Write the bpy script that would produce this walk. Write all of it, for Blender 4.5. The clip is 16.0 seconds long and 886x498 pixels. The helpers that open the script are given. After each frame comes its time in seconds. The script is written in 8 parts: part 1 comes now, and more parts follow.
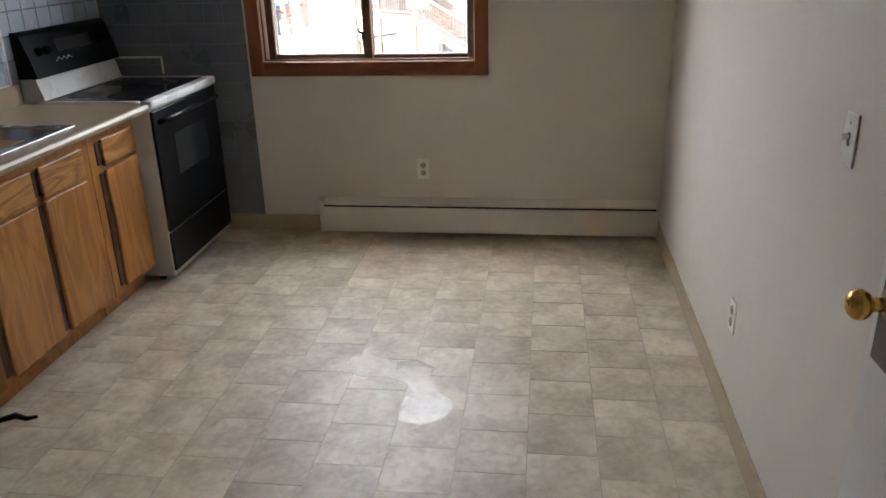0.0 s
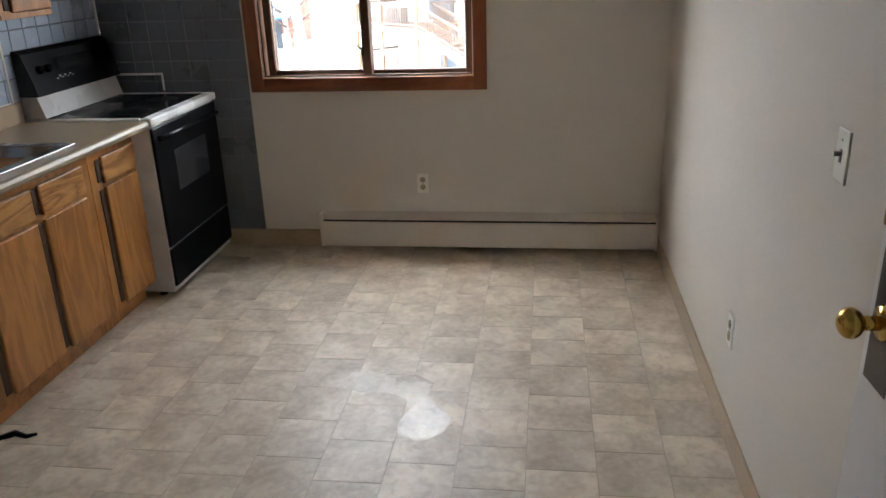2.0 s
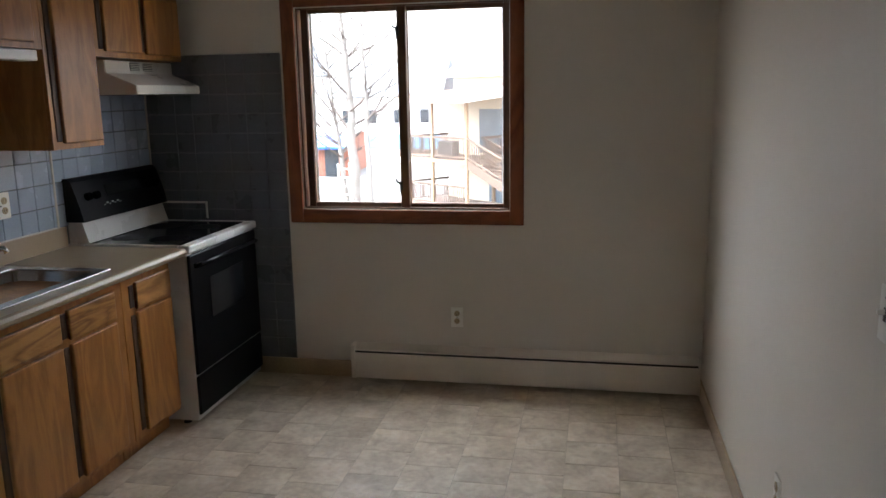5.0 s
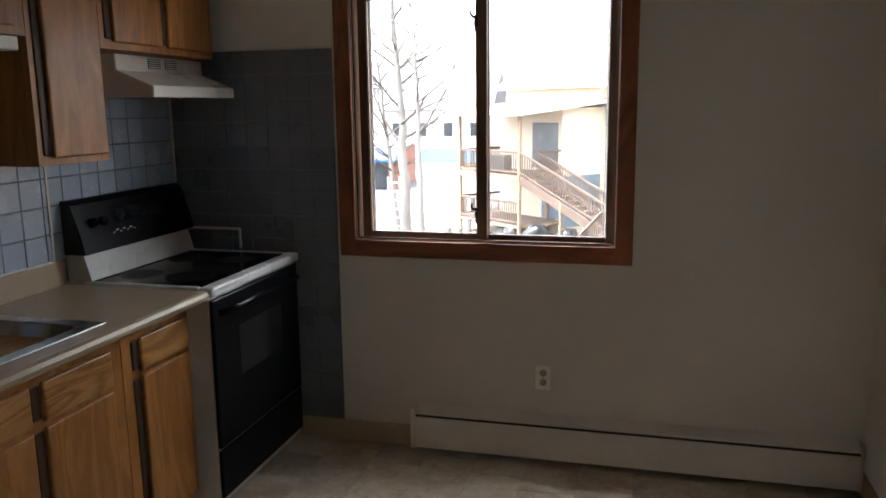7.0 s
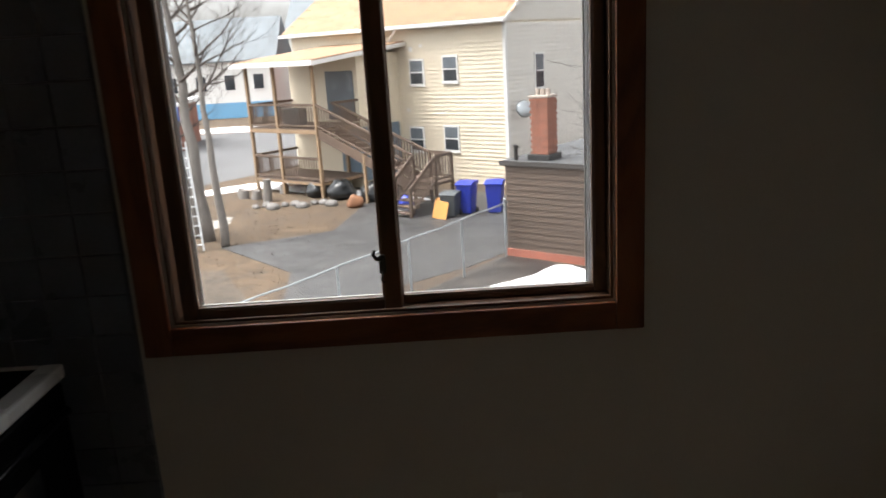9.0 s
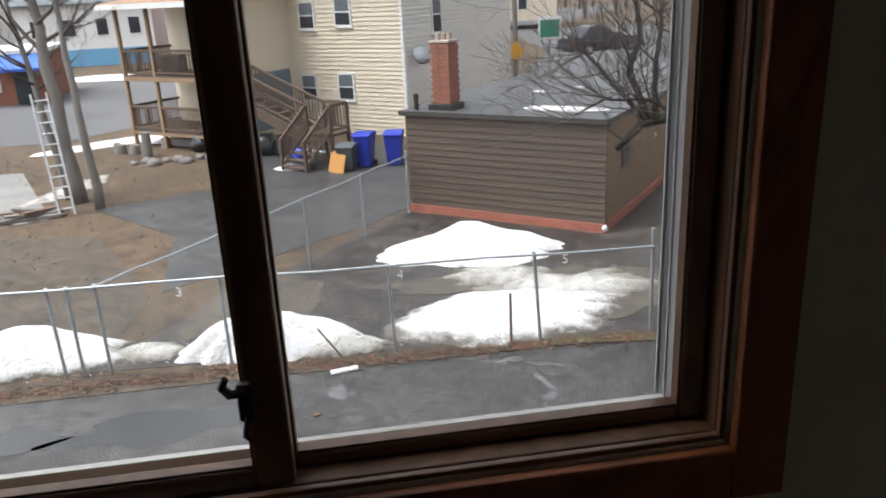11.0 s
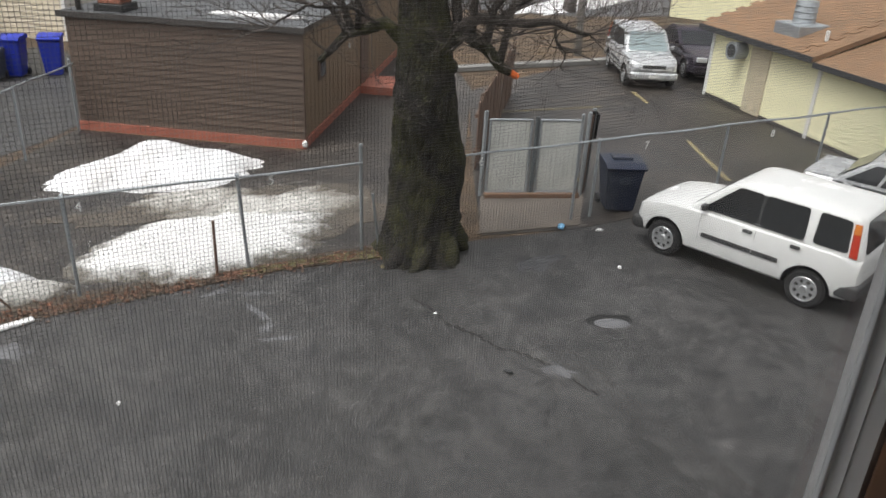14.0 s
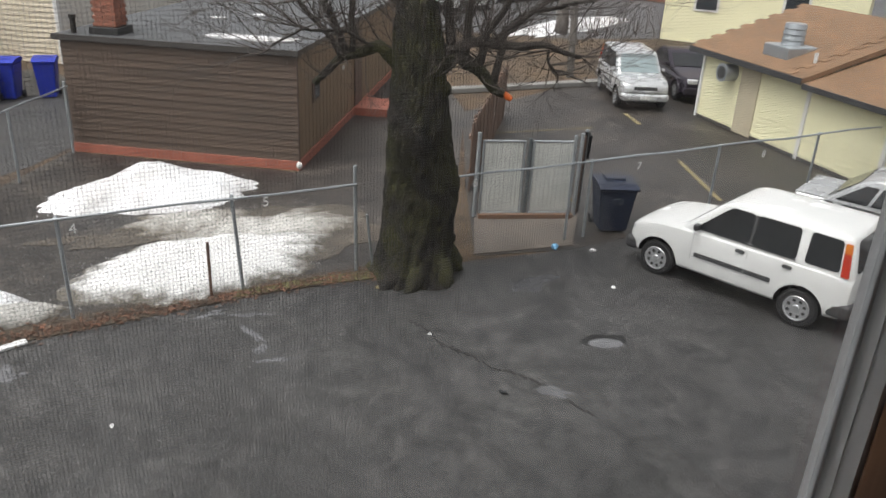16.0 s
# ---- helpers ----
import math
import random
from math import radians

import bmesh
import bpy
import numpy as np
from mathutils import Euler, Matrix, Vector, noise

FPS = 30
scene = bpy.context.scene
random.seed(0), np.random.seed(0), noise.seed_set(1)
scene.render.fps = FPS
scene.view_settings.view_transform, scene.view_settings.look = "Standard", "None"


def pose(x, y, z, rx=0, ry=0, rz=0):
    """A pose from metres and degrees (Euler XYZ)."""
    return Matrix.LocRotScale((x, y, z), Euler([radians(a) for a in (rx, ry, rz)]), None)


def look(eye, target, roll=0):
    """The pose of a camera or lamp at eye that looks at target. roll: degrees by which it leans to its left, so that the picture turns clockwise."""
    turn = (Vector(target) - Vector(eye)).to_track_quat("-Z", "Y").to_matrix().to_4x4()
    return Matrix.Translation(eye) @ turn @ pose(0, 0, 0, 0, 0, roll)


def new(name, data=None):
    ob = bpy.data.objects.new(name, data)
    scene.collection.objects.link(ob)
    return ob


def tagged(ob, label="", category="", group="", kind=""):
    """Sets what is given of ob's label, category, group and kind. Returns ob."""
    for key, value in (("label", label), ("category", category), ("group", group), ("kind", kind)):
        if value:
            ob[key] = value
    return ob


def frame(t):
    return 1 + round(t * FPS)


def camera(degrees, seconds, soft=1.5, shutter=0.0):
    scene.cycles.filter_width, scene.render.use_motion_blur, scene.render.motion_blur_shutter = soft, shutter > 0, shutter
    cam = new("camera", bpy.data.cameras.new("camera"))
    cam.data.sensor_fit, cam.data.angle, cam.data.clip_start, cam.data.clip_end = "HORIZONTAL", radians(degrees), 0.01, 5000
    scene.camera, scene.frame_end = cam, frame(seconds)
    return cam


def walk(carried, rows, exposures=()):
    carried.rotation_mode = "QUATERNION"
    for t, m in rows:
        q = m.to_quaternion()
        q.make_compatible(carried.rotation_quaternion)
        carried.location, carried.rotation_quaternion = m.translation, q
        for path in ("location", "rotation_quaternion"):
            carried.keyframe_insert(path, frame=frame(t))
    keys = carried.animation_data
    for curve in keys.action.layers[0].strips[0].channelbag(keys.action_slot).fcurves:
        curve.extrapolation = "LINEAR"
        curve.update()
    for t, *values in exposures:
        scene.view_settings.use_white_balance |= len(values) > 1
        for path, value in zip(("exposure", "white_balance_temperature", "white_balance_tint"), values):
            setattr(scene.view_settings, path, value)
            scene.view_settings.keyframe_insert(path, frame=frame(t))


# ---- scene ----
cam = camera(59.2, 16.0, shutter=0.3)
ROWS = [
    (0, look((-0.656, -4.248, 1.587), (-0.903, -2.404, 0.853), -1.6)),
    (0.5, look((-0.648, -4.247, 1.585), (-0.906, -2.423, 0.806), -1.6)),
    (1, look((-0.641, -4.249, 1.591), (-0.894, -2.413, 0.838), -1.8)),
    (1.5, look((-0.637, -4.254, 1.61), (-0.903, -2.396, 0.919), -1.9)),
    (2, look((-0.636, -4.246, 1.604), (-0.892, -2.393, 0.897), -2.0)),
    (2.5, look((-0.641, -4.246, 1.61), (-0.902, -2.39, 0.911), -1.8)),
    (3, look((-0.645, -4.256, 1.625), (-0.901, -2.374, 0.998), -1.7)),
    (3.5, look((-0.65, -4.279, 1.651), (-0.91, -2.352, 1.184), -1.6)),
    (3.7, look((-0.651, -4.284, 1.658), (-0.911, -2.346, 1.242), -1.5)),
    (5.8, look((-0.542, -3.963, 1.585), (-1.053, -2.068, 1.198), -1.8)),
    (6, look((-0.598, -3.899, 1.58), (-1.133, -2.013, 1.181), -2.1)),
    (6.5, look((-0.809, -3.628, 1.616), (-1.295, -1.725, 1.238), -0.1)),
    (7, look((-0.908, -3.354, 1.587), (-1.405, -1.45, 1.229), -0.7)),
    (7.5, look((-1.083, -3.033, 1.611), (-1.614, -1.123, 1.347), -2.8)),
    (8, look((-1.255, -2.671, 1.626), (-1.669, -0.739, 1.319), -1.6)),
    (8.5, look((-1.355, -2.341, 1.615), (-1.589, -0.391, 1.24), -3.0)),
    (8.7, look((-1.467, -2.18, 1.669), (-1.589, -0.234, 1.222), -3.2)),
    (10.8, look((-1.496, -0.924, 1.592), (-1.268, 0.964, 0.974), -3.5)),
    (11, look((-1.502, -0.824, 1.579), (-1.245, 1.051, 0.933), -2.9)),
    (11.5, look((-1.571, -0.584, 1.57), (-0.971, 1.188, 0.861), 0.8)),
    (11.6, look((-1.583, -0.545, 1.57), (-0.929, 1.206, 0.859), 1.1)),
    (12, look((-1.594, -0.440, 1.590), (-0.780, 1.245, 0.868), 2.8)),
    (12.5, look((-1.542, -0.290, 1.503), (-0.733, 1.389, 0.774), 1.8)),
    (13, look((-1.493, -0.198, 1.477), (-0.798, 1.501, 0.683), 0.7)),
    (13.5, look((-1.533, -0.15, 1.466), (-0.696, 1.46, 0.625), 1.9)),
    (14, look((-1.538, -0.114, 1.467), (-0.581, 1.42, 0.614), 3.0)),
    (14.5, look((-1.554, -0.106, 1.461), (-0.575, 1.42, 0.617), 3.3)),
    (15, look((-1.539, -0.107, 1.466), (-0.571, 1.434, 0.635), 3.0)),
    (15.5, look((-1.541, -0.112, 1.463), (-0.571, 1.432, 0.642), 3.0)),
    (16, look((-1.564, -0.133, 1.484), (-0.583, 1.413, 0.679), 3.0)),
]
walk(cam, ROWS, exposures=[
    (0.0, 4.95, 6080, 10), (1.5, 4.95, 6080, 10), (3.0, 4.85, 6100, 10), (3.5, 4.35, 6150, 10), (6.0, 4.25, 6000, 10),
    (7.0, 3.95, 6150, 10), (7.5, 3.2, 6700, 10), (8.0, 2.7, 6700, 10), (8.5, 2.4, 6600, 10), (8.7, 2.25, 6600, 10),
    (10.8, 1.35, 6330, 10), (11.2, 1.4, 6330, 10), (12.0, 1.7, 6330, 10), (12.5, 1.7, 6330, 10), (13.0, 0.97, 6450, 10),
    (13.5, 0.8, 6550, 10), (14.0, 0.83, 6600, 10), (16.0, 0.86, 6600, 10)])

# ---- light: a bright overcast winter day ----
world = bpy.data.worlds.new("sky")
scene.world = world
world.use_nodes = True
wn = world.node_tree.nodes
wl = world.node_tree.links
sky = wn.new("ShaderNodeTexSky")
sky.sky_type = "NISHITA"
sky.sun_disc = False
sky.sun_elevation = radians(65)
sky.sun_rotation = radians(-98)
sky.air_density, sky.dust_density, sky.ozone_density = 1.0, 5.0, 1.0
grey = wn.new("ShaderNodeHueSaturation")
grey.inputs["Saturation"].default_value = 0.12
wl.new(sky.outputs[0], grey.inputs["Color"])
wl.new(grey.outputs[0], wn["Background"].inputs[0])
wn["Background"].inputs[1].default_value = 0.15
sun = new("sun", bpy.data.lights.new("sun", "SUN"))
sun.data.energy, sun.data.angle, sun.data.color = 1.0, radians(40), (1.0, 0.985, 0.965)
sun.matrix_world = look((0, 0, 30), (13.3, 2.2, 0))


# ---- materials ----
def surf(name, col, rough=0.6, var=0.15, scale=5.0, fine=70.0, bump=0.15, metal=0.0, rand=0.0, stretch=(1, 1, 1), tint=None, depth=0.004):
    """A surface with broad stains, fine grain and slight relief; rand varies it piece by piece."""
    m = bpy.data.materials.new(name)
    m.use_nodes = True
    n, l = m.node_tree.nodes, m.node_tree.links
    b = n["Principled BSDF"]
    tc = n.new("ShaderNodeTexCoord")
    mp = n.new("ShaderNodeMapping")
    mp.inputs["Scale"].default_value = stretch
    l.new(tc.outputs["Object"], mp.inputs["Vector"])
    info = n.new("ShaderNodeObjectInfo")
    if rand:
        off = n.new("ShaderNodeVectorMath")
        off.operation = "SCALE"
        off.inputs[0].default_value = (37.0, 91.0, 53.0)
        l.new(info.outputs["Random"], off.inputs["Scale"])
        l.new(off.outputs[0], mp.inputs["Location"])
    a = n.new("ShaderNodeTexNoise")
    a.inputs["Scale"].default_value, a.inputs["Detail"].default_value = scale, 5
    f = n.new("ShaderNodeTexNoise")
    f.inputs["Scale"].default_value, f.inputs["Detail"].default_value = fine, 3
    l.new(mp.outputs[0], a.inputs["Vector"])
    l.new(mp.outputs[0], f.inputs["Vector"])
    r = n.new("ShaderNodeValToRGB")
    r.color_ramp.elements[0].position, r.color_ramp.elements[1].position = 0.3, 0.72
    lo = tint or tuple(c * (1 - var) for c in col)
    r.color_ramp.elements[0].color = (*lo, 1)
    r.color_ramp.elements[1].color = (*[min(1, c * (1 + var * 0.6)) for c in col], 1)
    l.new(a.outputs["Fac"], r.inputs["Fac"])
    x = n.new("ShaderNodeMixRGB")
    x.blend_type = "OVERLAY"
    x.inputs["Fac"].default_value = min(0.9, var * 1.6)
    l.new(r.outputs["Color"], x.inputs["Color1"])
    l.new(f.outputs["Fac"], x.inputs["Color2"])
    out = x.outputs["Color"]
    if rand:
        hv = n.new("ShaderNodeHueSaturation")
        mr = n.new("ShaderNodeMapRange")
        mr.inputs["To Min"].default_value, mr.inputs["To Max"].default_value = 1 - rand, 1 + rand
        l.new(info.outputs["Random"], mr.inputs["Value"])
        l.new(mr.outputs[0], hv.inputs["Value"])
        l.new(out, hv.inputs["Color"])
        out = hv.outputs["Color"]
    l.new(out, b.inputs["Base Color"])
    rr = n.new("ShaderNodeMapRange")
    rr.inputs["To Min"].default_value, rr.inputs["To Max"].default_value = max(0.02, rough - 0.1), min(1, rough + 0.1)
    l.new(a.outputs["Fac"], rr.inputs["Value"])
    l.new(rr.outputs[0], b.inputs["Roughness"])
    b.inputs["Metallic"].default_value = metal
    if bump:
        bu = n.new("ShaderNodeBump")
        bu.inputs["Strength"].default_value, bu.inputs["Distance"].default_value = bump, depth
        l.new(f.outputs["Fac"], bu.inputs["Height"])
        l.new(bu.outputs[0], b.inputs["Normal"])
    return m


def oak(name, col, dark, along="z", rough=0.38, rings=10.0):
    """Stained oak: long wavy figure and fine pores along one axis."""
    m = bpy.data.materials.new(name)
    m.use_nodes = True
    n, l = m.node_tree.nodes, m.node_tree.links
    b = n["Principled BSDF"]
    tc, mp = n.new("ShaderNodeTexCoord"), n.new("ShaderNodeMapping")
    k = {"x": (0.2, 1, 1), "y": (1, 0.2, 1), "z": (1, 1, 0.2)}[along]
    mp.inputs["Scale"].default_value = k
    info, off = n.new("ShaderNodeObjectInfo"), n.new("ShaderNodeVectorMath")
    off.operation = "SCALE"
    off.inputs[0].default_value = (7.0, 13.0, 5.0)
    l.new(info.outputs["Random"], off.inputs["Scale"])
    l.new(off.outputs[0], mp.inputs["Location"])
    l.new(tc.outputs["Object"], mp.inputs["Vector"])
    a, f = n.new("ShaderNodeTexNoise"), n.new("ShaderNodeTexNoise")
    a.inputs["Scale"].default_value, a.inputs["Detail"].default_value, a.inputs["Distortion"].default_value = 7, 3, 0.6
    f.inputs["Scale"].default_value, f.inputs["Detail"].default_value = 150, 4
    for q in (a, f):
        l.new(mp.outputs[0], q.inputs["Vector"])
    turns, wrap = n.new("ShaderNodeMath"), n.new("ShaderNodeMath")
    turns.operation, wrap.operation = "MULTIPLY", "PINGPONG"
    turns.inputs[1].default_value, wrap.inputs[1].default_value = rings, 1.0
    l.new(a.outputs["Fac"], turns.inputs[0])
    l.new(turns.outputs[0], wrap.inputs[0])
    mixv = n.new("ShaderNodeMath")
    mixv.operation = "MULTIPLY_ADD"
    mixv.inputs[1].default_value = 0.55
    l.new(wrap.outputs[0], mixv.inputs[0])
    half = n.new("ShaderNodeMath")
    half.operation = "MULTIPLY"
    half.inputs[1].default_value = 0.5
    l.new(f.outputs["Fac"], half.inputs[0])
    l.new(half.outputs[0], mixv.inputs[2])
    r = n.new("ShaderNodeValToRGB")
    r.color_ramp.elements[0].position, r.color_ramp.elements[1].position = 0.2, 0.75
    r.color_ramp.elements[0].color, r.color_ramp.elements[1].color = (*dark, 1), (*col, 1)
    l.new(mixv.outputs[0], r.inputs["Fac"])
    l.new(r.outputs["Color"], b.inputs["Base Color"])
    b.inputs["Roughness"].default_value = rough
    bu = n.new("ShaderNodeBump")
    bu.inputs["Strength"].default_value, bu.inputs["Distance"].default_value = 0.12, 0.002
    l.new(f.outputs["Fac"], bu.inputs["Height"])
    l.new(bu.outputs[0], b.inputs["Normal"])
    return m


def clear_glass(name, tint=(0.985, 0.99, 0.99)):
    """Thin clear glass: see-through, with gloss that grows at grazing angles."""
    m = bpy.data.materials.new(name)
    m.use_nodes = True
    n, l = m.node_tree.nodes, m.node_tree.links
    t, g, x, lw = (n.new("ShaderNode" + k) for k in ("BsdfTransparent", "BsdfGlossy", "MixShader", "LayerWeight"))
    t.inputs["Color"].default_value = (*tint, 1)
    g.inputs["Roughness"].default_value = 0.02
    pw, ma = n.new("ShaderNodeMath"), n.new("ShaderNodeMath")
    pw.operation, ma.operation = "POWER", "MULTIPLY_ADD"
    lw.inputs["Blend"].default_value = 0.5
    pw.inputs[1].default_value, ma.inputs[1].default_value, ma.inputs[2].default_value = 5.0, 0.6, 0.025
    l.new(lw.outputs["Facing"], pw.inputs[0])
    l.new(pw.outputs[0], ma.inputs[0])
    l.new(ma.outputs[0], x.inputs[0])
    l.new(t.outputs[0], x.inputs[1])
    l.new(g.outputs[0], x.inputs[2])
    l.new(x.outputs[0], n["Material Output"].inputs["Surface"])
    return m


def speckle(m, scale, lo, hi, near=0.40, far=0.62):
    """Rough uneven tone over a material: fine grit and worn spots."""
    n, l = m.node_tree.nodes, m.node_tree.links
    b = n["Principled BSDF"]
    src = b.inputs["Base Color"].links[0].from_socket
    v, r, x = n.new("ShaderNodeTexNoise"), n.new("ShaderNodeMapRange"), n.new("ShaderNodeVectorMath")
    v.inputs["Scale"].default_value, v.inputs["Detail"].default_value, v.inputs["Roughness"].default_value = scale, 10, 0.78
    l.new(n["Texture Coordinate"].outputs["Object"], v.inputs["Vector"])
    for key, val in (("From Min", near), ("From Max", far), ("To Min", lo), ("To Max", hi)):
        r.inputs[key].default_value = val
    l.new(v.outputs["Fac"], r.inputs["Value"])
    x.operation = "SCALE"
    l.new(src, x.inputs[0])
    l.new(r.outputs[0], x.inputs["Scale"])
    l.new(x.outputs[0], b.inputs["Base Color"])
    return m


def asphalt_wet(name):
    """Old asphalt, damp in broad patches that shine, with a stone grain."""
    m = surf(name, (0.048, 0.046, 0.0445), 0.62, 0.65, 2.6, 30.0, 1.0, tint=(0.026, 0.026, 0.0265), depth=0.02)
    n, l = m.node_tree.nodes, m.node_tree.links
    w = n.new("ShaderNodeTexNoise")
    n["Noise Texture"].inputs["Detail"].default_value, n["Noise Texture"].inputs["Roughness"].default_value = 9, 0.72
    w.inputs["Scale"].default_value, w.inputs["Detail"].default_value, w.inputs["Roughness"].default_value = 0.8, 9, 0.66
    l.new(n["Texture Coordinate"].outputs["Object"], w.inputs["Vector"])
    r = n.new("ShaderNodeMapRange")
    for key, v in (("From Min", 0.36), ("From Max", 0.66), ("To Min", 0.46), ("To Max", 0.75)):
        r.inputs[key].default_value = v
    l.new(w.outputs["Fac"], r.inputs["Value"])
    l.new(r.outputs[0], n["Principled BSDF"].inputs["Roughness"])
    return m


WALL = surf("wall_paint", (0.735, 0.685, 0.605), 0.55, 0.05, 1.2, 160, 0.08)
CEIL = surf("ceiling_paint", (0.84, 0.83, 0.80), 0.8, 0.04, 2, 120, 0.2)
def vinyl(name, rough):
    """Printed stone-look vinyl: soft cream clouds over tan, with faint brown veins, worn satin."""
    m = surf(name, (0.70, 0.61, 0.49), rough, 0.20, 5.0, 34.0, 0.10, rand=0.09, tint=(0.46, 0.375, 0.275))
    n, l = m.node_tree.nodes, m.node_tree.links
    b = n["Principled BSDF"]
    src = b.inputs["Base Color"].links[0].from_socket
    v = n.new("ShaderNodeTexNoise")
    v.inputs["Scale"].default_value, v.inputs["Detail"].default_value, v.inputs["Distortion"].default_value = 13.0, 6, 1.4
    l.new(n["Mapping"].outputs[0], v.inputs["Vector"])
    r = n.new("ShaderNodeMapRange")
    for key, val in (("From Min", 0.50), ("From Max", 0.74), ("To Min", 0.0), ("To Max", 0.42)):
        r.inputs[key].default_value = val
    l.new(v.outputs["Fac"], r.inputs["Value"])
    x = n.new("ShaderNodeMixRGB")
    x.inputs["Color2"].default_value = (0.36, 0.275, 0.19, 1)
    l.new(r.outputs[0], x.inputs["Fac"])
    l.new(src, x.inputs["Color1"])
    l.new(x.outputs[0], b.inputs["Base Color"])
    return m


VINYL = vinyl("vinyl_tile", 0.43)
VINYL_WAX = vinyl("waxed_vinyl", 0.29)
GROUT = surf("vinyl_groove", (0.50, 0.42, 0.32), 0.5, 0.2)
COVE = surf("cove_base", (0.47, 0.36, 0.24), 0.45, 0.1)
# the glazed tile again, its colour darkened for the backlit window wall's shade
TILE_SHADED = surf("shaded_glazed_tile", (0.17, 0.185, 0.205), 0.3, 0.08, 8, 90, 0.03, rand=0.05)
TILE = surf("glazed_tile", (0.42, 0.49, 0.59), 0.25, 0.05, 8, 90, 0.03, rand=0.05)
TILE_GROUT = surf("tile_grout", (0.20, 0.21, 0.22), 0.8, 0.15)
CAULK = surf("white_caulk", (0.66, 0.63, 0.56), 0.6, 0.1)
OAK_V = oak("oak_upright", (0.45, 0.20, 0.052), (0.30, 0.120, 0.028), "z")
OAK_H = oak("oak_level", (0.50, 0.25, 0.078), (0.24, 0.095, 0.022), "y", rings=16.0)
# oak darkened to paint the shade in the bevelled finger pulls
OAK_PULL_SHADE = oak("oak_shadow_pull", (0.09, 0.045, 0.02), (0.05, 0.024, 0.012), "z", 0.6)
TRIM = oak("stained_casing", (0.30, 0.10, 0.038), (0.17, 0.05, 0.02), "z", 0.4)
TRIM_H = oak("stained_casing_level", (0.30, 0.10, 0.038), (0.17, 0.05, 0.02), "x", 0.4)
SASH = oak("brown_sash", (0.17, 0.085, 0.045), (0.10, 0.05, 0.028), "z", 0.42)
SASH_H = oak("brown_sash_level", (0.17, 0.085, 0.045), (0.10, 0.05, 0.028), "x", 0.42)
WHITE_ENAMEL = surf("white_enamel", (0.74, 0.73, 0.70), 0.28, 0.04, 4, 80, 0.02)
IVORY = surf("ivory_plastic", (0.90, 0.88, 0.81), 0.4, 0.05)
OUTLET_FACE = surf("yellowed_plastic", (0.50, 0.40, 0.24), 0.45, 0.1)
HEATER = surf("heater_enamel", (0.80, 0.74, 0.65), 0.4, 0.07, 3, 90, 0.04)
BLACK_GLASS = surf("black_glass", (0.006, 0.006, 0.007), 0.16, 0.2, 4, 50, 0.0)
BLACK_ENAMEL = surf("black_enamel", (0.005, 0.005, 0.006), 0.34, 0.2, 4, 50, 0.03)
for dark in (BLACK_GLASS, BLACK_ENAMEL):
    dark.node_tree.nodes["Principled BSDF"].inputs["Specular IOR Level"].default_value = 0.22
GREY_GLASS = surf("oven_window", (0.022, 0.023, 0.025), 0.14, 0.1, 4, 50, 0.0)
LAMINATE = surf("tan_laminate", (0.40, 0.305, 0.195), 0.36, 0.03, 14, 130, 0.0)
for link in list(LAMINATE.node_tree.links):
    if link.to_socket.name == "Roughness":
        LAMINATE.node_tree.links.remove(link)
LAMINATE.node_tree.nodes["Principled BSDF"].inputs["Roughness"].default_value = 0.34
STEEL = surf("stainless_steel", (0.42, 0.42, 0.42), 0.24, 0.08, 5, 200, 0.04, metal=1.0)
CHROME = surf("chrome", (0.7, 0.7, 0.7), 0.12, 0.05, 5, 60, 0, metal=1.0)
BRASS = surf("polished_brass", (0.72, 0.47, 0.13), 0.16, 0.1, 20, 90, 0.02, metal=1.0)
DARK_METAL = surf("dark_metal", (0.02, 0.018, 0.016), 0.4, 0.2, 20, 90, 0.05)
BRONZE = surf("brown_plate", (0.10, 0.075, 0.055), 0.45, 0.15, 12, 90, 0.04)
DOOR_WHITE = surf("white_door_paint", (0.82, 0.81, 0.79), 0.45, 0.05, 3, 90, 0.05)
ALU = surf("aluminium_track", (0.52, 0.54, 0.56), 0.4, 0.1, 6, 90, 0.05)
VINYL_WHITE = surf("white_vinyl_track", (0.72, 0.71, 0.66), 0.45, 0.06, 6, 90, 0.03)
SCREEN = surf("insect_screen_wire", (0.20, 0.20, 0.205), 0.55, 0.1)
TRACK_WHITE = surf("weathered_white_track", (0.82, 0.83, 0.84), 0.45, 0.12, 9, 60, 0.05, stretch=(1, 1, 0.1))
GLASS = clear_glass("window_glass")

ASPHALT = speckle(speckle(asphalt_wet("wet_asphalt"), 6.0, 0.62, 1.45), 0.55, 0.62, 1.12, 0.36, 0.56)
DIRT = surf("bare_dirt", (0.070, 0.052, 0.036), 0.9, 0.4, 0.7, 20, 0.6, tint=(0.04, 0.034, 0.027), depth=0.03)
LAWN = surf("dead_lawn", (0.092, 0.060, 0.034), 0.95, 0.4, 0.6, 20, 0.7, tint=(0.040, 0.029, 0.019), depth=0.03)
GRAVEL_DIRT = surf("wet_gravel_lot", (0.052, 0.044, 0.037), 0.5, 0.5, 0.8, 14, 0.7, tint=(0.020, 0.018, 0.017), depth=0.03)
STREET = surf("grey_street", (0.095, 0.095, 0.098), 0.88, 0.25, 0.3, 20, 0.3)
for soil in (DIRT, LAWN, GRAVEL_DIRT):
    soil.node_tree.nodes["Noise Texture"].inputs["Detail"].default_value = 10
    soil.node_tree.nodes["Noise Texture"].inputs["Roughness"].default_value = 0.74
    speckle(soil, 3.0, 0.6, 1.5)
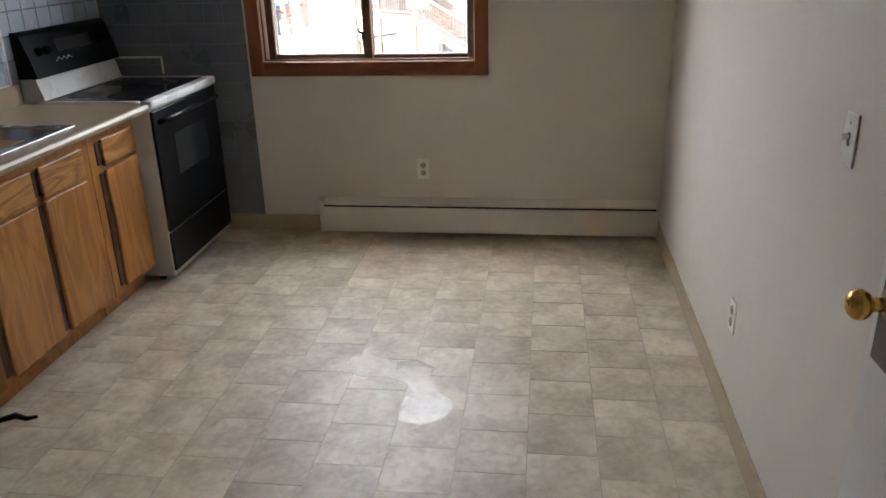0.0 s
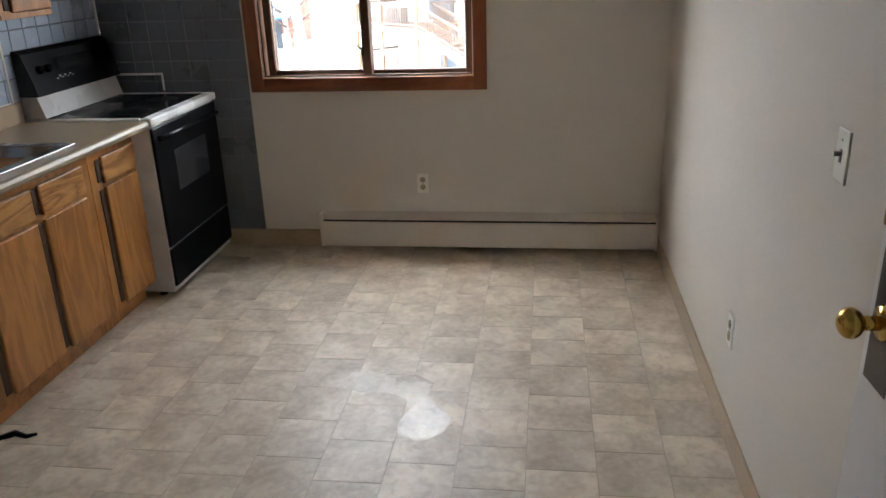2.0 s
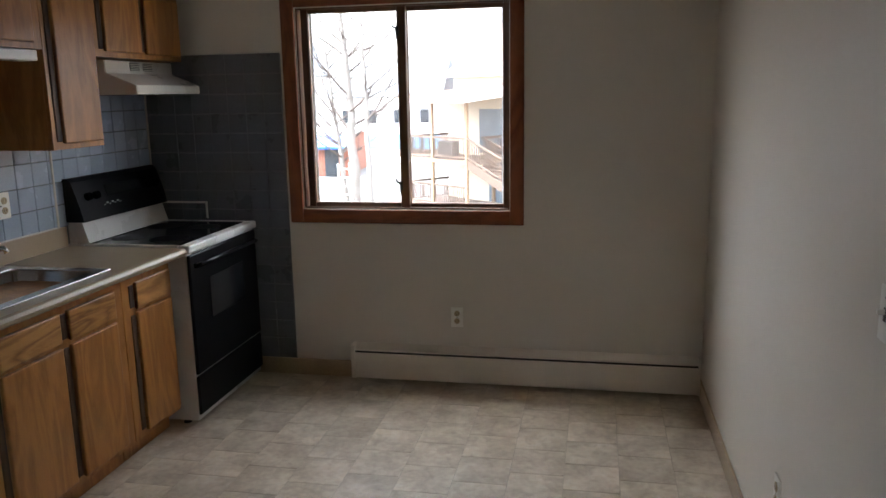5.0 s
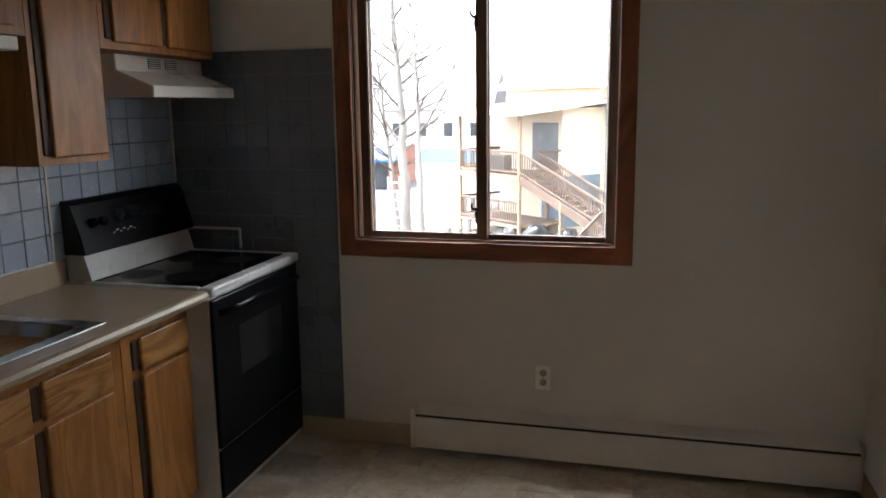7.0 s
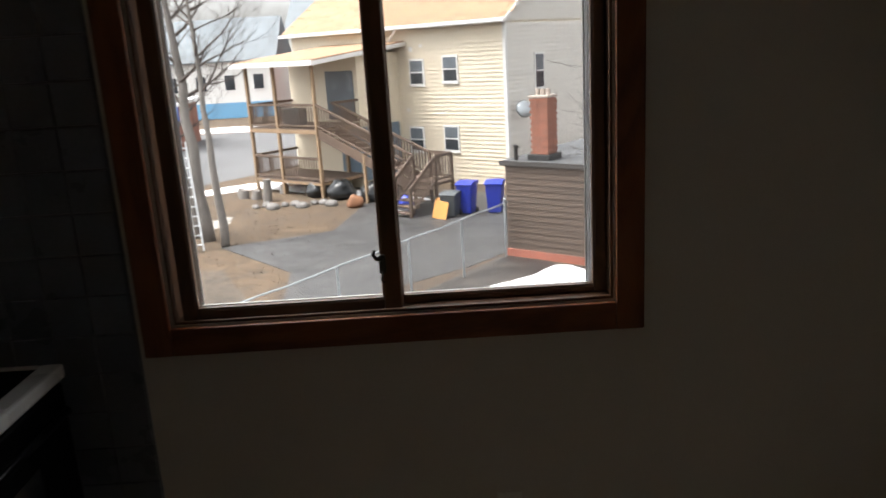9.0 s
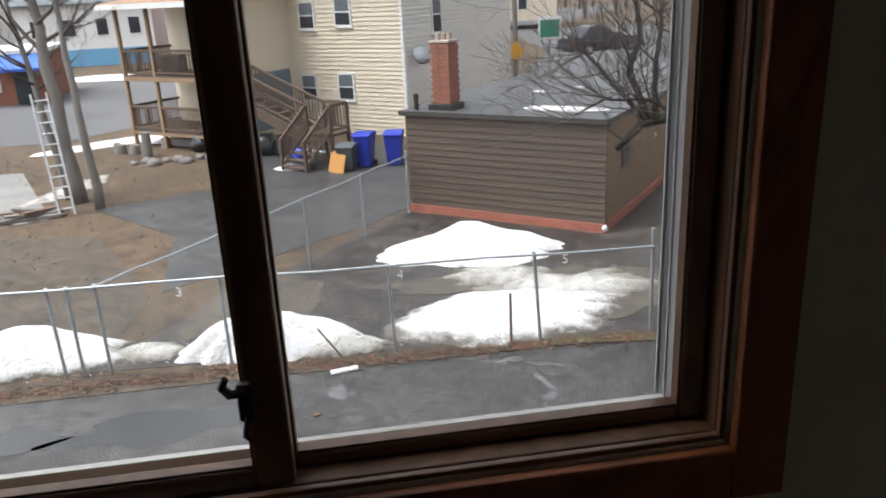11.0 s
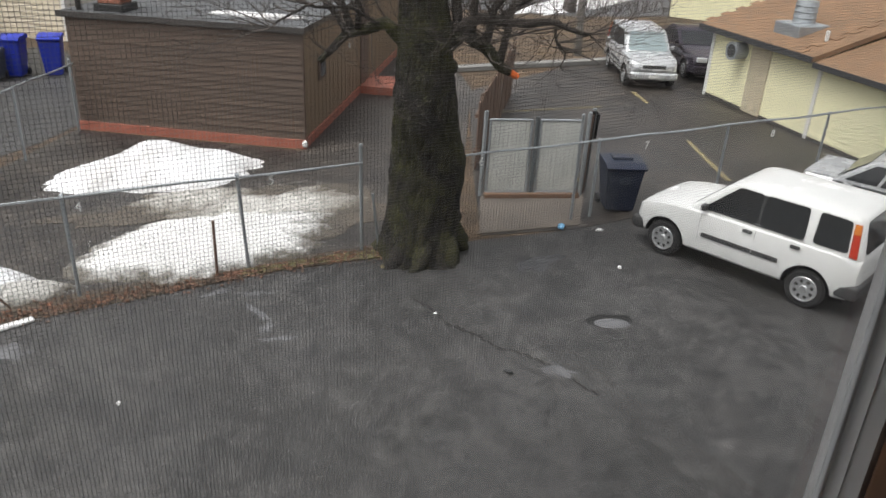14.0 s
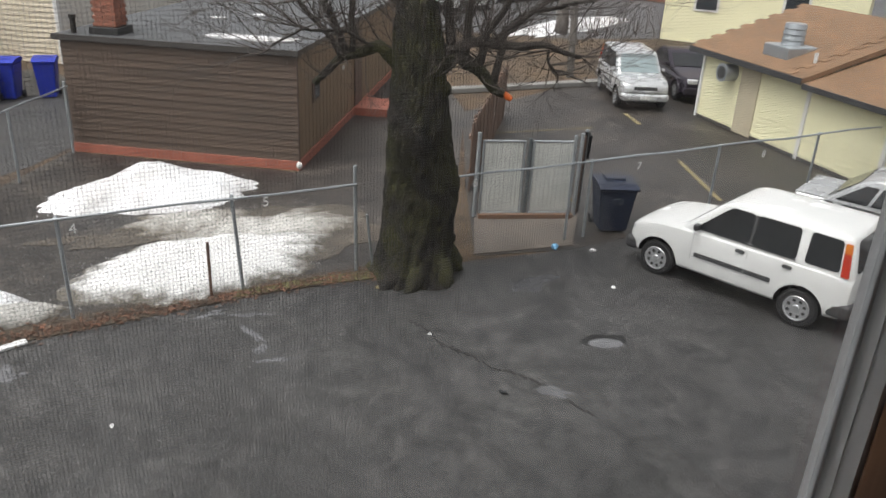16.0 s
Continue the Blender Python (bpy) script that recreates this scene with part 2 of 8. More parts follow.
speckle(GRAVEL_DIRT, 0.5, 0.5, 1.2, 0.38, 0.6)
PAD = surf("worn_pad", (0.125, 0.105, 0.088), 0.85, 0.3, 1.5, 25, 0.4)
FIELD_STONE = surf("field_stone", (0.17, 0.16, 0.15), 0.85, 0.3, 4, 30, 0.4)
PAVING = surf("concrete_paving", (0.20, 0.195, 0.185), 0.8, 0.18, 1.2, 30, 0.3)
SNOW = surf("old_snow", (0.76, 0.77, 0.79), 0.6, 0.16, 1.3, 16, 0.9, tint=(0.48, 0.47, 0.46), depth=0.05)
SNOW_GREY = surf("grey_gritty_snow", (0.74, 0.74, 0.74), 0.65, 0.3, 1.0, 16, 0.9, tint=(0.22, 0.205, 0.18), depth=0.05)
DIRTY_SNOW = surf("dirty_snow", (0.42, 0.40, 0.37), 0.75, 0.5, 2.2, 16, 0.7, tint=(0.11, 0.10, 0.085), depth=0.04)
LEAF = surf("dead_leaves", (0.22, 0.10, 0.05), 0.8, 0.4, 3, 30, 0.3)
MOSS = surf("mossy_verge", (0.11, 0.105, 0.045), 0.95, 0.4, 2, 30, 0.5)
WIRE = surf("galvanised_wire", (0.20, 0.215, 0.225), 0.5, 0.15, 4, 60, 0)
GALV = surf("galvanised_steel", (0.38, 0.41, 0.43), 0.42, 0.15, 4, 60, 0.08, metal=0.6)
RUST = surf("rusty_steel", (0.12, 0.07, 0.05), 0.7, 0.3, 6, 60, 0.2)
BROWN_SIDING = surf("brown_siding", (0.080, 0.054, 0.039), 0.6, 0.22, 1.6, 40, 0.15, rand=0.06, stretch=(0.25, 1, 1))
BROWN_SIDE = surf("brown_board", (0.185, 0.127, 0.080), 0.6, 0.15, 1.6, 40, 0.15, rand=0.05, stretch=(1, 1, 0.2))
RED_BASE = surf("red_painted_base", (0.32, 0.11, 0.075), 0.6, 0.25, 3, 50, 0.2)
ROOFING = surf("dark_roofing", (0.075, 0.078, 0.082), 0.55, 0.3, 0.6, 40, 0.3)
BRICK = surf("red_brick", (0.25, 0.10, 0.065), 0.8, 0.25, 8, 60, 0.3, rand=0.15)
MORTAR = surf("mortar", (0.34, 0.29, 0.25), 0.9, 0.15)
CREAM = surf("cream_siding", (0.62, 0.55, 0.43), 0.55, 0.05, 0.6, 40, 0.05, rand=0.02)
PALE = surf("pale_siding", (0.60, 0.58, 0.54), 0.55, 0.05, 0.6, 40, 0.05, rand=0.02)
WHITE_TRIM = surf("white_trim", (0.66, 0.66, 0.65), 0.5, 0.05)
SHINGLE = surf("tan_shingle", (0.29, 0.18, 0.105), 0.85, 0.25, 2.0, 30, 0.4, rand=0.12)
SHINGLE_RED = surf("russet_shingle", (0.21, 0.125, 0.070), 0.85, 0.25, 2.0, 30, 0.4, rand=0.12)
DARK_PANE = surf("dark_window_pane", (0.035, 0.042, 0.05), 0.12, 0.3, 2, 20, 0)
PANE_PALE = surf("blind_window_pane", (0.13, 0.15, 0.17), 0.25, 0.15, 2, 20, 0)
DECK_WOOD = surf("weathered_deck", (0.105, 0.070, 0.050), 0.75, 0.25, 2, 50, 0.2, stretch=(1, 1, 0.4))
DECK_LIGHT = surf("pale_deck", (0.26, 0.175, 0.105), 0.7, 0.2, 2, 50, 0.2)
GREY_BLUE = surf("grey_blue_door", (0.12, 0.17, 0.22), 0.5, 0.1)
BLUE_BIN = surf("blue_plastic", (0.012, 0.030, 0.34), 0.4, 0.12, 3, 60, 0.05)
NAVY_BIN = surf("navy_plastic", (0.013, 0.019, 0.040), 0.42, 0.15, 3, 60, 0.05)
GREY_BIN = surf("grey_plastic", (0.075, 0.085, 0.09), 0.5, 0.15)
BLACK_BAG = surf("black_plastic", (0.016, 0.018, 0.02), 0.3, 0.2, 8, 40, 0.5)
ORANGE = surf("orange_board", (0.62, 0.30, 0.08), 0.6, 0.15)
YELLOW = surf("yellow_paint", (0.21, 0.17, 0.085), 0.7, 0.3, 6, 40, 0.1)
BARK = surf("wet_bark", (0.044, 0.037, 0.031), 0.85, 0.4, 2.2, 26, 1.0, tint=(0.030, 0.025, 0.021), stretch=(2.5, 2.5, 0.5), depth=0.05)
def mossy_bark(name):
    """Dark wet plated bark with ragged growths of green moss."""
    m = surf(name, (0.020, 0.016, 0.013), 0.9, 0.6, 4.0, 24, 1.0, tint=(0.006, 0.005, 0.0045), stretch=(1.6, 1.6, 0.9), depth=0.06)
    n, l = m.node_tree.nodes, m.node_tree.links
    b = n["Principled BSDF"]
    src = b.inputs["Base Color"].links[0].from_socket
    v, g = n.new("ShaderNodeTexNoise"), n.new("ShaderNodeTexNoise")
    v.inputs["Scale"].default_value, v.inputs["Detail"].default_value = 1.7, 9
    v.inputs["Roughness"].default_value = 0.68
    g.inputs["Scale"].default_value, g.inputs["Detail"].default_value = 14.0, 4
    for q in (v, g):
        l.new(n["Texture Coordinate"].outputs["Object"], q.inputs["Vector"])
    r, c, x = n.new("ShaderNodeMapRange"), n.new("ShaderNodeValToRGB"), n.new("ShaderNodeMixRGB")
    for key, val in (("From Min", 0.43), ("From Max", 0.62), ("To Min", 0.0), ("To Max", 0.85)):
        r.inputs[key].default_value = val
    l.new(v.outputs["Fac"], r.inputs["Value"])
    c.color_ramp.elements[0].position, c.color_ramp.elements[1].position = 0.35, 0.7
    c.color_ramp.elements[0].color, c.color_ramp.elements[1].color = (0.024, 0.026, 0.009, 1), (0.078, 0.076, 0.020, 1)
    l.new(g.outputs["Fac"], c.inputs["Fac"])
    l.new(r.outputs[0], x.inputs["Fac"])
    l.new(src, x.inputs["Color1"])
    l.new(c.outputs["Color"], x.inputs["Color2"])
    l.new(x.outputs[0], b.inputs["Base Color"])
    return m


def melting_snow(name, clean, grit, low, high):
    """Old snow that thins out to wet grit: the thinner the layer, the more ground shows through."""
    m = surf(name, clean, 0.65, 0.10, 1.4, 16, 0.9, tint=tuple(k * 0.84 for k in clean), depth=0.05)
    n, l = m.node_tree.nodes, m.node_tree.links
    b = n["Principled BSDF"]
    src = b.inputs["Base Color"].links[0].from_socket
    sep, v, add, r, x = (n.new("ShaderNode" + k) for k in ("SeparateXYZ", "TexNoise", "Math", "MapRange", "MixRGB"))
    l.new(n["Texture Coordinate"].outputs["Object"], sep.inputs[0])
    l.new(n["Texture Coordinate"].outputs["Object"], v.inputs["Vector"])
    v.inputs["Scale"].default_value, v.inputs["Detail"].default_value, v.inputs["Roughness"].default_value = 3.5, 9, 0.72
    add.operation = "MULTIPLY_ADD"
    add.inputs[1].default_value = 0.34
    l.new(v.outputs["Fac"], add.inputs[0])
    l.new(sep.outputs["Z"], add.inputs[2])
    r.inputs["From Min"].default_value, r.inputs["From Max"].default_value = 0.17 + low, 0.17 + high
    l.new(add.outputs[0], r.inputs["Value"])
    x.inputs["Color1"].default_value = (*grit, 1)
    l.new(r.outputs[0], x.inputs["Fac"])
    l.new(src, x.inputs["Color2"])
    l.new(x.outputs[0], b.inputs["Base Color"])
    return m


BARK_MOSS = mossy_bark("mossy_bark")
SNOW_MELT = melting_snow("melting_snow", (0.68, 0.68, 0.67), (0.10, 0.088, 0.070), 0.02, 0.13)
SNOW_THIN = melting_snow("thin_gritty_snow", (0.52, 0.51, 0.48), (0.115, 0.098, 0.075), -0.01, 0.16)
TWIG = surf("twig_bark", (0.075, 0.062, 0.055), 0.85, 0.2, 6, 40, 0.2)
GREY_BARK = surf("grey_bark", (0.19, 0.175, 0.16), 0.85, 0.3, 3, 30, 0.7, stretch=(2, 2, 0.5), depth=0.03)
GATE_PANEL = surf("pale_gate_panel", (0.50, 0.51, 0.48), 0.6, 0.25, 1.5, 40, 0.1)
FENCE_WOOD = surf("red_brown_fence", (0.15, 0.095, 0.070), 0.8, 0.25, 2, 40, 0.2, rand=0.12, stretch=(1, 1, 0.3))
YELLOW_WALL = surf("pale_yellow_siding", (0.78, 0.75, 0.50), 0.55, 0.06, 0.8, 40, 0.05, rand=0.03)
CAR_WHITE = surf("white_car_paint", (0.66, 0.67, 0.66), 0.25, 0.03, 2, 60, 0)
CAR_SILVER = surf("silver_car_paint", (0.50, 0.51, 0.52), 0.28, 0.04, 2, 60, 0, metal=0.4)
CAR_DARK = surf("dark_car_paint", (0.03, 0.025, 0.035), 0.22, 0.05, 2, 60, 0)
CAR_GLASS = surf("tinted_car_glass", (0.018, 0.020, 0.022), 0.08, 0.1, 2, 30, 0)
PALE_GLASS = surf("pale_windscreen", (0.22, 0.27, 0.28), 0.08, 0.1, 2, 30, 0)
RUBBER = surf("tyre_rubber", (0.018, 0.018, 0.019), 0.8, 0.2, 6, 50, 0.2)
GREY_PLASTIC = surf("grey_bumper_plastic", (0.045, 0.046, 0.048), 0.6, 0.15)
RIM = surf("alloy_rim", (0.45, 0.46, 0.47), 0.35, 0.1, 6, 60, 0.05, metal=0.6)
RED_LENS = surf("red_lens", (0.45, 0.035, 0.015), 0.15, 0.1)
AMBER_LENS = surf("amber_lens", (0.65, 0.20, 0.03), 0.15, 0.1)
LAMP_LENS = surf("clear_lens", (0.55, 0.56, 0.57), 0.12, 0.1)
ORANGE_TAPE = surf("orange_marking", (0.80, 0.16, 0.03), 0.6, 0.1)
GREEN = surf("green_sign", (0.03, 0.20, 0.13), 0.5, 0.1)
SIGN_YELLOW = surf("yellow_sign", (0.72, 0.36, 0.02), 0.5, 0.1)
BLUE_AWNING = surf("blue_awning", (0.02, 0.10, 0.42), 0.6, 0.15)
BLUE_PAINT = surf("light_blue_paint", (0.14, 0.33, 0.52), 0.6, 0.1)
SLATE = surf("slate_roof", (0.13, 0.15, 0.165), 0.7, 0.2, 1, 20, 0.3)
PUDDLE = surf("puddle_water", (0.045, 0.046, 0.048), 0.14, 0.1, 1, 20, 0)
CHALK = surf("salt_stain", (0.105, 0.105, 0.11), 0.8, 0.3, 6, 40, 0.2)
TREELINE = surf("bare_woods", (0.10, 0.075, 0.068), 0.9, 0.3, 1, 12, 0.5)


# ---- mesh helpers ----
def box(bm, x0, x1, y0, y1, z0, z1, bevel=0.0, seg=2):
    r = bmesh.ops.create_cube(bm, size=1.0, matrix=Matrix.Translation(((x0 + x1) / 2, (y0 + y1) / 2, (z0 + z1) / 2))
                              @ Matrix.Diagonal((abs(x1 - x0), abs(y1 - y0), abs(z1 - z0), 1)))
    if bevel:
        vs = set(r["verts"])
        es = [e for e in bm.edges if e.verts[0] in vs and e.verts[1] in vs]
        bmesh.ops.bevel(bm, geom=es, offset=bevel, segments=seg, affect="EDGES", profile=0.5)
    return r


def rod(bm, a, b, r0, r1=None, seg=8):
    """A round bar from a to b, tapering from r0 to r1."""
    a, b = Vector(a), Vector(b)
    d = b - a
    m = Matrix.Translation((a + b) / 2) @ d.to_track_quat("Z", "Y").to_matrix().to_4x4()
    bmesh.ops.create_cone(bm, cap_ends=True, segments=seg, radius1=r0, radius2=r0 if r1 is None else r1, depth=d.length, matrix=m)


def tube(bm, pts, radii, seg=8):
    """A bent tapering tube through the points."""
    pts = [Vector(p) for p in pts]
    rings = []
    side = Vector((0.31, 0.95, 0.07)).normalized()
    for i, p in enumerate(pts):
        d = (pts[min(i + 1, len(pts) - 1)] - pts[max(i - 1, 0)]).normalized()
        side = (side - d * side.dot(d))
        side = side.normalized() if side.length > 1e-4 else d.orthogonal().normalized()
        up = d.cross(side)
        r = radii[i] if hasattr(radii, "__len__") else radii
        rings.append([bm.verts.new(p + (side * math.cos(t) + up * math.sin(t)) * r) for t in (2 * math.pi * k / seg for k in range(seg))])
    for a, b in zip(rings, rings[1:]):
        for k in range(seg):
            bm.faces.new((a[k], a[(k + 1) % seg], b[(k + 1) % seg], b[k]))
    bm.faces.new(list(reversed(rings[0])))
    bm.faces.new(rings[-1])


def prism(bm, pts, axis, a, b):
    """A flat outline of (p, q) pairs drawn out along an axis from a to b."""
    put = {"x": lambda p, q, w: (w, p, q), "y": lambda p, q, w: (p, w, q), "z": lambda p, q, w: (p, q, w)}[axis]
    lo = [bm.verts.new(put(p, q, a)) for p, q in pts]
    hi = [bm.verts.new(put(p, q, b)) for p, q in pts]
    n = len(pts)
    for i in range(n):
        bm.faces.new((lo[i], lo[(i + 1) % n], hi[(i + 1) % n], hi[i]))
    bm.faces.new(lo)
    bm.faces.new(hi)
    bmesh.ops.recalc_face_normals(bm, faces=bm.faces)


def finish(name, bm, material, smooth=False):
    bmesh.ops.recalc_face_normals(bm, faces=bm.faces)
    me = bpy.data.meshes.new(name)
    bm.to_mesh(me)
    bm.free()
    me.materials.append(material)
    if smooth:
        for p in me.polygons:
            p.use_smooth = True
    return me


def thing(name, label, category, m=None, group="", kind=""):
    ob = new(name)
    ob.empty_display_size = 0.1
    ob.matrix_basis = m or Matrix.Identity(4)
    return tagged(ob, label, category, group, kind)


def part(name, bm, material, parent, label="", smooth=False):
    ob = new(name, finish(name, bm, material, smooth))
    ob.parent = parent
    return tagged(ob, label) if label else ob


def solid(name, bm, material, label, category, kind="", group="", m=None, smooth=False):
    ob = new(name, finish(name, bm, material, smooth))
    ob.matrix_basis = m or Matrix.Identity(4)
    return tagged(ob, label, category, group, kind)


def piece(name, me, parent, m):
    ob = new(name, me)
    ob.parent = parent
    ob.matrix_basis = m
    return ob


def boxes(*args, bevel=0.0):
    bm = bmesh.new()
    for a in args:
        box(bm, *a, bevel=bevel)
    return bm

# ---- the kitchen's shell ----
LEFT, BACK, TOP = -3.13, -5.3, 2.44
WX0, WX1, WZ0, WZ1 = -2.20, -1.02, 0.985, 2.09
solid("wall_north", boxes((LEFT - 0.15, WX0, 0, 0.116, -0.3, TOP), (WX1, 0.15, 0, 0.116, -0.3, TOP),
                          (WX0, WX1, 0, 0.116, -0.3, WZ0), (WX0, WX1, 0, 0.116, WZ1, TOP)), WALL,
      "beige painted kitchen wall round a sliding window", "wall", "structure")
solid("wall_east", boxes((0, 0.15, BACK, 0, -0.3, TOP)), WALL, "smooth pale beige painted kitchen wall", "wall", "structure")
wall_west = solid("wall_west", boxes((LEFT - 0.15, LEFT, BACK, 0, -0.3, TOP)), WALL, "beige painted wall behind the cabinets", "wall", "structure")
solid("wall_south", boxes((LEFT - 0.15, 0.15, BACK - 0.15, BACK, -0.3, TOP)), WALL, "plain beige painted wall", "wall", "structure")
solid("ceiling", boxes((LEFT - 0.15, 0.15, BACK - 0.15, 0.16, TOP, TOP + 0.2)), CEIL, "plain white painted ceiling", "ceiling", "structure")
floor = solid("floor", boxes((LEFT, 0, BACK, 0, -0.3, -0.0014)), GROUT, "mottled beige and brown vinyl tile floor, worn glossy", "floor", "structure")
bm = bmesh.new()
box(bm, -0.012, 0, -2.9, -0.001, 0, 0.095, 0.004)
box(bm, -0.012, 0, BACK, -3.8, 0, 0.095, 0.004)
solid("baseboard", bm, COVE, "tan vinyl cove base along the wall", "baseboard", "structure")
bm = bmesh.new()
box(bm, LEFT + 0.003, -1.925, -0.012, 0, 0, 0.10, 0.004)
solid("baseboard", bm, COVE, "tan vinyl cove base beside the heater", "baseboard", "structure")

# ---- window ----
win = thing("window_1", "brown-stained wooden sliding window with an insect screen", "window", pose(-1.61, 0, WZ0), kind="structure")


def wpart(name, bm, material, label="", parent=None):
    bmesh.ops.translate(bm, verts=bm.verts, vec=(1.61, 0, -WZ0))
    return part(name, bm, material, parent or win, label)


for name, b, mt in (("casing", (-2.272, WX0 + 0.004, -0.018, 0.0, 0.913, 2.165), TRIM), ("casing", (WX1 - 0.004, -0.951, -0.018, 0.0, 0.913, 2.165), TRIM)):
    wpart(name, boxes(b, bevel=0.004), mt, "red-brown stained casing")
for b in ((WX0 + 0.004, WX1 - 0.004, -0.017, 0.0, 0.913, WZ0 + 0.004), (WX0 + 0.004, WX1 - 0.004, -0.017, 0.0, WZ1 - 0.004, 2.165)):
    wpart("casing", boxes(b, bevel=0.004), TRIM_H, "red-brown stained casing")


def ring(x0, x1, z0, z1, w, y0, y1, bevel=0.0, bot=None):
    """A rectangular frame standing in the window's plane."""
    bot = bot or w
    return boxes((x0, x0 + w, y0, y1, z0, z1), (x1 - w, x1, y0, y1, z0, z1), (x0 + w, x1 - w, y0, y1, z0, z0 + bot), (x0 + w, x1 - w, y0, y1, z1 - w, z1), bevel=bevel)


wpart("jamb_liner", ring(WX0, WX1, WZ0, WZ1, 0.009, 0.001, 0.024, 0.002), VINYL_WHITE, "worn whitish jamb liner")
wpart("jamb", ring(WX0, WX1, WZ0, WZ1, 0.012, 0.024, 0.085, 0.002), SASH, "dark brown jamb")
wpart("inner_stop", ring(WX0 + 0.009, WX1 - 0.009, WZ0 + 0.009, WZ1 - 0.009, 0.008, 0.002, 0.012, 0.002), SASH, "dark stop bead")


def sash(x0, x1, gx0, gx1, z0, z1, gz0, gz1, y0, y1):
    s = wpart("sash", boxes((x0, gx0, y0, y1, z0, z1), (gx1, x1, y0, y1, z0, z1), bevel=0.005), SASH, "dark brown wooden sash stiles")
    bm = boxes((gx0, gx1, y0 + 0.001, y1 - 0.001, z0, gz0), (gx0, gx1, y0 + 0.001, y1 - 0.001, gz1, z1), bevel=0.005)
    wpart("sash_rail", bm, SASH_H, "", s)
    wpart("glazing_bead", ring(gx0 - 0.002, gx1 + 0.002, gz0 - 0.002, gz1 + 0.002, 0.005, y0 + 0.004, y1 - 0.004, 0.001), SASH, "", s)
    ym = (y0 + y1) / 2
    p = wpart("pane", boxes((gx0, gx1, ym - 0.002, ym + 0.002, gz0, gz1)), GLASS, "clear glass pane", s)
    p.visible_shadow = False
    return s


left_sash = sash(-2.172, -1.585, -2.132, -1.633, WZ0 + 0.010, WZ1 - 0.010, 1.024, 2.055, 0.026, 0.052)
sash(-1.640, -1.034, -1.585, -1.067, WZ0 + 0.012, WZ1 - 0.012, 1.017, 2.055, 0.056, 0.084)
for zc in (1.125, 1.95):
    bm = bmesh.new()
    box(bm, -1.640, -1.622, 0.014, 0.026, zc - 0.028, zc + 0.022, 0.003)
    tube(bm, [(-1.632, 0.016, zc + 0.01), (-1.645, 0.004, zc + 0.016), (-1.652, -0.004, zc + 0.03), (-1.646, -0.006, zc + 0.042)], [0.006, 0.006, 0.005, 0.004], 6)
    tube(bm, [(-1.630, 0.016, zc - 0.02), (-1.634, 0.006, zc - 0.042), (-1.626, 0.006, zc - 0.05)], [0.004, 0.004, 0.003], 6)
    wpart("latch", bm, DARK_METAL, "black metal sash latch", left_sash)
wpart("outer_track", boxes((WX0, WX0 + 0.042, 0.086, 0.094, WZ0, WZ1), (WX0 + 0.042, WX1 - 0.056, 0.086, 0.0975, WZ0, WZ0 + 0.032),
                           (WX0 + 0.042, WX1 - 0.056, 0.086, 0.094, WZ1 - 0.03, WZ1), bevel=0.001), VINYL_WHITE, "pale outer track")
wpart("outer_track", boxes((WX0, WX0 + 0.062, 0.0945, 0.098, WZ0, WZ1), bevel=0.001), VINYL_WHITE, "pale outer track")
wpart("outer_track", boxes((WX0, WX0 + 0.066, 0.0985, 0.103, WZ0, WZ1), (WX0 + 0.066, WX1 - 0.060, 0.0985, 0.103, WZ0, WZ0 + 0.006),
                           (WX0 + 0.066, WX1 - 0.060, 0.0985, 0.103, WZ1 - 0.03, WZ1), bevel=0.001), ALU, "grey aluminium outer track")
bm = bmesh.new()
prism(bm, [(WX1, 0.0865), (-1.0655, 0.0865), (-1.0705, 0.096), (-1.0725, 0.096), (-1.0735, 0.103), (-1.078, 0.1155), (WX1, 0.1155)], "z", WZ0, WZ1)
wpart("outer_track", bm, TRACK_WHITE, "pale splayed outer track")
SX0, SX1, SZ0, SZ1 = -1.63, -1.0765, WZ0 + 0.006, WZ1 - 0.006
screen = wpart("screen_frame", ring(SX0, SX1, SZ0, SZ1, 0.005, 0.1035, 0.1085, 0.001, 0.008), ALU, "thin grey screen frame")
vs, fs = [], []


def wire(a, b, r):
    a, b = Vector(a), Vector(b)
    o = (Vector((0, r, 0)), (b - a).normalized().cross(Vector((0, 1, 0))) * r)
    i = len(vs)
    for p in (a, b):
        for q in (o[0], o[1], -o[0], -o[1]):
            vs.append(p + q + Vector((1.61, 0, -WZ0)))
    for k in range(4):
        fs.append((i + k, i + (k + 1) % 4, i + 4 + (k + 1) % 4, i + 4 + k))


STEP, WR = 0.00128, 0.00006
for i in range(int((SX1 - SX0 - 0.01) / STEP)):
    x = SX0 + 0.005 + i * STEP
    wire((x, 0.106, SZ0 + 0.005), (x, 0.106, SZ1 - 0.014), WR)
for i in range(int((SZ1 - SZ0 - 0.02) / STEP)):
    z = SZ0 + 0.006 + i * STEP
    wire((SX0 + 0.004, 0.1062, z), (SX1 - 0.004, 0.1062, z), WR)
me = bpy.data.meshes.new("insect_mesh")
me.from_pydata(vs, [], fs)
me.materials.append(SCREEN)
net = new("insect_mesh", me)
net.parent = screen
tagged(net, "fine grey insect mesh", kind="stuff")

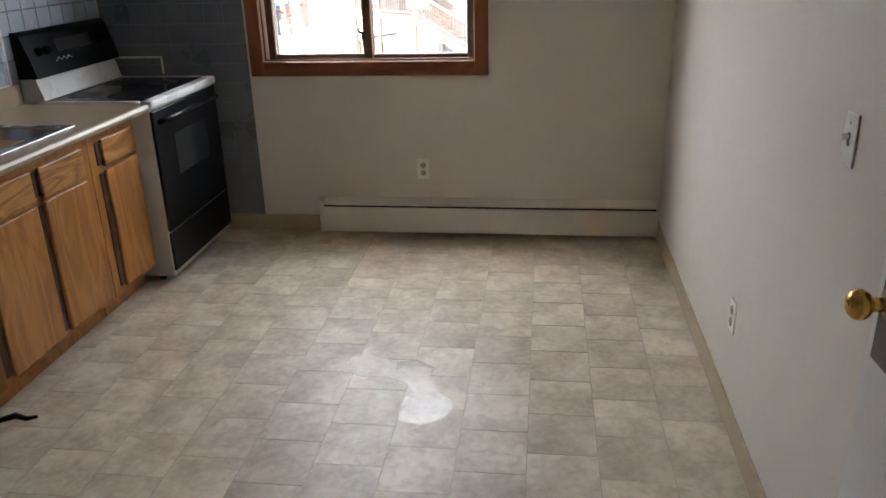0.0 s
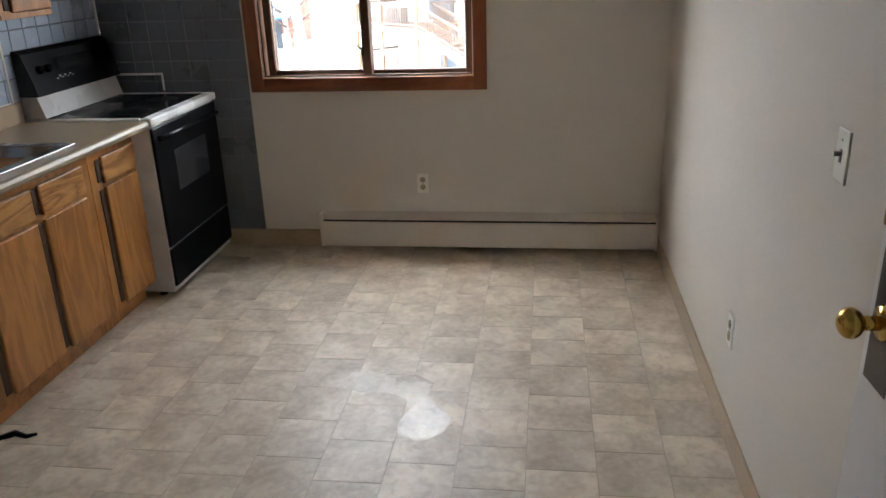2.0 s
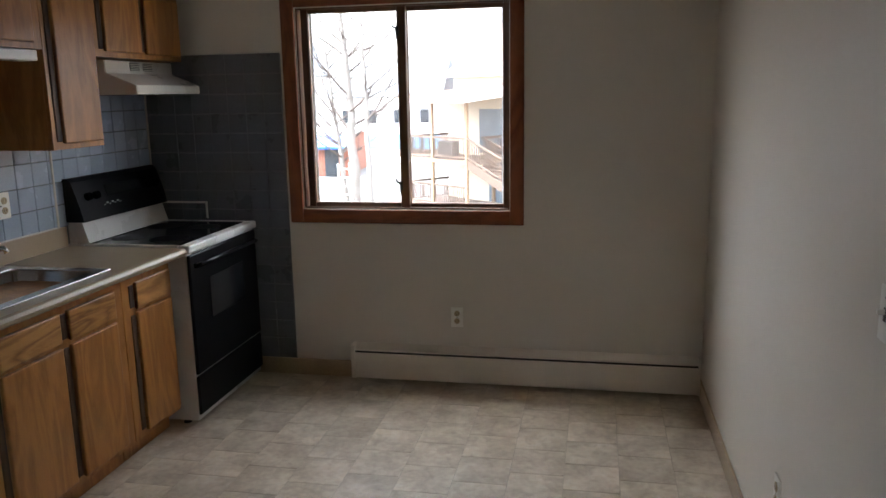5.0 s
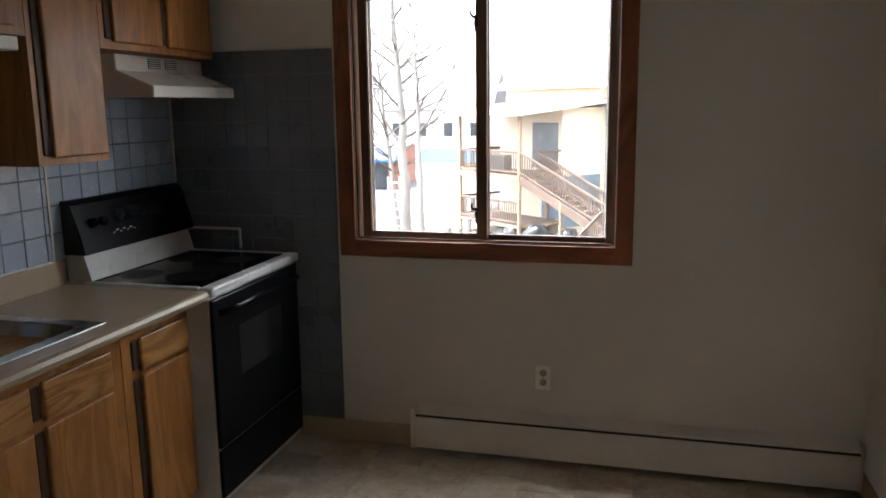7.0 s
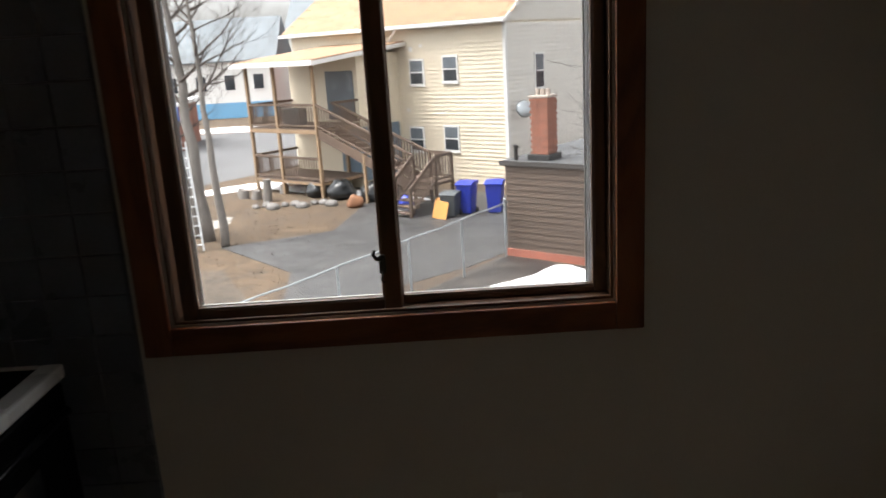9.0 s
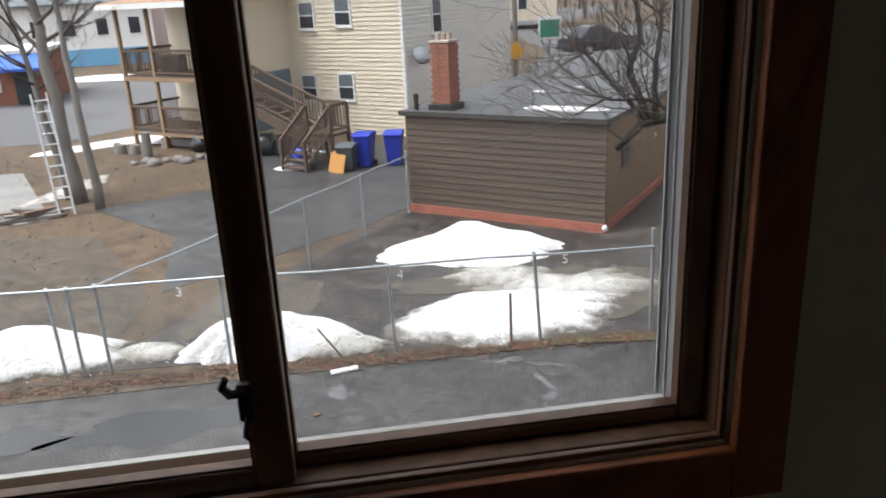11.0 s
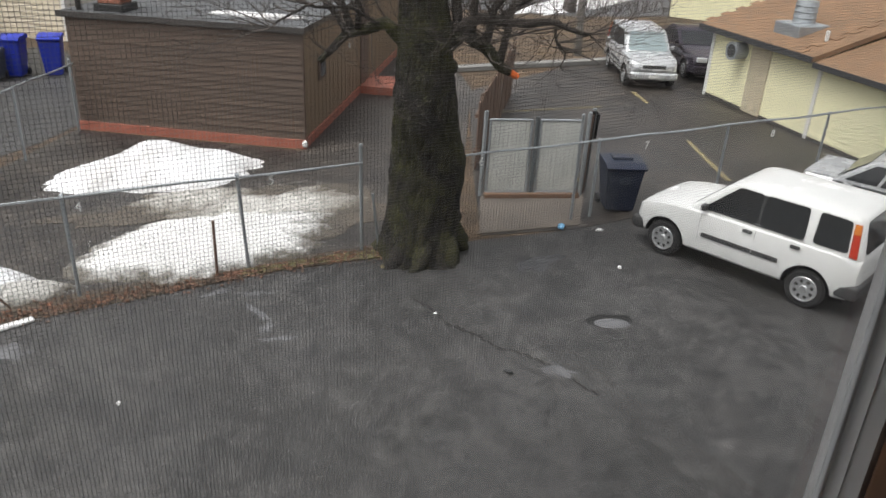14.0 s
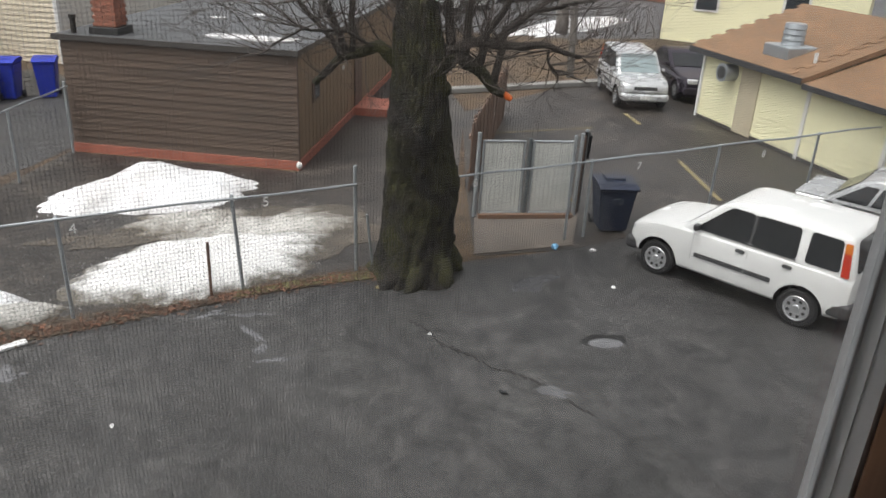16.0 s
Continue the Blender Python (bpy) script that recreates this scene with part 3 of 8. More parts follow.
# ---- baseboard heater ----
h = thing("baseboard_heater", "long cream metal baseboard heater along the wall", "heater", pose(-0.966, -0.04, 0))
part("back_plate", boxes((-0.953, 0.953, 0.026, 0.039, 0.02, 0.215)), HEATER, h)
bm = bmesh.new()
prism(bm, [(-0.036, 0.025), (-0.036, 0.167), (-0.030, 0.173), (-0.026, 0.167), (-0.026, 0.025)], "x", -0.953, 0.953)
part("front_cover", bm, HEATER, h)
bm = bmesh.new()
prism(bm, [(0.026, 0.200), (-0.028, 0.184), (-0.034, 0.190), (-0.032, 0.196), (0.026, 0.215)], "x", -0.953, 0.953)
part("top_damper", bm, HEATER, h)
part("fin_slot", boxes((-0.945, 0.945, -0.028, 0.02, 0.06, 0.182)), DARK_METAL, h, "dark slot between cover and damper")
for s in (-1, 1):
    part("end_cap", boxes((s * 0.953 - 0.012, s * 0.953 + 0.012 if s < 0 else 0.953, -0.04, 0.039, 0.02, 0.217), bevel=0.003), HEATER, h)


# ---- outlets and switch ----
def plate(name, label, m, switch=False, gang=1):
    """A wall plate with a toggle, a duplex outlet, or both side by side."""
    t = thing(name, label, "wall plate" if switch else "outlet", m)
    w = 0.035 if gang == 1 else 0.058
    part("cover", boxes((-w, w, -0.006, 0, -0.058, 0.058), bevel=0.003), IVORY, t)
    if switch or gang > 1:
        x = 0.0 if gang == 1 else -0.023
        part("slot", boxes((x - 0.006, x + 0.006, -0.0075, -0.004, -0.014, 0.014)), BRONZE, t)
        part("toggle", boxes((x - 0.004, x + 0.004, -0.022, -0.006, 0.0, 0.012), bevel=0.002), IVORY, t)
    if not switch:
        x = 0.0 if gang == 1 else 0.023
        for dz in (-0.022, 0.022):
            bm = bmesh.new()
            rod(bm, (x, -0.009, dz), (x, -0.004, dz), 0.016, seg=14)
            r = part("receptacle", bm, OUTLET_FACE, t, "yellowed receptacle face")
            part("slots", boxes((x - 0.008, x - 0.0055, -0.0098, -0.008, dz - 0.004, dz + 0.006), (x + 0.0055, x + 0.008, -0.0098, -0.008, dz - 0.004, dz + 0.006),
                                (x - 0.002, x + 0.002, -0.0098, -0.008, dz - 0.011, dz - 0.007)), BRONZE, r)
    bm = bmesh.new()
    rod(bm, (0, -0.008, 0 if not switch else 0.035), (0, -0.005, 0 if not switch else 0.035), 0.003, seg=8)
    part("screw", bm, CHROME, t)
    return t


plate("wall_outlet", "white duplex outlet on the beige wall above the heater", pose(-1.324, 0, 0.385))
plate("wall_outlet", "white duplex outlet low on the beige wall", pose(0, -1.768, 0.378, 0, 0, -90))
plate("light_switch", "white toggle light switch beside the door", pose(0, -2.517, 1.171, 0, 0, -90), True)
plate("wall_outlet", "ivory outlet and switch plate on the pale wall tiles", pose(LEFT + 0.009, -1.22, 1.17, 0, 0, 90), gang=2)

# ---- open door against the wall ----
d = thing("door_1", "white painted door standing open against the wall", "door", pose(0.004, -3.76, 0, 0, 0, 2.0), kind="structure")
part("leaf", boxes((-0.052, -0.012, 0, 0.82, 0.012, 2.04), bevel=0.003), DOOR_WHITE, d)
kz = 1.01
bm = bmesh.new()
box(bm, -0.0535, -0.050, 0.715, 0.80, kz - 0.12, kz + 0.12, 0.001)
pl = part("lock_plate", bm, BRONZE, d, "dark brown lock plate")
bm = bmesh.new()
rod(bm, (-0.054, 0.757, kz), (-0.062, 0.757, kz), 0.032, 0.028, 20)
rod(bm, (-0.062, 0.757, kz), (-0.092, 0.757, kz), 0.013, 0.012, 16)
bmesh.ops.create_uvsphere(bm, u_segments=20, v_segments=12, radius=0.027, matrix=Matrix.Translation((-0.108, 0.757, kz)) @ Matrix.Diagonal((0.8, 1, 1, 1)))
part("knob", bm, BRASS, d, "polished brass knob", True)
bm = bmesh.new()
rod(bm, (-0.052, 0.757, kz + 0.19), (-0.062, 0.757, kz + 0.19), 0.03, 0.027, 20)
box(bm, -0.082, -0.06, 0.751, 0.763, kz + 0.172, kz + 0.208, 0.003)
part("deadbolt_turn", bm, BRASS, d, "polished brass deadbolt turn")
bm = bmesh.new()
for z in (0.25, 1.05, 1.85):
    rod(bm, (-0.056, -0.004, z - 0.045), (-0.056, -0.004, z + 0.045), 0.006, seg=8)
part("hinge", bm, BRASS, d)
bm = bmesh.new()
rod(bm, (-0.055, 0.79, kz + 0.145), (-0.050, 0.79, kz + 0.145), 0.004, seg=8)
part("screw_hole", bm, DARK_METAL, d)

# ---- base cabinets, counter, sink ----
FX = -2.585


def door_front(parent, y0, y1, z0, z1, x=FX, material=None, pull=True, label=""):
    """A lipped oak front with eased edges and a finger pull along its near edge, the bevel's shade painted dark."""
    bm = boxes((x + 0.001, x + 0.019, y0, y1, z0, z1), bevel=0.006)
    o = part("door", bm, material or OAK_V, parent, label)
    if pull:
        part("finger_pull", boxes((x - 0.004, x + 0.006, y0 - 0.034, y0 - 0.002, z0 + 0.01, z1 - 0.01), bevel=0.004), OAK_PULL_SHADE, o, "finger pull strip with its bevel's shade in the colour")
    return o


def base_unit(y0, y1, fronts, label):
    t = thing("base_cabinet", label, "cabinet", group="base cabinets under the counter")
    part("carcass", boxes((LEFT + 0.003, FX - 0.02, y0 + 0.002, y1 - 0.002, 0.10, 0.872), (LEFT + 0.01, FX - 0.07, y0 + 0.002, y1 - 0.002, 0.0, 0.10)), OAK_V, t)
    part("face_frame", boxes((FX - 0.02, FX, y0 + 0.001, y1 - 0.001, 0.10, 0.873), bevel=0.001), OAK_V, t)
    for a, b in fronts:
        door_front(t, a, b, 0.125, 0.685)
        q = part("drawer_front", boxes((FX + 0.001, FX + 0.019, a, b, 0.700, 0.822), bevel=0.006), OAK_H, t, "drawer front with bold oak figure")
        part("finger_pull", boxes((FX - 0.004, FX + 0.006, a - 0.034, a - 0.002, 0.71, 0.812), bevel=0.004), OAK_PULL_SHADE, q)
    return t


base_unit(-1.205, -0.812, [(-1.12, -0.835)], "narrow oak base cabinet with a door and drawer beside the stove")
base_unit(-2.045, -1.208, [(-1.575, -1.275), (-1.95, -1.625)], "oak sink base cabinet with two doors and false drawer fronts")
dw = thing("dishwasher", "white enamel dishwasher under the counter end", "dishwasher")
part("tub", boxes((LEFT + 0.01, FX - 0.03, -2.65, -2.05, 0.10, 0.87), (LEFT + 0.01, FX - 0.09, -2.65, -2.05, 0, 0.10)), WHITE_ENAMEL, dw)
part("door", boxes((FX - 0.03, FX + 0.02, -2.648, -2.052, 0.12, 0.73), bevel=0.008), WHITE_ENAMEL, dw)
cp = part("control_panel", boxes((FX - 0.03, FX + 0.025, -2.648, -2.052, 0.735, 0.865), bevel=0.008), WHITE_ENAMEL, dw)
part("latch", boxes((FX + 0.024, FX + 0.036, -2.42, -2.28, 0.78, 0.82), bevel=0.004), IVORY, cp)
part("label", boxes((FX + 0.025, FX + 0.0265, -2.14, -2.08, 0.70 + 0.05, 0.80)), IVORY, cp, "small pale label with unreadable lines")
e = thing("base_cabinet", "plain oak base cabinet closing the counter run", "cabinet", group="base cabinets under the counter")
part("carcass", boxes((LEFT + 0.003, FX, -3.25, -2.655, 0.10, 0.872), (LEFT + 0.01, FX - 0.07, -3.25, -2.655, 0.0, 0.10), bevel=0.002), OAK_V, e)
door_front(e, -3.2, -2.7, 0.125, 0.685)

SKX0, SKX1, SKY0, SKY1 = -3.045, -2.60, -2.06, -1.31
c = thing("countertop", "tan laminate countertop with a low backsplash", "countertop")
bm = boxes((LEFT + 0.003, SKX0, -3.27, -0.806, 0.875, 0.914), (SKX0, SKX1, -3.27, SKY0, 0.875, 0.914), (SKX0, SKX1, SKY1, -0.806, 0.875, 0.914), (SKX1, -2.52, -3.27, -0.806, 0.875, 0.914))
bmesh.ops.remove_doubles(bm, verts=bm.verts, dist=0.0004)
part("top", bm, LAMINATE, c)
bm = bmesh.new()
prism(bm, [(-2.52, 0.874), (-2.50, 0.876), (-2.490, 0.886), (-2.487, 0.898), (-2.493, 0.911), (-2.505, 0.9165), (-2.52, 0.9145)], "y", -3.27, -0.806)
part("rolled_edge", bm, LAMINATE, c, smooth=False)
part("backsplash", boxes((LEFT + 0.003, LEFT + 0.022, -3.27, -0.815, 0.9145, 1.012), bevel=0.004), LAMINATE, c)

k = thing("kitchen_sink", "stainless steel single-bowl sink set into the counter", "sink")
bm = boxes((SKX0 - 0.03, SKX0 + 0.045, SKY0 - 0.03, SKY1 + 0.03, 0.915, 0.921), (SKX1 - 0.02, SKX1 + 0.03, SKY0 - 0.03, SKY1 + 0.03, 0.915, 0.921),
           (SKX0 + 0.045, SKX1 - 0.02, SKY0 - 0.03, SKY0 + 0.02, 0.915, 0.921), (SKX0 + 0.045, SKX1 - 0.02, SKY1 - 0.02, SKY1 + 0.03, 0.915, 0.921),
           bevel=0.002)
part("rim", bm, STEEL, k)
for a, b in ((SKY0 + 0.02, SKY1 - 0.02),):
    bm = bmesh.new()
    X0, X1 = SKX0 + 0.045, SKX1 - 0.02
    top = [(X0, a), (X1, a), (X1, b), (X0, b)]
    bot = [(X0 + 0.03, a + 0.03), (X1 - 0.03, a + 0.03), (X1 - 0.03, b - 0.03), (X0 + 0.03, b - 0.03)]
    t0 = [bm.verts.new((x, y, 0.916)) for x, y in top]
    b0 = [bm.verts.new((x, y, 0.76)) for x, y in bot]
    for i in range(4):
        bm.faces.new((t0[i], t0[(i + 1) % 4], b0[(i + 1) % 4], b0[i]))
    bm.faces.new(b0)
    bmesh.ops.bevel(bm, geom=[q for q in bm.edges if not q.is_boundary], offset=0.025, segments=3, affect="EDGES")
    bowl = part("bowl", bm, STEEL, k, smooth=True)
    bm = bmesh.new()
    rod(bm, ((X0 + X1) / 2, (a + b) / 2, 0.7605), ((X0 + X1) / 2, (a + b) / 2, 0.764), 0.04, seg=16)
    part("drain", bm, CHROME, bowl)
f = thing("faucet", "chrome two-handle kitchen faucet behind the sink", "faucet", pose(-3.035, -1.62, 0.921))
part("base", boxes((-0.025, 0.025, -0.10, 0.10, 0, 0.02), bevel=0.008), CHROME, f)
bm = bmesh.new()
tube(bm, [(0, 0, 0.02), (0, 0, 0.06), (0.03, 0.02, 0.09), (0.13, 0.08, 0.125), (0.17, 0.10, 0.128), (0.178, 0.105, 0.11)], [0.016, 0.014, 0.012, 0.011, 0.011, 0.012], 10)
part("spout", bm, CHROME, f, smooth=True)
for s in (-0.075, 0.075):
    bm = bmesh.new()
    rod(bm, (0, s, 0.02), (0, s, 0.05), 0.016, 0.012, 12)
    box(bm, -0.006, 0.05, s - 0.007, s + 0.007, 0.05, 0.064, 0.004)
    part("handle", bm, DARK_METAL if s > 0 else CHROME, f)

# ---- stove ----
s = thing("electric_stove", "black and white electric range with a smooth glass cooktop", "stove", pose(-2.79, -0.42, 0), )
part("body", boxes((-0.335, 0.288, -0.375, 0.375, 0.03, 0.895), bevel=0.004), WHITE_ENAMEL, s, "white enamel side panels")
bm = boxes((-0.335, -0.245, -0.382, 0.382, 0.893, 0.925), (0.255, 0.315, -0.382, 0.382, 0.885, 0.925), (-0.245, 0.255, -0.382, -0.352, 0.893, 0.925), (-0.245, 0.255, 0.352, 0.382, 0.893, 0.925), bevel=0.009)
part("cooktop_rim", bm, WHITE_ENAMEL, s, "rounded white rim")
g = part("cooktop_glass", boxes((-0.248, 0.258, -0.355, 0.355, 0.90, 0.921)), BLACK_GLASS, s, "glossy black glass cooktop")
for x, y, r in ((0.10, -0.18, 0.10), (0.10, 0.18, 0.085), (-0.13, -0.18, 0.085), (-0.13, 0.18, 0.10)):
    bm = bmesh.new()
    rod(bm, (x, y, 0.9205), (x, y, 0.9215), r, seg=28)
    part("burner", bm, BLACK_ENAMEL, g)
od = part("oven_door", boxes((0.289, 0.306, -0.374, 0.374, 0.27, 0.875), bevel=0.008), BLACK_ENAMEL, s, "glossy black oven door")
part("oven_window", boxes((0.3055, 0.3085, -0.19, 0.19, 0.52, 0.73), bevel=0.001), GREY_GLASS, od, "dark glass oven window")
bm = bmesh.new()
tube(bm, [(0.304, -0.33, 0.815), (0.335, -0.31, 0.822), (0.342, -0.15, 0.826), (0.343, 0.0, 0.827), (0.342, 0.15, 0.826), (0.335, 0.31, 0.822), (0.304, 0.33, 0.815)], 0.013, 8)
part("handle", bm, BLACK_GLASS, od, "black bar handle", True)
part("storage_drawer", boxes((0.289, 0.304, -0.374, 0.374, 0.06, 0.262), bevel=0.008), BLACK_ENAMEL, s, "black storage drawer")
bm = bmesh.new()
prism(bm, [(-0.335, 0.925), (-0.225, 0.925), (-0.255, 1.03), (-0.335, 1.03)], "y", -0.365, 0.365)
part("riser", bm, WHITE_ENAMEL, s, "white sloping riser")
bm = bmesh.new()
prism(bm, [(-0.335, 1.03), (-0.230, 1.03), (-0.245, 1.10), (-0.285, 1.225), (-0.305, 1.243), (-0.335, 1.243)], "y", -0.38, 0.38)
bp = part("control_panel", bm, BLACK_ENAMEL, s, "black slanted control panel")
for y in (-0.30, -0.235, 0.24, 0.305):
    bm = bmesh.new()
    rod(bm, (-0.262, y, 1.145), (-0.238, y, 1.152), 0.021, 0.018, 14)
    part("knob", bm, BLACK_GLASS, bp)
bm = bmesh.new()
box(bm, -0.258, -0.2525, -0.15, 0.16, 1.13, 1.19)
bmesh.ops.rotate(bm, verts=bm.verts, cent=(-0.255, 0, 1.16), matrix=Matrix.Rotation(radians(-17), 3, "Y"))
part("display", bm, GREY_GLASS, bp)
bm = bmesh.new()
for i in range(7):
    box(bm, -0.2485, -0.243, -0.19 + i * 0.022, -0.176 + i * 0.022, 1.088 + 0.01 * (i % 2), 1.094 + 0.01 * (i % 2))
part("marking", bm, IVORY, bp, "small pale markings")
for y in (-0.33, 0.33):
    bm = bmesh.new()
    rod(bm, (0.2, y, 0), (0.2, y, 0.04), 0.02, seg=10)
    part("foot", bm, DARK_METAL, s)
gd = thing("splash_guard_outline", "thin pale outline strip on the tiles behind the stove", "trim", pose(-2.93, 0, 0.93))
bm = boxes((-0.15, 0.15, -0.022, -0.012, 0.088, 0.1), (0.138, 0.15, -0.022, -0.012, 0.0, 0.088), bevel=0.003)
part("strip", bm, IVORY, gd)


# ---- wall cabinets and hood ----
def wall_unit(y0, y1, z0, z1, doors, label):
    t = thing("wall_cabinet", label, "cabinet", group="oak wall cabinets")
    part("box", boxes((LEFT + 0.003, -2.845, y0, y1, z0, z1), bevel=0.001), OAK_V, t)
    part("face_frame", boxes((-2.845, -2.826, y0, y1, z0, z1), bevel=0.001), OAK_V, t)
    for a, b in doors:
        door_front(t, a, b, z0 + 0.025, z1 - 0.02, -2.826)
    return t


wall_unit(-1.212, -0.862, 1.41, 2.14, [(-1.155, -0.885)], "tall oak wall cabinet hanging beside the range hood")
wall_unit(-0.860, -0.10, 1.812, 2.14, [(-0.80, -0.50), (-0.455, -0.125)], "short oak wall cabinet above the range hood")
wall_unit(-2.12, -1.214, 1.825, 2.14, [(-1.62, -1.275), (-2.05, -1.68)], "short oak wall cabinet above the sink")
wall_unit(-2.75, -2.122, 1.41, 2.14, [(-2.42, -2.15), (-2.72, -2.46)], "tall oak wall cabinet past the sink")
solid("soffit_trim", boxes((LEFT + 0.003, -2.80, -2.75, -0.003, 2.141, TOP)), WALL, "beige painted soffit above the cabinets", "soffit", "structure")
u = thing("under_cabinet_light", "slim white light strip under the short cabinet", "light", pose(-2.86, -1.66, 1.823))
part("housing", boxes((-0.06, 0.03, -0.40, 0.42, -0.045, 0.0), bevel=0.006), WHITE_ENAMEL, u)
hd = thing("range_hood", "white enamel range hood under the wall cabinet", "range hood", pose(-3.12, -0.35, 1.64))
bm = bmesh.new()
prism(bm, [(0, 0.0), (0.36, 0.0), (0.36, 0.042), (0.20, 0.105), (0.20, 0.168), (0, 0.168)], "y", -0.31, 0.31)
bmesh.ops.bevel(bm, geom=bm.edges[:], offset=0.004, segments=2, affect="EDGES")
hs = part("shell", bm, WHITE_ENAMEL, hd)
for y0 in (-0.10, 0.02):
    v = part("vent", boxes((0.199, 0.2025, y0, y0 + 0.085, 0.12, 0.158)), GREY_PLASTIC, hs, "grey louvred vent")
    for i in range(4):
        piece_m = boxes((0.2015, 0.2045, y0, y0 + 0.085, 0.123 + i * 0.009, 0.127 + i * 0.009))
        part("slat", piece_m, IVORY, v)
part("filter", boxes((0.06, 0.30, -0.2, 0.2, -0.004, 0.001)), STEEL, hd)

# ---- small loose things on the floor ----
bm = bmesh.new()
tube(bm, [(0, 0, 0.006), (0.05, 0.03, 0.012), (0.10, 0.02, 0.008), (0.13, 0.04, 0.006)], [0.010, 0.012, 0.009, 0.005], 6)
solid("torn_toe_kick_strip", bm, BLACK_ENAMEL, "black torn scrap of toe kick on the floor", "scrap", m=pose(-2.60, -2.06, 0))

# ---- wall tiles and floor tiles, piece by piece ----
def tile_mesh(name, w, h, t, material, chamfer=0.002):
    """A flat tile with a chamfered face: w along x, h along z, face towards -y."""
    bm = bmesh.new()
    back = [bm.verts.new(p) for p in ((-w / 2, 0, -h / 2), (w / 2, 0, -h / 2), (w / 2, 0, h / 2), (-w / 2, 0, h / 2))]
    a, b = w / 2 - chamfer, h / 2 - chamfer
    front = [bm.verts.new(p) for p in ((-a, -t, -b), (a, -t, -b), (a, -t, b), (-a, -t, b))]
    bm.faces.new(front)
    for i in range(4):
        bm.faces.new((back[i], back[(i + 1) % 4], front[(i + 1) % 4], front[i]))
    return finish(name, bm, material)


T = 0.1085
TM = tile_mesh("wall_tile", T - 0.003, T - 0.003, 0.007, TILE)
# same tile, with the backlit wall's shade in its colour
TMD = tile_mesh("shaded_wall_tile", T - 0.003, T - 0.003, 0.007, TILE_SHADED)
tn = thing("tile_panel", "glazed square wall tiles beside the window, backlit shade in their grey", "wall tile", kind="structure")
part("grout", boxes((LEFT + 0.001, -2.288, -0.006, -0.0005, 0.10, 1.852)), TILE_GROUT, tn)
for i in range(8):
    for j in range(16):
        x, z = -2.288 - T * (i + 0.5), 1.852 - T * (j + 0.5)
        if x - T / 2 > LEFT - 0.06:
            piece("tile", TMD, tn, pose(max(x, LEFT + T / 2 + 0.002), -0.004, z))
part("edge_trim", boxes((LEFT + 0.01, -2.286, -0.011, -0.0005, 1.8525, 1.862), bevel=0.002), CAULK, tn, "pale top edge trim")
part("corner_bead", boxes((LEFT + 0.002, LEFT + 0.016, -0.020, -0.0075, 0.92, 1.86), bevel=0.003), CAULK, tn, "pale caulk bead in the corner")
tw = thing("tile_panel", "pale glazed square wall tiles between counter and cabinets", "wall tile", kind="structure")
part("grout", boxes((LEFT + 0.0005, LEFT + 0.006, -2.75, -0.02, 0.92, 1.65)), TILE_GROUT, tw)
for i in range(25):
    for j in range(7):
        y, z = -0.02 - T * (i + 0.5), 1.012 + T * (j + 0.5)
        if z + T / 2 < (1.68 if y > -0.86 else 1.47):
            piece("tile", TM, tw, pose(LEFT + 0.004, y, z, 0, 0, 90))
part("edge_trim", boxes((LEFT + 0.006, LEFT + 0.016, -0.868, -0.856, 1.012, 1.41), bevel=0.002), CAULK, tw, "pale vertical caulk strip")
part("edge_trim", boxes((LEFT + 0.006, LEFT + 0.014, -2.75, -0.87, 1.010, 1.018), bevel=0.002), CAULK, tw, "pale caulk line above the backsplash")

FT = 0.2325
FM = tile_mesh("floor_tile", FT - 0.0014, FT - 0.0014, 0.0035, VINYL, 0.0008)
for i in range(14):
    for j in range(-3, 21):
        x, y = -0.22 + FT * 0.5 - FT * i, -0.68 + FT * (2.5 - j + 0.5 * (i % 2))
        x0, x1, y0, y1 = max(x - FT / 2, LEFT), min(x + FT / 2, -0.001), max(y - FT / 2, BACK), min(y + FT / 2, -0.001)
        if x1 - x0 < 0.02 or y1 - y0 < 0.02 or y < -4.42 + FT / 2 - 0.13 or x < -2.75:
            continue
        m = pose((x0 + x1) / 2, (y0 + y1) / 2, -0.0035, -90, 0, random.choice((0, 180)))
        if x1 - x0 < FT - 0.01 or y1 - y0 < FT - 0.01:
            m = m @ Matrix.Diagonal(((x1 - x0) / FT, 1, (y1 - y0) / FT, 1))
        piece("tile", FM, floor, m)
bm = boxes((LEFT, -0.001, BACK, -4.42, -0.0014, 0.0))
part("tile_rest", bm, VINYL, floor)

wax = [(-1.42, -1.49), (-1.34, -1.47), (-1.22, -1.51), (-1.14, -1.49), (-1.06, -1.55), (-1.08, -1.65), (-1.02, -1.73), (-0.96, -1.79), (-0.98, -1.89), (-1.06, -1.95), (-1.14, -1.92),
       (-1.16, -1.83), (-1.12, -1.75), (-1.16, -1.67), (-1.24, -1.63), (-1.34, -1.64), (-1.41, -1.61)]
bm = bmesh.new()
prism(bm, wax, "z", -0.0005, 0.0004)
part("waxed_patch", bm, VINYL_WAX, floor, "shinier waxed patch of vinyl")

# ---- the ground outside ----
G = -4.1
solid("ground", boxes((-400, 400, -60, 900, G - 0.3, G - 0.012)), LAWN, "wet winter ground, dead grass and dirt", "ground", "structure")


def sheet(name, pts, z, material, label, category, kind="structure"):
    """A thin level sheet with the given outline."""
    bm = bmesh.new()
    prism(bm, pts, "z", G - 0.011, G + z)
    return solid(name, bm, material, label, category, kind)


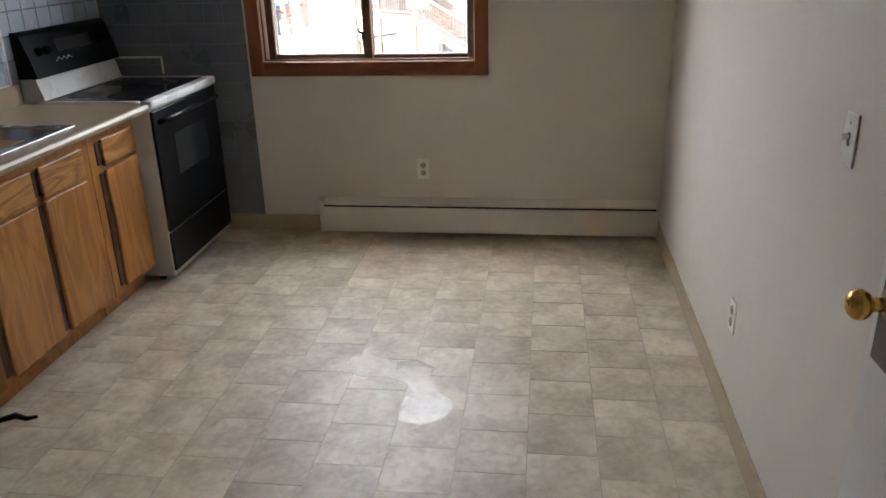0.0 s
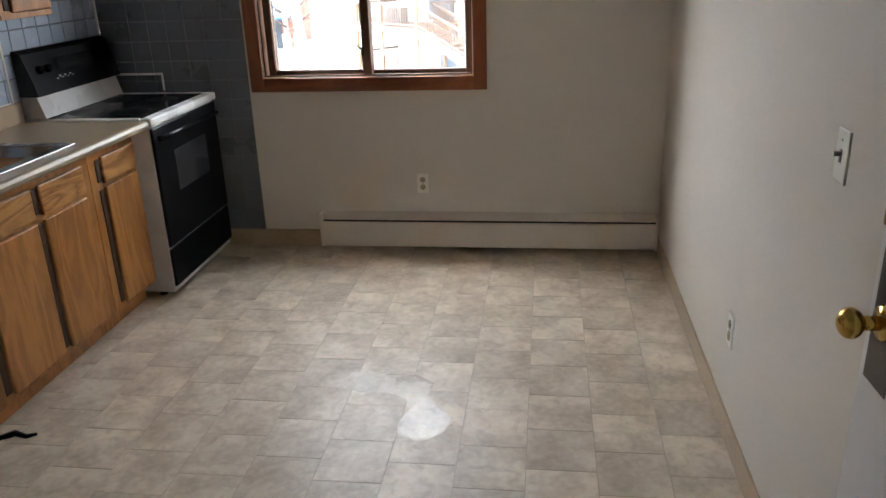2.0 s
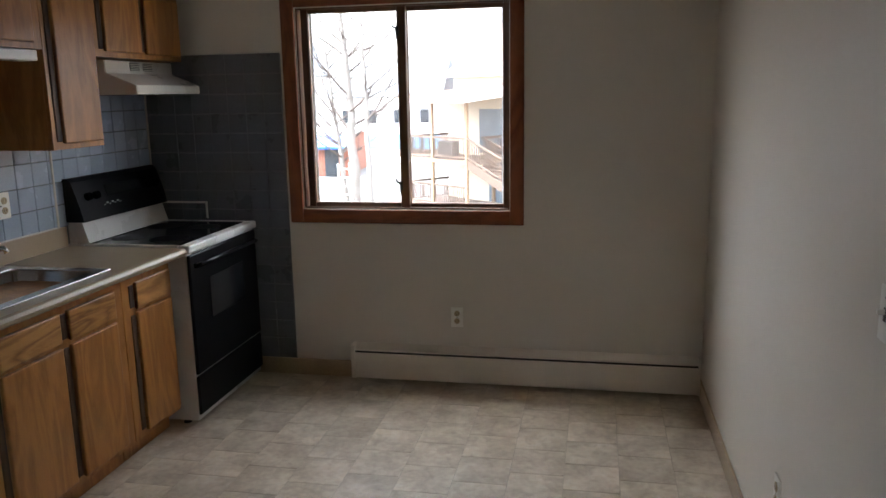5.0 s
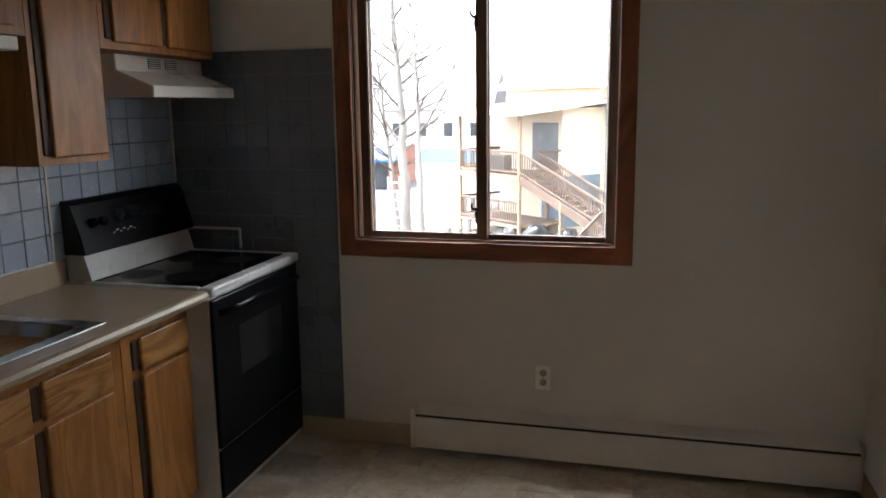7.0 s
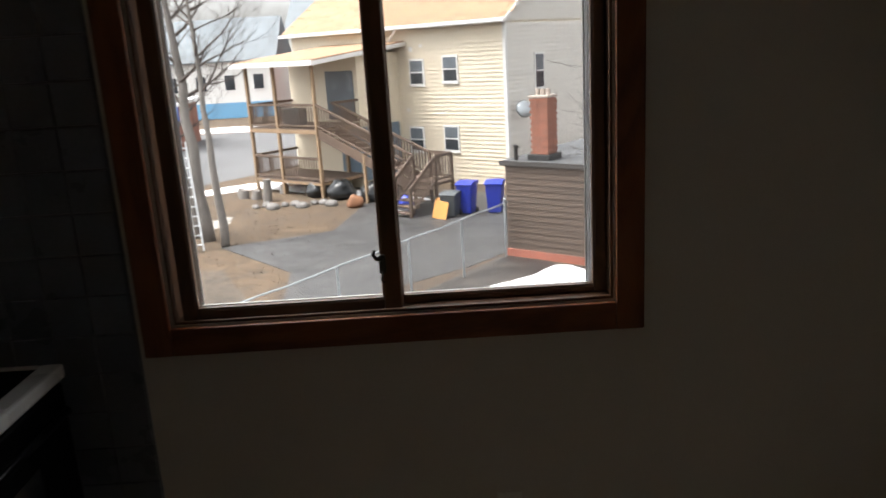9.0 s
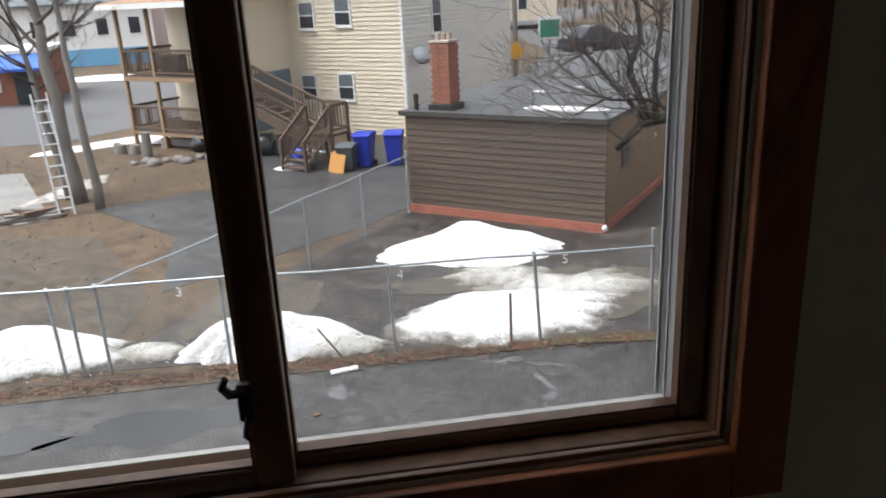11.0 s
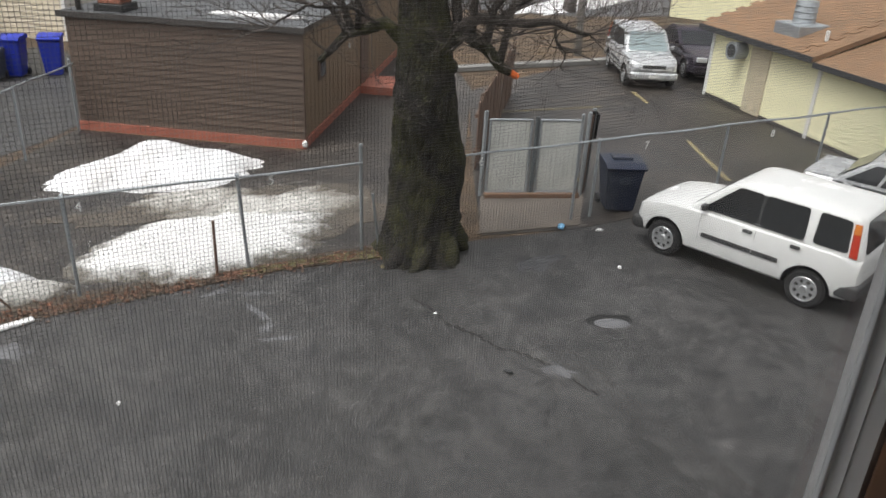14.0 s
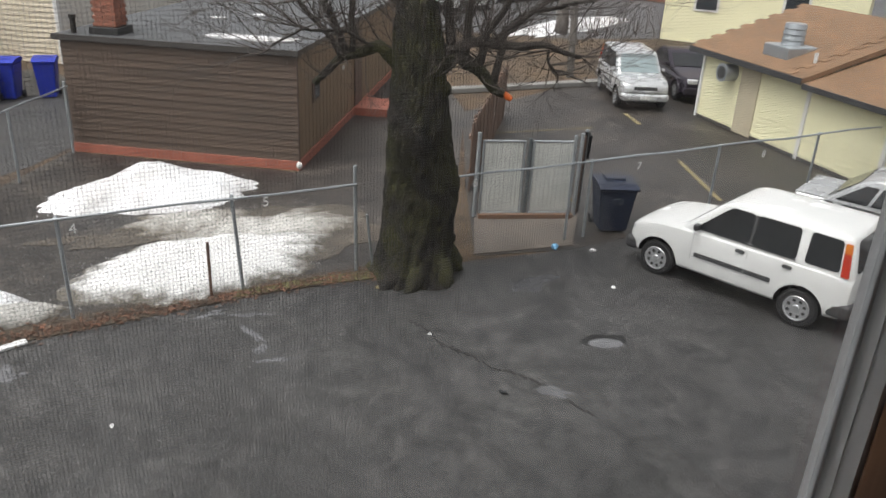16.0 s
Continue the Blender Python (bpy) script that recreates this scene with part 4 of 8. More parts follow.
sheet("pavement_lot", [(-40, 0.17), (34, 0.17), (34, 9.6), (15, 9.35), (7.3, 9.6), (5.4, 9.95), (3.5, 10.28), (-1.4, 10.33), (-6.8, 10.4), (-40, 11)], 0.0, ASPHALT, "dark wet asphalt parking lot", "parking lot")
sheet("lot_behind_fence", [(-5.9, 11.25), (3.6, 10.5), (5.2, 10.2), (6.5, 12.2), (11.2, 19.2), (14, 26), (8.6, 27), (4.5, 15.6), (0.3, 19.0)], -0.004, GRAVEL_DIRT, "wet dark gravel lot behind the fence", "ground")
sheet("neighbour_lot", [(7.4, 13.2), (5.6, 10.1), (7.3, 9.62), (15, 9.37), (34, 9.62), (34, 21), (21, 22.5), (11, 19)], -0.003, GRAVEL_DIRT, "damp grey asphalt lot behind the fence", "parking lot")
sheet("driveway", [(-5.2, 14.6), (-0.6, 18.2), (1.1, 20.2), (2.2, 22.2), (1.0, 29), (-4.2, 28.2), (-5.0, 23.4), (-8.4, 22.0), (-5.6, 18.6)], -0.001, ASPHALT, "dark asphalt driveway beside the house", "driveway")
sheet("dirt_yard", [(-5.6, 11.5), (-5.4, 14.5), (-7.6, 19.2), (-11, 20), (-16, 12)], -0.002, DIRT, "bare wet dirt yard", "ground")
sheet("street", [(-120, 42), (-13, 34.2), (-8, 40), (2, 60), (60, 150), (20, 150), (-14, 60), (-120, 62)], -0.003, STREET, "grey wet street beyond the yard", "road")
sheet("footpath", [(-30, 27.2), (-14, 26.3), (-10.2, 21.0), (-9.4, 21.4), (-12.4, 28.2), (-30, 29.4)], -0.001, PAVING, "pale concrete footpath across the lawn", "path")
sheet("street_right", [(8, 42), (24, 29.5), (60, 21.5), (110, 30), (110, 48), (60, 40), (32, 50), (36, 90), (20, 90), (16, 60)], -0.004, STREET, "grey street at the far side of the lots", "road")
sheet("gate_pad", [(5.6, 10.15), (7.5, 9.72), (8.6, 10.9), (6.7, 11.8)], 0.012, PAD, "worn concrete pad in front of the gates", "paving")
for a, b, c in (((13.5, 12.75), (12.1, 10.25), 0.06), ((15.75, 17.1), (15.2, 15.9), 0.07), ((10.6, 16.7), (13.6, 16.1), 0.03), ((9.0, 11.6), (9.5, 12.6), 0.06)):
    d = (Vector(b) - Vector(a)).normalized()
    nn = Vector((-d.y, d.x)) * c
    sheet("parking_line", [tuple(Vector(a) + nn), tuple(Vector(b) + nn), tuple(Vector(b) - nn), tuple(Vector(a) - nn)], 0.004, YELLOW, "worn yellow painted parking line", "marking")
sheet("kerb_line", [(3.45, 9.72), (4.3, 9.25), (4.35, 9.33), (3.5, 9.80)], 0.004, YELLOW, "worn yellow line at the foot of the tree", "marking")


def blot(name, x, y, rx, ry, yaw, material, label, category, z=0.004, seed=0, n=22, rag=0.3):
    """A thin ragged patch lying on the ground."""
    pts = []
    for k in range(n):
        t = 2 * math.pi * k / n
        r = 1 + rag * noise.noise((math.cos(t) * 1.7 + seed, math.sin(t) * 1.7, seed * 0.37)) * 1.8
        px, py = math.cos(t) * rx * r, math.sin(t) * ry * r
        c, s_ = math.cos(radians(yaw)), math.sin(radians(yaw))
        pts.append((x + px * c - py * s_, y + px * s_ + py * c))
    bm = bmesh.new()
    prism(bm, pts, "z", G - 0.003, G + z)
    return solid(name, bm, material, label, category)


# the puddle's base colour is lightened to paint in the sky's reflection
blot("puddle", 5.62, 6.75, 0.26, 0.13, -25, surf("sky_toned_water", (0.12, 0.12, 0.125), 0.08, 0.1, 2, 20, 0), "shallow puddle in a round pothole", "puddle", 0.004, 3, rag=0.1)
blot("pothole_rim", 5.66, 6.82, 0.34, 0.20, -25, surf("dark_hole", (0.010, 0.010, 0.010), 0.9), "dark broken rim of the pothole", "pothole", 0.0025, 5, rag=0.14)
for i, (x, y, rx, ry, w) in enumerate(((0.95, 10.02, 0.22, 0.07, 5), (1.45, 9.75, 0.26, 0.05, -20), (1.30, 9.2, 0.05, 0.28, 10), (1.25, 8.75, 0.12, 0.08, 30), (1.36, 8.42, 0.28, 0.05, -15), (-1.7, 9.6, 0.14, 0.22, 20), (-1.55, 9.5, 0.05, 0.05, 0), (4.20, 6.15, 0.10, 0.20, 40))):
    blot("salt_stain", x, y, rx, ry, w, CHALK, "pale crusty salt stain on the asphalt", "stain", 0.003, i + 10, rag=0.5)
for i, (x, y, rx, ry) in enumerate(((-4.2, 9.2, 1.5, 0.45), (-6.5, 9.3, 1.2, 0.4), (5.9, 8.8, 0.5, 0.25))):
    blot("wet_patch", x, y, rx, ry, 5, PUDDLE if i < 2 else surf("damp_patch", (0.045, 0.045, 0.048), 0.22), "thin film of water on the asphalt", "puddle", 0.0015, i + 30, 44, 0.4)
bm = bmesh.new()
pts = [(3.45, 8.6), (3.55, 8.15), (3.50, 7.8), (3.72, 7.35), (3.80, 6.95), (3.98, 6.75), (4.12, 6.45), (4.22, 6.0), (4.3, 5.5)]
for a, b in zip(pts, pts[1:]):
    for k in range(4):
        t0, t1 = k / 4, (k + 1) / 4
        p, q = Vector(a).lerp(Vector(b), t0), Vector(a).lerp(Vector(b), t1)
        j = 0.018 * math.sin(p.y * 37)
        box(bm, min(p.x, q.x) + j - 0.007, max(p.x, q.x) + j + 0.007, min(p.y, q.y), max(p.y, q.y), G - 0.002, G + 0.0025)
solid("asphalt_crack", bm, surf("crack_dark", (0.015, 0.014, 0.013), 0.9), "thin dark winding crack in the asphalt", "crack")
for i, (x, y, r, mt, lb) in enumerate(((3.51, 8.09, 0.03, SNOW, "white scrap of paper on the asphalt"), (6.96, 8.05, 0.04, SNOW, "white scrap of paper on the asphalt"), (-0.78, 7.91, 0.03, SNOW, "white scrap of paper on the asphalt"),
                                       (3.6, 6.4, 0.05, BLACK_BAG, "small black scrap lying on the asphalt"), (7.65, 9.34, 0.06, SNOW, "white crumpled scrap by the fence"), (-2.05, 9.0, 0.04, LEAF, "orange dead leaf on the asphalt"), (7.1, 9.75, 0.09, BLUE_PAINT, "flattened pale blue wrapper by the fence"))):
    bm = bmesh.new()
    bmesh.ops.create_icosphere(bm, subdivisions=2, radius=r, matrix=Matrix.Diagonal((1.2, 0.8, 0.5, 1)))
    for v in bm.verts:
        v.co *= 1 + 0.5 * noise.noise(v.co * 40 + Vector((i, 0, 0)))
    solid("litter_scrap", bm, mt, lb, "litter", m=pose(x, y, G + r * 0.4, 0, 0, i * 40))
bm = boxes((-0.22, 0.22, -0.06, 0.06, 0, 0.05), bevel=0.02)
solid("styrofoam_block", bm, SNOW, "white foam block lying by the leaf strip", "litter", m=pose(-1.63, 10.25, G, 0, 0, 12))


# ---- snow ----
def mound(x, y, rx, ry, h, yaw, material, label, seed, power=1.5, rag=0.35):
    bm = bmesh.new()
    R, N = 20, 84
    rings = []
    for i in range(R + 1):
        f = i / R
        row = []
        for k in range(N):
            t = 2 * math.pi * k / N
            c, s_ = math.cos(t), math.sin(t)
            out = 1 + rag * (noise.noise((c * 1.3 + seed, s_ * 1.3, 1.0)) + 0.5 * noise.noise((c * 4 + seed, s_ * 4, 3.0)) + 0.3 * noise.noise((c * 10 + seed, s_ * 10, 5.0)))
            px, py = c * f * rx * out, s_ * f * ry * out
            z = h * max(0.0, 1 - f ** power) * (1 + 0.35 * noise.noise((px * 0.9 + seed, py * 0.9, 0.5)))
            z += 0.05 * noise.noise((px * 3.1, py * 3.1, seed)) * (1 - f) + 0.02 * noise.noise((px * 9, py * 9, seed))
            row.append(bm.verts.new((px, py, max(z, -0.01) if f < 1 else -0.02)))
        rings.append(row)
    for a, b in zip(rings[1:], rings[2:]):
        for k in range(N):
            bm.faces.new((a[k], a[(k + 1) % N], b[(k + 1) % N], b[k]))
    tip = rings[0][0]
    for k in range(N):
        bm.faces.new((tip, rings[1][k], rings[1][(k + 1) % N]))
    bmesh.ops.delete(bm, geom=[v for v in bm.verts if not v.link_faces], context="VERTS")
    return solid("snow_pile", bm, material, label, "snow", m=pose(x, y, G, 0, 0, yaw), smooth=True)


mound(1.25, 15.35, 2.05, 1.05, 0.6, -8, SNOW, "large clean white melting snow pile before the shed", 2.0)
mound(1.45, 11.75, 2.1, 1.12, 0.34, 2, SNOW_MELT, "broad white melting snow pile behind the fence", 7.0, rag=0.3)
mound(2.6, 12.7, 1.9, 1.0, 0.15, 5, SNOW_THIN, "thin dirty remains of melting snow", 9.0, rag=0.6)
mound(1.55, 13.7, 1.3, 0.55, 0.12, -10, SNOW_THIN, "thin dirty remains of melting snow", 12.0, rag=0.6)
mound(-2.95, 11.5, 1.45, 0.62, 0.72, 0, SNOW, "white melting snow pile behind the fence", 4.0)
mound(-1.6, 11.05, 0.75, 0.35, 0.25, 0, SNOW_THIN, "dirty tail of a melting snow pile", 15.0)
mound(-7.0, 11.8, 1.9, 0.75, 0.62, 0, SNOW_MELT, "white gritty snow pile behind the fence", 5.0)
mound(-4.9, 11.75, 0.7, 0.35, 0.15, 0, SNOW_THIN, "dirty tail of a melting snow pile", 16.0)
mound(-5.5, 30.5, 4.2, 0.7, 0.14, -38, SNOW, "strip of snow along the house porch", 22.0)
mound(-10.6, 33.0, 3.6, 0.6, 0.14, 30, SNOW, "strip of snow along the lawn edge", 23.0)
mound(-9.9, 24.8, 0.5, 2.0, 0.08, -22, DIRTY_SNOW, "thin strip of snow along the footpath", 24.0)
mound(-18, 62, 5, 1.2, 0.3, 0, SNOW, "snow bank across the street", 25.0)
mound(27, 33, 6, 1.3, 0.4, 20, SNOW, "snow bank beside the far street", 26.0)
mound(-2.85, 25.4, 0.55, 0.3, 0.16, 0, SNOW, "small heap of snow at the stair foot", 27.0)

# crumbs of snow round the piles
vs, fs = [], []
rng = random.Random(8)
for cx, cy, rx, ry, count in ((1.25, 15.35, 2.05, 1.05, 260), (1.45, 11.75, 1.95, 1.05, 700), (2.7, 12.9, 1.9, 1.1, 700), (-2.95, 11.5, 1.45, 0.62, 260), (-1.6, 11.1, 0.8, 0.35, 200), (-7.0, 11.8, 1.9, 0.75, 260), (-4.9, 11.75, 0.8, 0.35, 200)):
    for i in range(count):
        t, f = rng.uniform(0, 6.283), rng.gauss(1.0, 0.13)
        x, y, w, j = cx + rx * f * math.cos(t), cy + ry * f * math.sin(t), rng.uniform(0.005, 0.02), len(vs)
        vs += [(x - w, y, G - 0.01), (x, y - w * 0.7, G - 0.01), (x + w * 1.2, y + w * 0.2, G - 0.01), (x, y + w * 0.8, G - 0.01), (x, y, G + w * 0.7)]
        fs += [(j, j + 1, j + 4), (j + 1, j + 2, j + 4), (j + 2, j + 3, j + 4), (j + 3, j, j + 4)]
me = bpy.data.meshes.new("snow_crumbs")
me.from_pydata(vs, [], fs)
me.materials.append(SNOW_GREY)
tagged(new("snow_crumbs", me), "loose crumbs of melting snow round the piles", "snow", kind="stuff")
STRAW = surf("gritty_straw_ground", (0.088, 0.073, 0.056), 0.85, 0.5, 2.2, 14, 0.8, tint=(0.044, 0.037, 0.031), depth=0.03)
STRAW.node_tree.nodes["Noise Texture"].inputs["Roughness"].default_value = 0.75
blot("grit_patch", 3.0, 12.5, 1.7, 1.5, 0, STRAW, "pale gritty ground bare of melted snow", "ground", 0.006, 51, 40, 0.35)
blot("grit_patch", 0.6, 13.4, 1.5, 0.45, -8, STRAW, "pale gritty ground bare of melted snow", "ground", 0.005, 52, 40, 0.4)
blot("grit_patch", -3.4, 13.2, 0.9, 1.6, -30, STRAW, "brown straw patch behind the fence", "ground", 0.005, 53, 40, 0.4)

# ---- verge of dead leaves under the fence ----
sheet("leaf_verge", [(-12, 10.62), (-6.8, 10.40), (-1.4, 10.33), (2.0, 10.29), (3.6, 10.05), (3.8, 10.5), (1.8, 10.72), (-1.4, 10.85), (-6.8, 11.05), (-12, 11.3)], 0.012, DIRT, "strip of brown leaf litter under the fence", "verge")
sheet("moss_verge", [(1.4, 10.36), (2.6, 10.24), (3.7, 10.02), (3.75, 10.3), (2.7, 10.48), (1.5, 10.55)], 0.02, MOSS, "mossy green verge beside the tree", "verge")
vs, fs = [], []
rng = random.Random(5)
for i in range(3600):
    x = rng.uniform(-11, 3.7)
    y = 10.45 - 0.02 * x + (0.12 if x < -2 else 0) + rng.gauss(0, 0.12)
    if x > 1.5:
        y -= 0.09 * (x - 1.5)
    a, w, t = rng.uniform(0, 6.28), rng.uniform(0.018, 0.045), rng.uniform(-0.5, 0.5)
    ca, sa, j = math.cos(a) * w, math.sin(a) * w, len(vs)
    z = G + 0.016 + rng.uniform(0, 0.03)
    vs += [(x - ca, y - sa, z), (x + sa * 0.5, y - ca * 0.5, z + t * w), (x + ca, y + sa, z + 0.01), (x - sa * 0.5, y + ca * 0.5, z - t * w * 0.4)]
    fs.append((j, j + 1, j + 2, j + 3))
me = bpy.data.meshes.new("leaf_litter")
me.from_pydata(vs, [], fs)
LITTER = surf("leaf_litter", (0.125, 0.056, 0.034), 0.8, 0.6, 2.5, 9, 0.2, tint=(0.045, 0.034, 0.022))
me.materials.append(LITTER)
tagged(new("leaf_litter", me), "scattered red-brown dead leaves along the fence", "leaves", kind="stuff")
vs, fs = [], []
for i in range(1600):
    x, y = rng.uniform(-14, -4.5), rng.uniform(12.5, 31)
    a, h = rng.uniform(0, 6.28), rng.uniform(0.015, 0.05)
    j = len(vs)
    w = 0.02
    vs += [(x - w * math.cos(a), y - w * math.sin(a), G - 0.01), (x + w * math.cos(a), y + w * math.sin(a), G - 0.01), (x + rng.uniform(-0.05, 0.05), y + rng.uniform(-0.05, 0.05), G + h)]
    fs.append((j, j + 1, j + 2))
me = bpy.data.meshes.new("dead_grass")
me.from_pydata(vs, [], fs)
me.materials.append(LAWN)
tagged(new("dead_grass", me), "short tufts of dead straw-coloured grass", "grass", kind="stuff")


# ---- chain-link fences ----
def chain_link(name, label, a, b, z0, z1, posts, cell=0.085, thick=0.0028, lean=0.0):
    """Galvanised posts, top rail and diamond wire mesh between a and b."""
    a, b = Vector((*a, G)), Vector((*b, G))
    L = (b - a).length
    t = thing(name, label, "fence", Matrix.Translation(a) @ Matrix.Rotation(math.atan2(b.y - a.y, b.x - a.x), 4, "Z"))
    bm = bmesh.new()
    tube(bm, [(L * k / 12, 0.012 * math.sin(k * 1.3), z1 + 0.015 * math.sin(k * 2.1)) for k in range(13)], 0.021, 8)
    part("top_rail", bm, GALV, t)
    for x, h, tilt in posts:
        bm = bmesh.new()
        rod(bm, (x + tilt, 0.03, 0), (x, 0.03, h), 0.028, 0.028, 10)
        bmesh.ops.create_uvsphere(bm, u_segments=8, v_segments=5, radius=0.034, matrix=Matrix.Translation((x, 0.03, h)))
        part("post", bm, GALV, t)
    H = z1 - z0
    vs, fs = [], []
    for s in (1, -1):
        for k in range(int((L + H) / cell)):
            x0 = k * cell - (H if s > 0 else 0)
            u0, u1 = max(0.0, -x0 if s > 0 else x0 - L), min(H, L - x0 if s > 0 else x0)
            if u1 - u0 < 0.02:
                continue
            p, q = Vector((x0 + s * u0, 0, z0 + u0)), Vector((x0 + s * u1, 0, z0 + u1))
            d = (q - p).normalized()
            o = d.cross(Vector((0, 1, 0))) * thick / 2
            e = Vector((0, thick / 2, 0))
            i = len(vs)
            for w in (p, q):
                vs.extend([w + o, w + e, w - o, w - e])
            for m in range(4):
                fs.append((i + m, i + (m + 1) % 4, i + 4 + (m + 1) % 4, i + 4 + m))
    me = bpy.data.meshes.new("wire_mesh")
    me.from_pydata(vs, [], fs)
    me.materials.append(WIRE)
    ob = new("wire_mesh", me)
    ob.parent = t
    tagged(ob, "diamond wire mesh", kind="stuff")
    return t


chain_link("chain_link_fence", "galvanised chain-link fence along the parking lot", (-13.0, 11.56), (3.46, 10.40), 0.04, 1.52,
           [(1.9, 1.53, 0), (4.4, 1.53, 0), (6.98, 1.52, 0.02), (7.28, 1.52, 0.0), (9.6, 1.5, 0), (12.22, 1.53, 0.02), (14.55, 1.55, 0.09), (16.48, 1.80, 0.02)])
chain_link("chain_link_fence", "galvanised chain-link fence in front of the gates", (4.8, 10.15), (17.0, 9.3), 0.04, 1.50,
           [(2.72, 1.98, 0), (3.15, 1.5, 0), (6.3, 1.5, 0), (9.2, 1.5, 0), (12.1, 1.5, 0)])
chain_link("chain_link_fence", "galvanised chain-link fence running towards the shed", (-5.35, 10.97), (0.42, 18.9), 0.04, 1.52,
           [(0.1, 1.53, 0), (3.0, 1.5, 0), (5.4, 1.5, 0), (7.6, 1.5, 0), (9.72, 1.62, 0)])
bm = bmesh.new()
rod(bm, (0, 0, 0), (0, 0, 0.92), 0.022, seg=8)
solid("steel_stake", bm, RUST, "short rusty steel stake beside the fence", "post", m=pose(1.1, 10.50, G))
bm = bmesh.new()
rod(bm, (0.12, 0, 0), (0, 0, 1.0), 0.022, seg=8)
solid("steel_stake", bm, GALV, "short leaning steel stake beside the fence end", "post", m=pose(3.62, 10.36, G))
bm = bmesh.new()
rod(bm, (0.1, 0, 0), (-0.25, 0, 0.55), 0.015, seg=8)
solid("steel_stake", bm, RUST, "thin leaning rusty stake in the snow", "post", m=pose(-1.75, 10.75, G))


def number_plate(txt, x, y, z, yaw):
    c = bpy.data.curves.new("number", "FONT")
    c.body, c.size, c.align_x, c.align_y, c.extrude = txt, 0.21, "CENTER", "CENTER", 0.004
    o = new("tmp_text", c)
    dg = bpy.context.evaluated_depsgraph_get()
    me = bpy.data.meshes.new_from_object(o.evaluated_get(dg))
    bpy.data.objects.remove(o)
    me.materials.append(WHITE_TRIM)
    t = new("number_sign", me)
    t.matrix_basis = pose(x, y - 0.03, z, 90, 0, yaw)
    tagged(t, f"white parking number {txt} fixed to the fence mesh", "number sign", "parking numbers")


for txt, x, y, z, w in (("3", -4.05, 10.93, -2.76, -4), ("4", -0.63, 10.69, -2.74, -4), ("5", 2.0, 10.5, -2.68, -4), ("6", 5.47, 10.08, -2.72, -4), ("7", 9.0, 9.85, -2.80, -4), ("8", 12.3, 9.62, -2.88, -4)):
    number_plate(txt, x, y, z, w)

# ---- the brown shed ----
shed = thing("shed", "long brown wooden shed with a flat dark roof and red base", "shed", pose(0.418, 19.055, G, 0, 0, -38.5))
SL, SD, SH = 5.32, 16.0, 2.52
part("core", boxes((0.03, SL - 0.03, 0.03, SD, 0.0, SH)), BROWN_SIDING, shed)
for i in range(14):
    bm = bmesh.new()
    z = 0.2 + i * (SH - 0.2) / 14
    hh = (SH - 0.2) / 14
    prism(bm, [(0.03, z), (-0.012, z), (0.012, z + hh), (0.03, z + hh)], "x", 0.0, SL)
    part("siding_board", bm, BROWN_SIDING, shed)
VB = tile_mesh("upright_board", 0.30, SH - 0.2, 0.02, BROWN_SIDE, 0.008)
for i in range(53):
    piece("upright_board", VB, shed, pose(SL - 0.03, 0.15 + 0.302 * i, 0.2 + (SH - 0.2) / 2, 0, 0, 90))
part("base_course", boxes((-0.03, SL + 0.03, -0.03, 0.03, -0.02, 0.2), (SL - 0.03, SL + 0.03, 0.03, SD, -0.02, 0.2), bevel=0.006), RED_BASE, shed, "red painted base course")
part("stoop", boxes((SL + 0.03, SL + 1.0, 5.2, 6.6, -0.02, 0.22), bevel=0.01), RED_BASE, shed, "red painted stoop")
part("corner_board", boxes((SL - 0.02, SL + 0.022, -0.02, 0.05, 0.2, SH), bevel=0.004), surf("dark_corner_board", (0.07, 0.045, 0.035), 0.6), shed)
part("roof", boxes((-0.12, SL + 0.06, -0.10, SD + 0.1, SH, SH + 0.12), bevel=0.01), ROOFING, shed, "flat dark roof")
part("drip_edge", boxes((-0.13, SL + 0.07, -0.115, -0.10, SH + 0.02, SH + 0.13), (SL + 0.06, SL + 0.075, -0.1, SD, SH + 0.02, SH + 0.13)), surf("dark_drip_edge", (0.05, 0.045, 0.042), 0.5), shed)
w = part("window", boxes((SL, SL + 0.03, 1.15, 1.75, 1.25, 1.80), bevel=0.006), surf("brown_window_frame", (0.09, 0.06, 0.045), 0.6), shed, "small dark side window")
part("pane", boxes((SL + 0.028, SL + 0.034, 1.25, 1.65, 1.33, 1.72)), DARK_PANE, w)
bm = bmesh.new()
bmesh.ops.create_uvsphere(bm, u_segments=10, v_segments=8, radius=0.07, matrix=Matrix.Translation((SL + 0.02, -0.06, 0.12)) @ Matrix.Diagonal((1, 0.6, 1.2, 1)))
part("downspout_end", bm, WHITE_TRIM, shed, "white pipe end at the corner", True)
bm = bmesh.new()
box(bm, SL + 0.01, SL + 0.05, 3.95, 4.0, 1.5, 1.62, 0.005)
part("lamp", bm, WHITE_TRIM, shed)
bm = boxes((SL, SL + 0.025, 5.35, 6.25, 0.22, 2.25), bevel=0.004)
part("door", bm, surf("brown_door", (0.10, 0.065, 0.05), 0.6), shed, "brown side door")


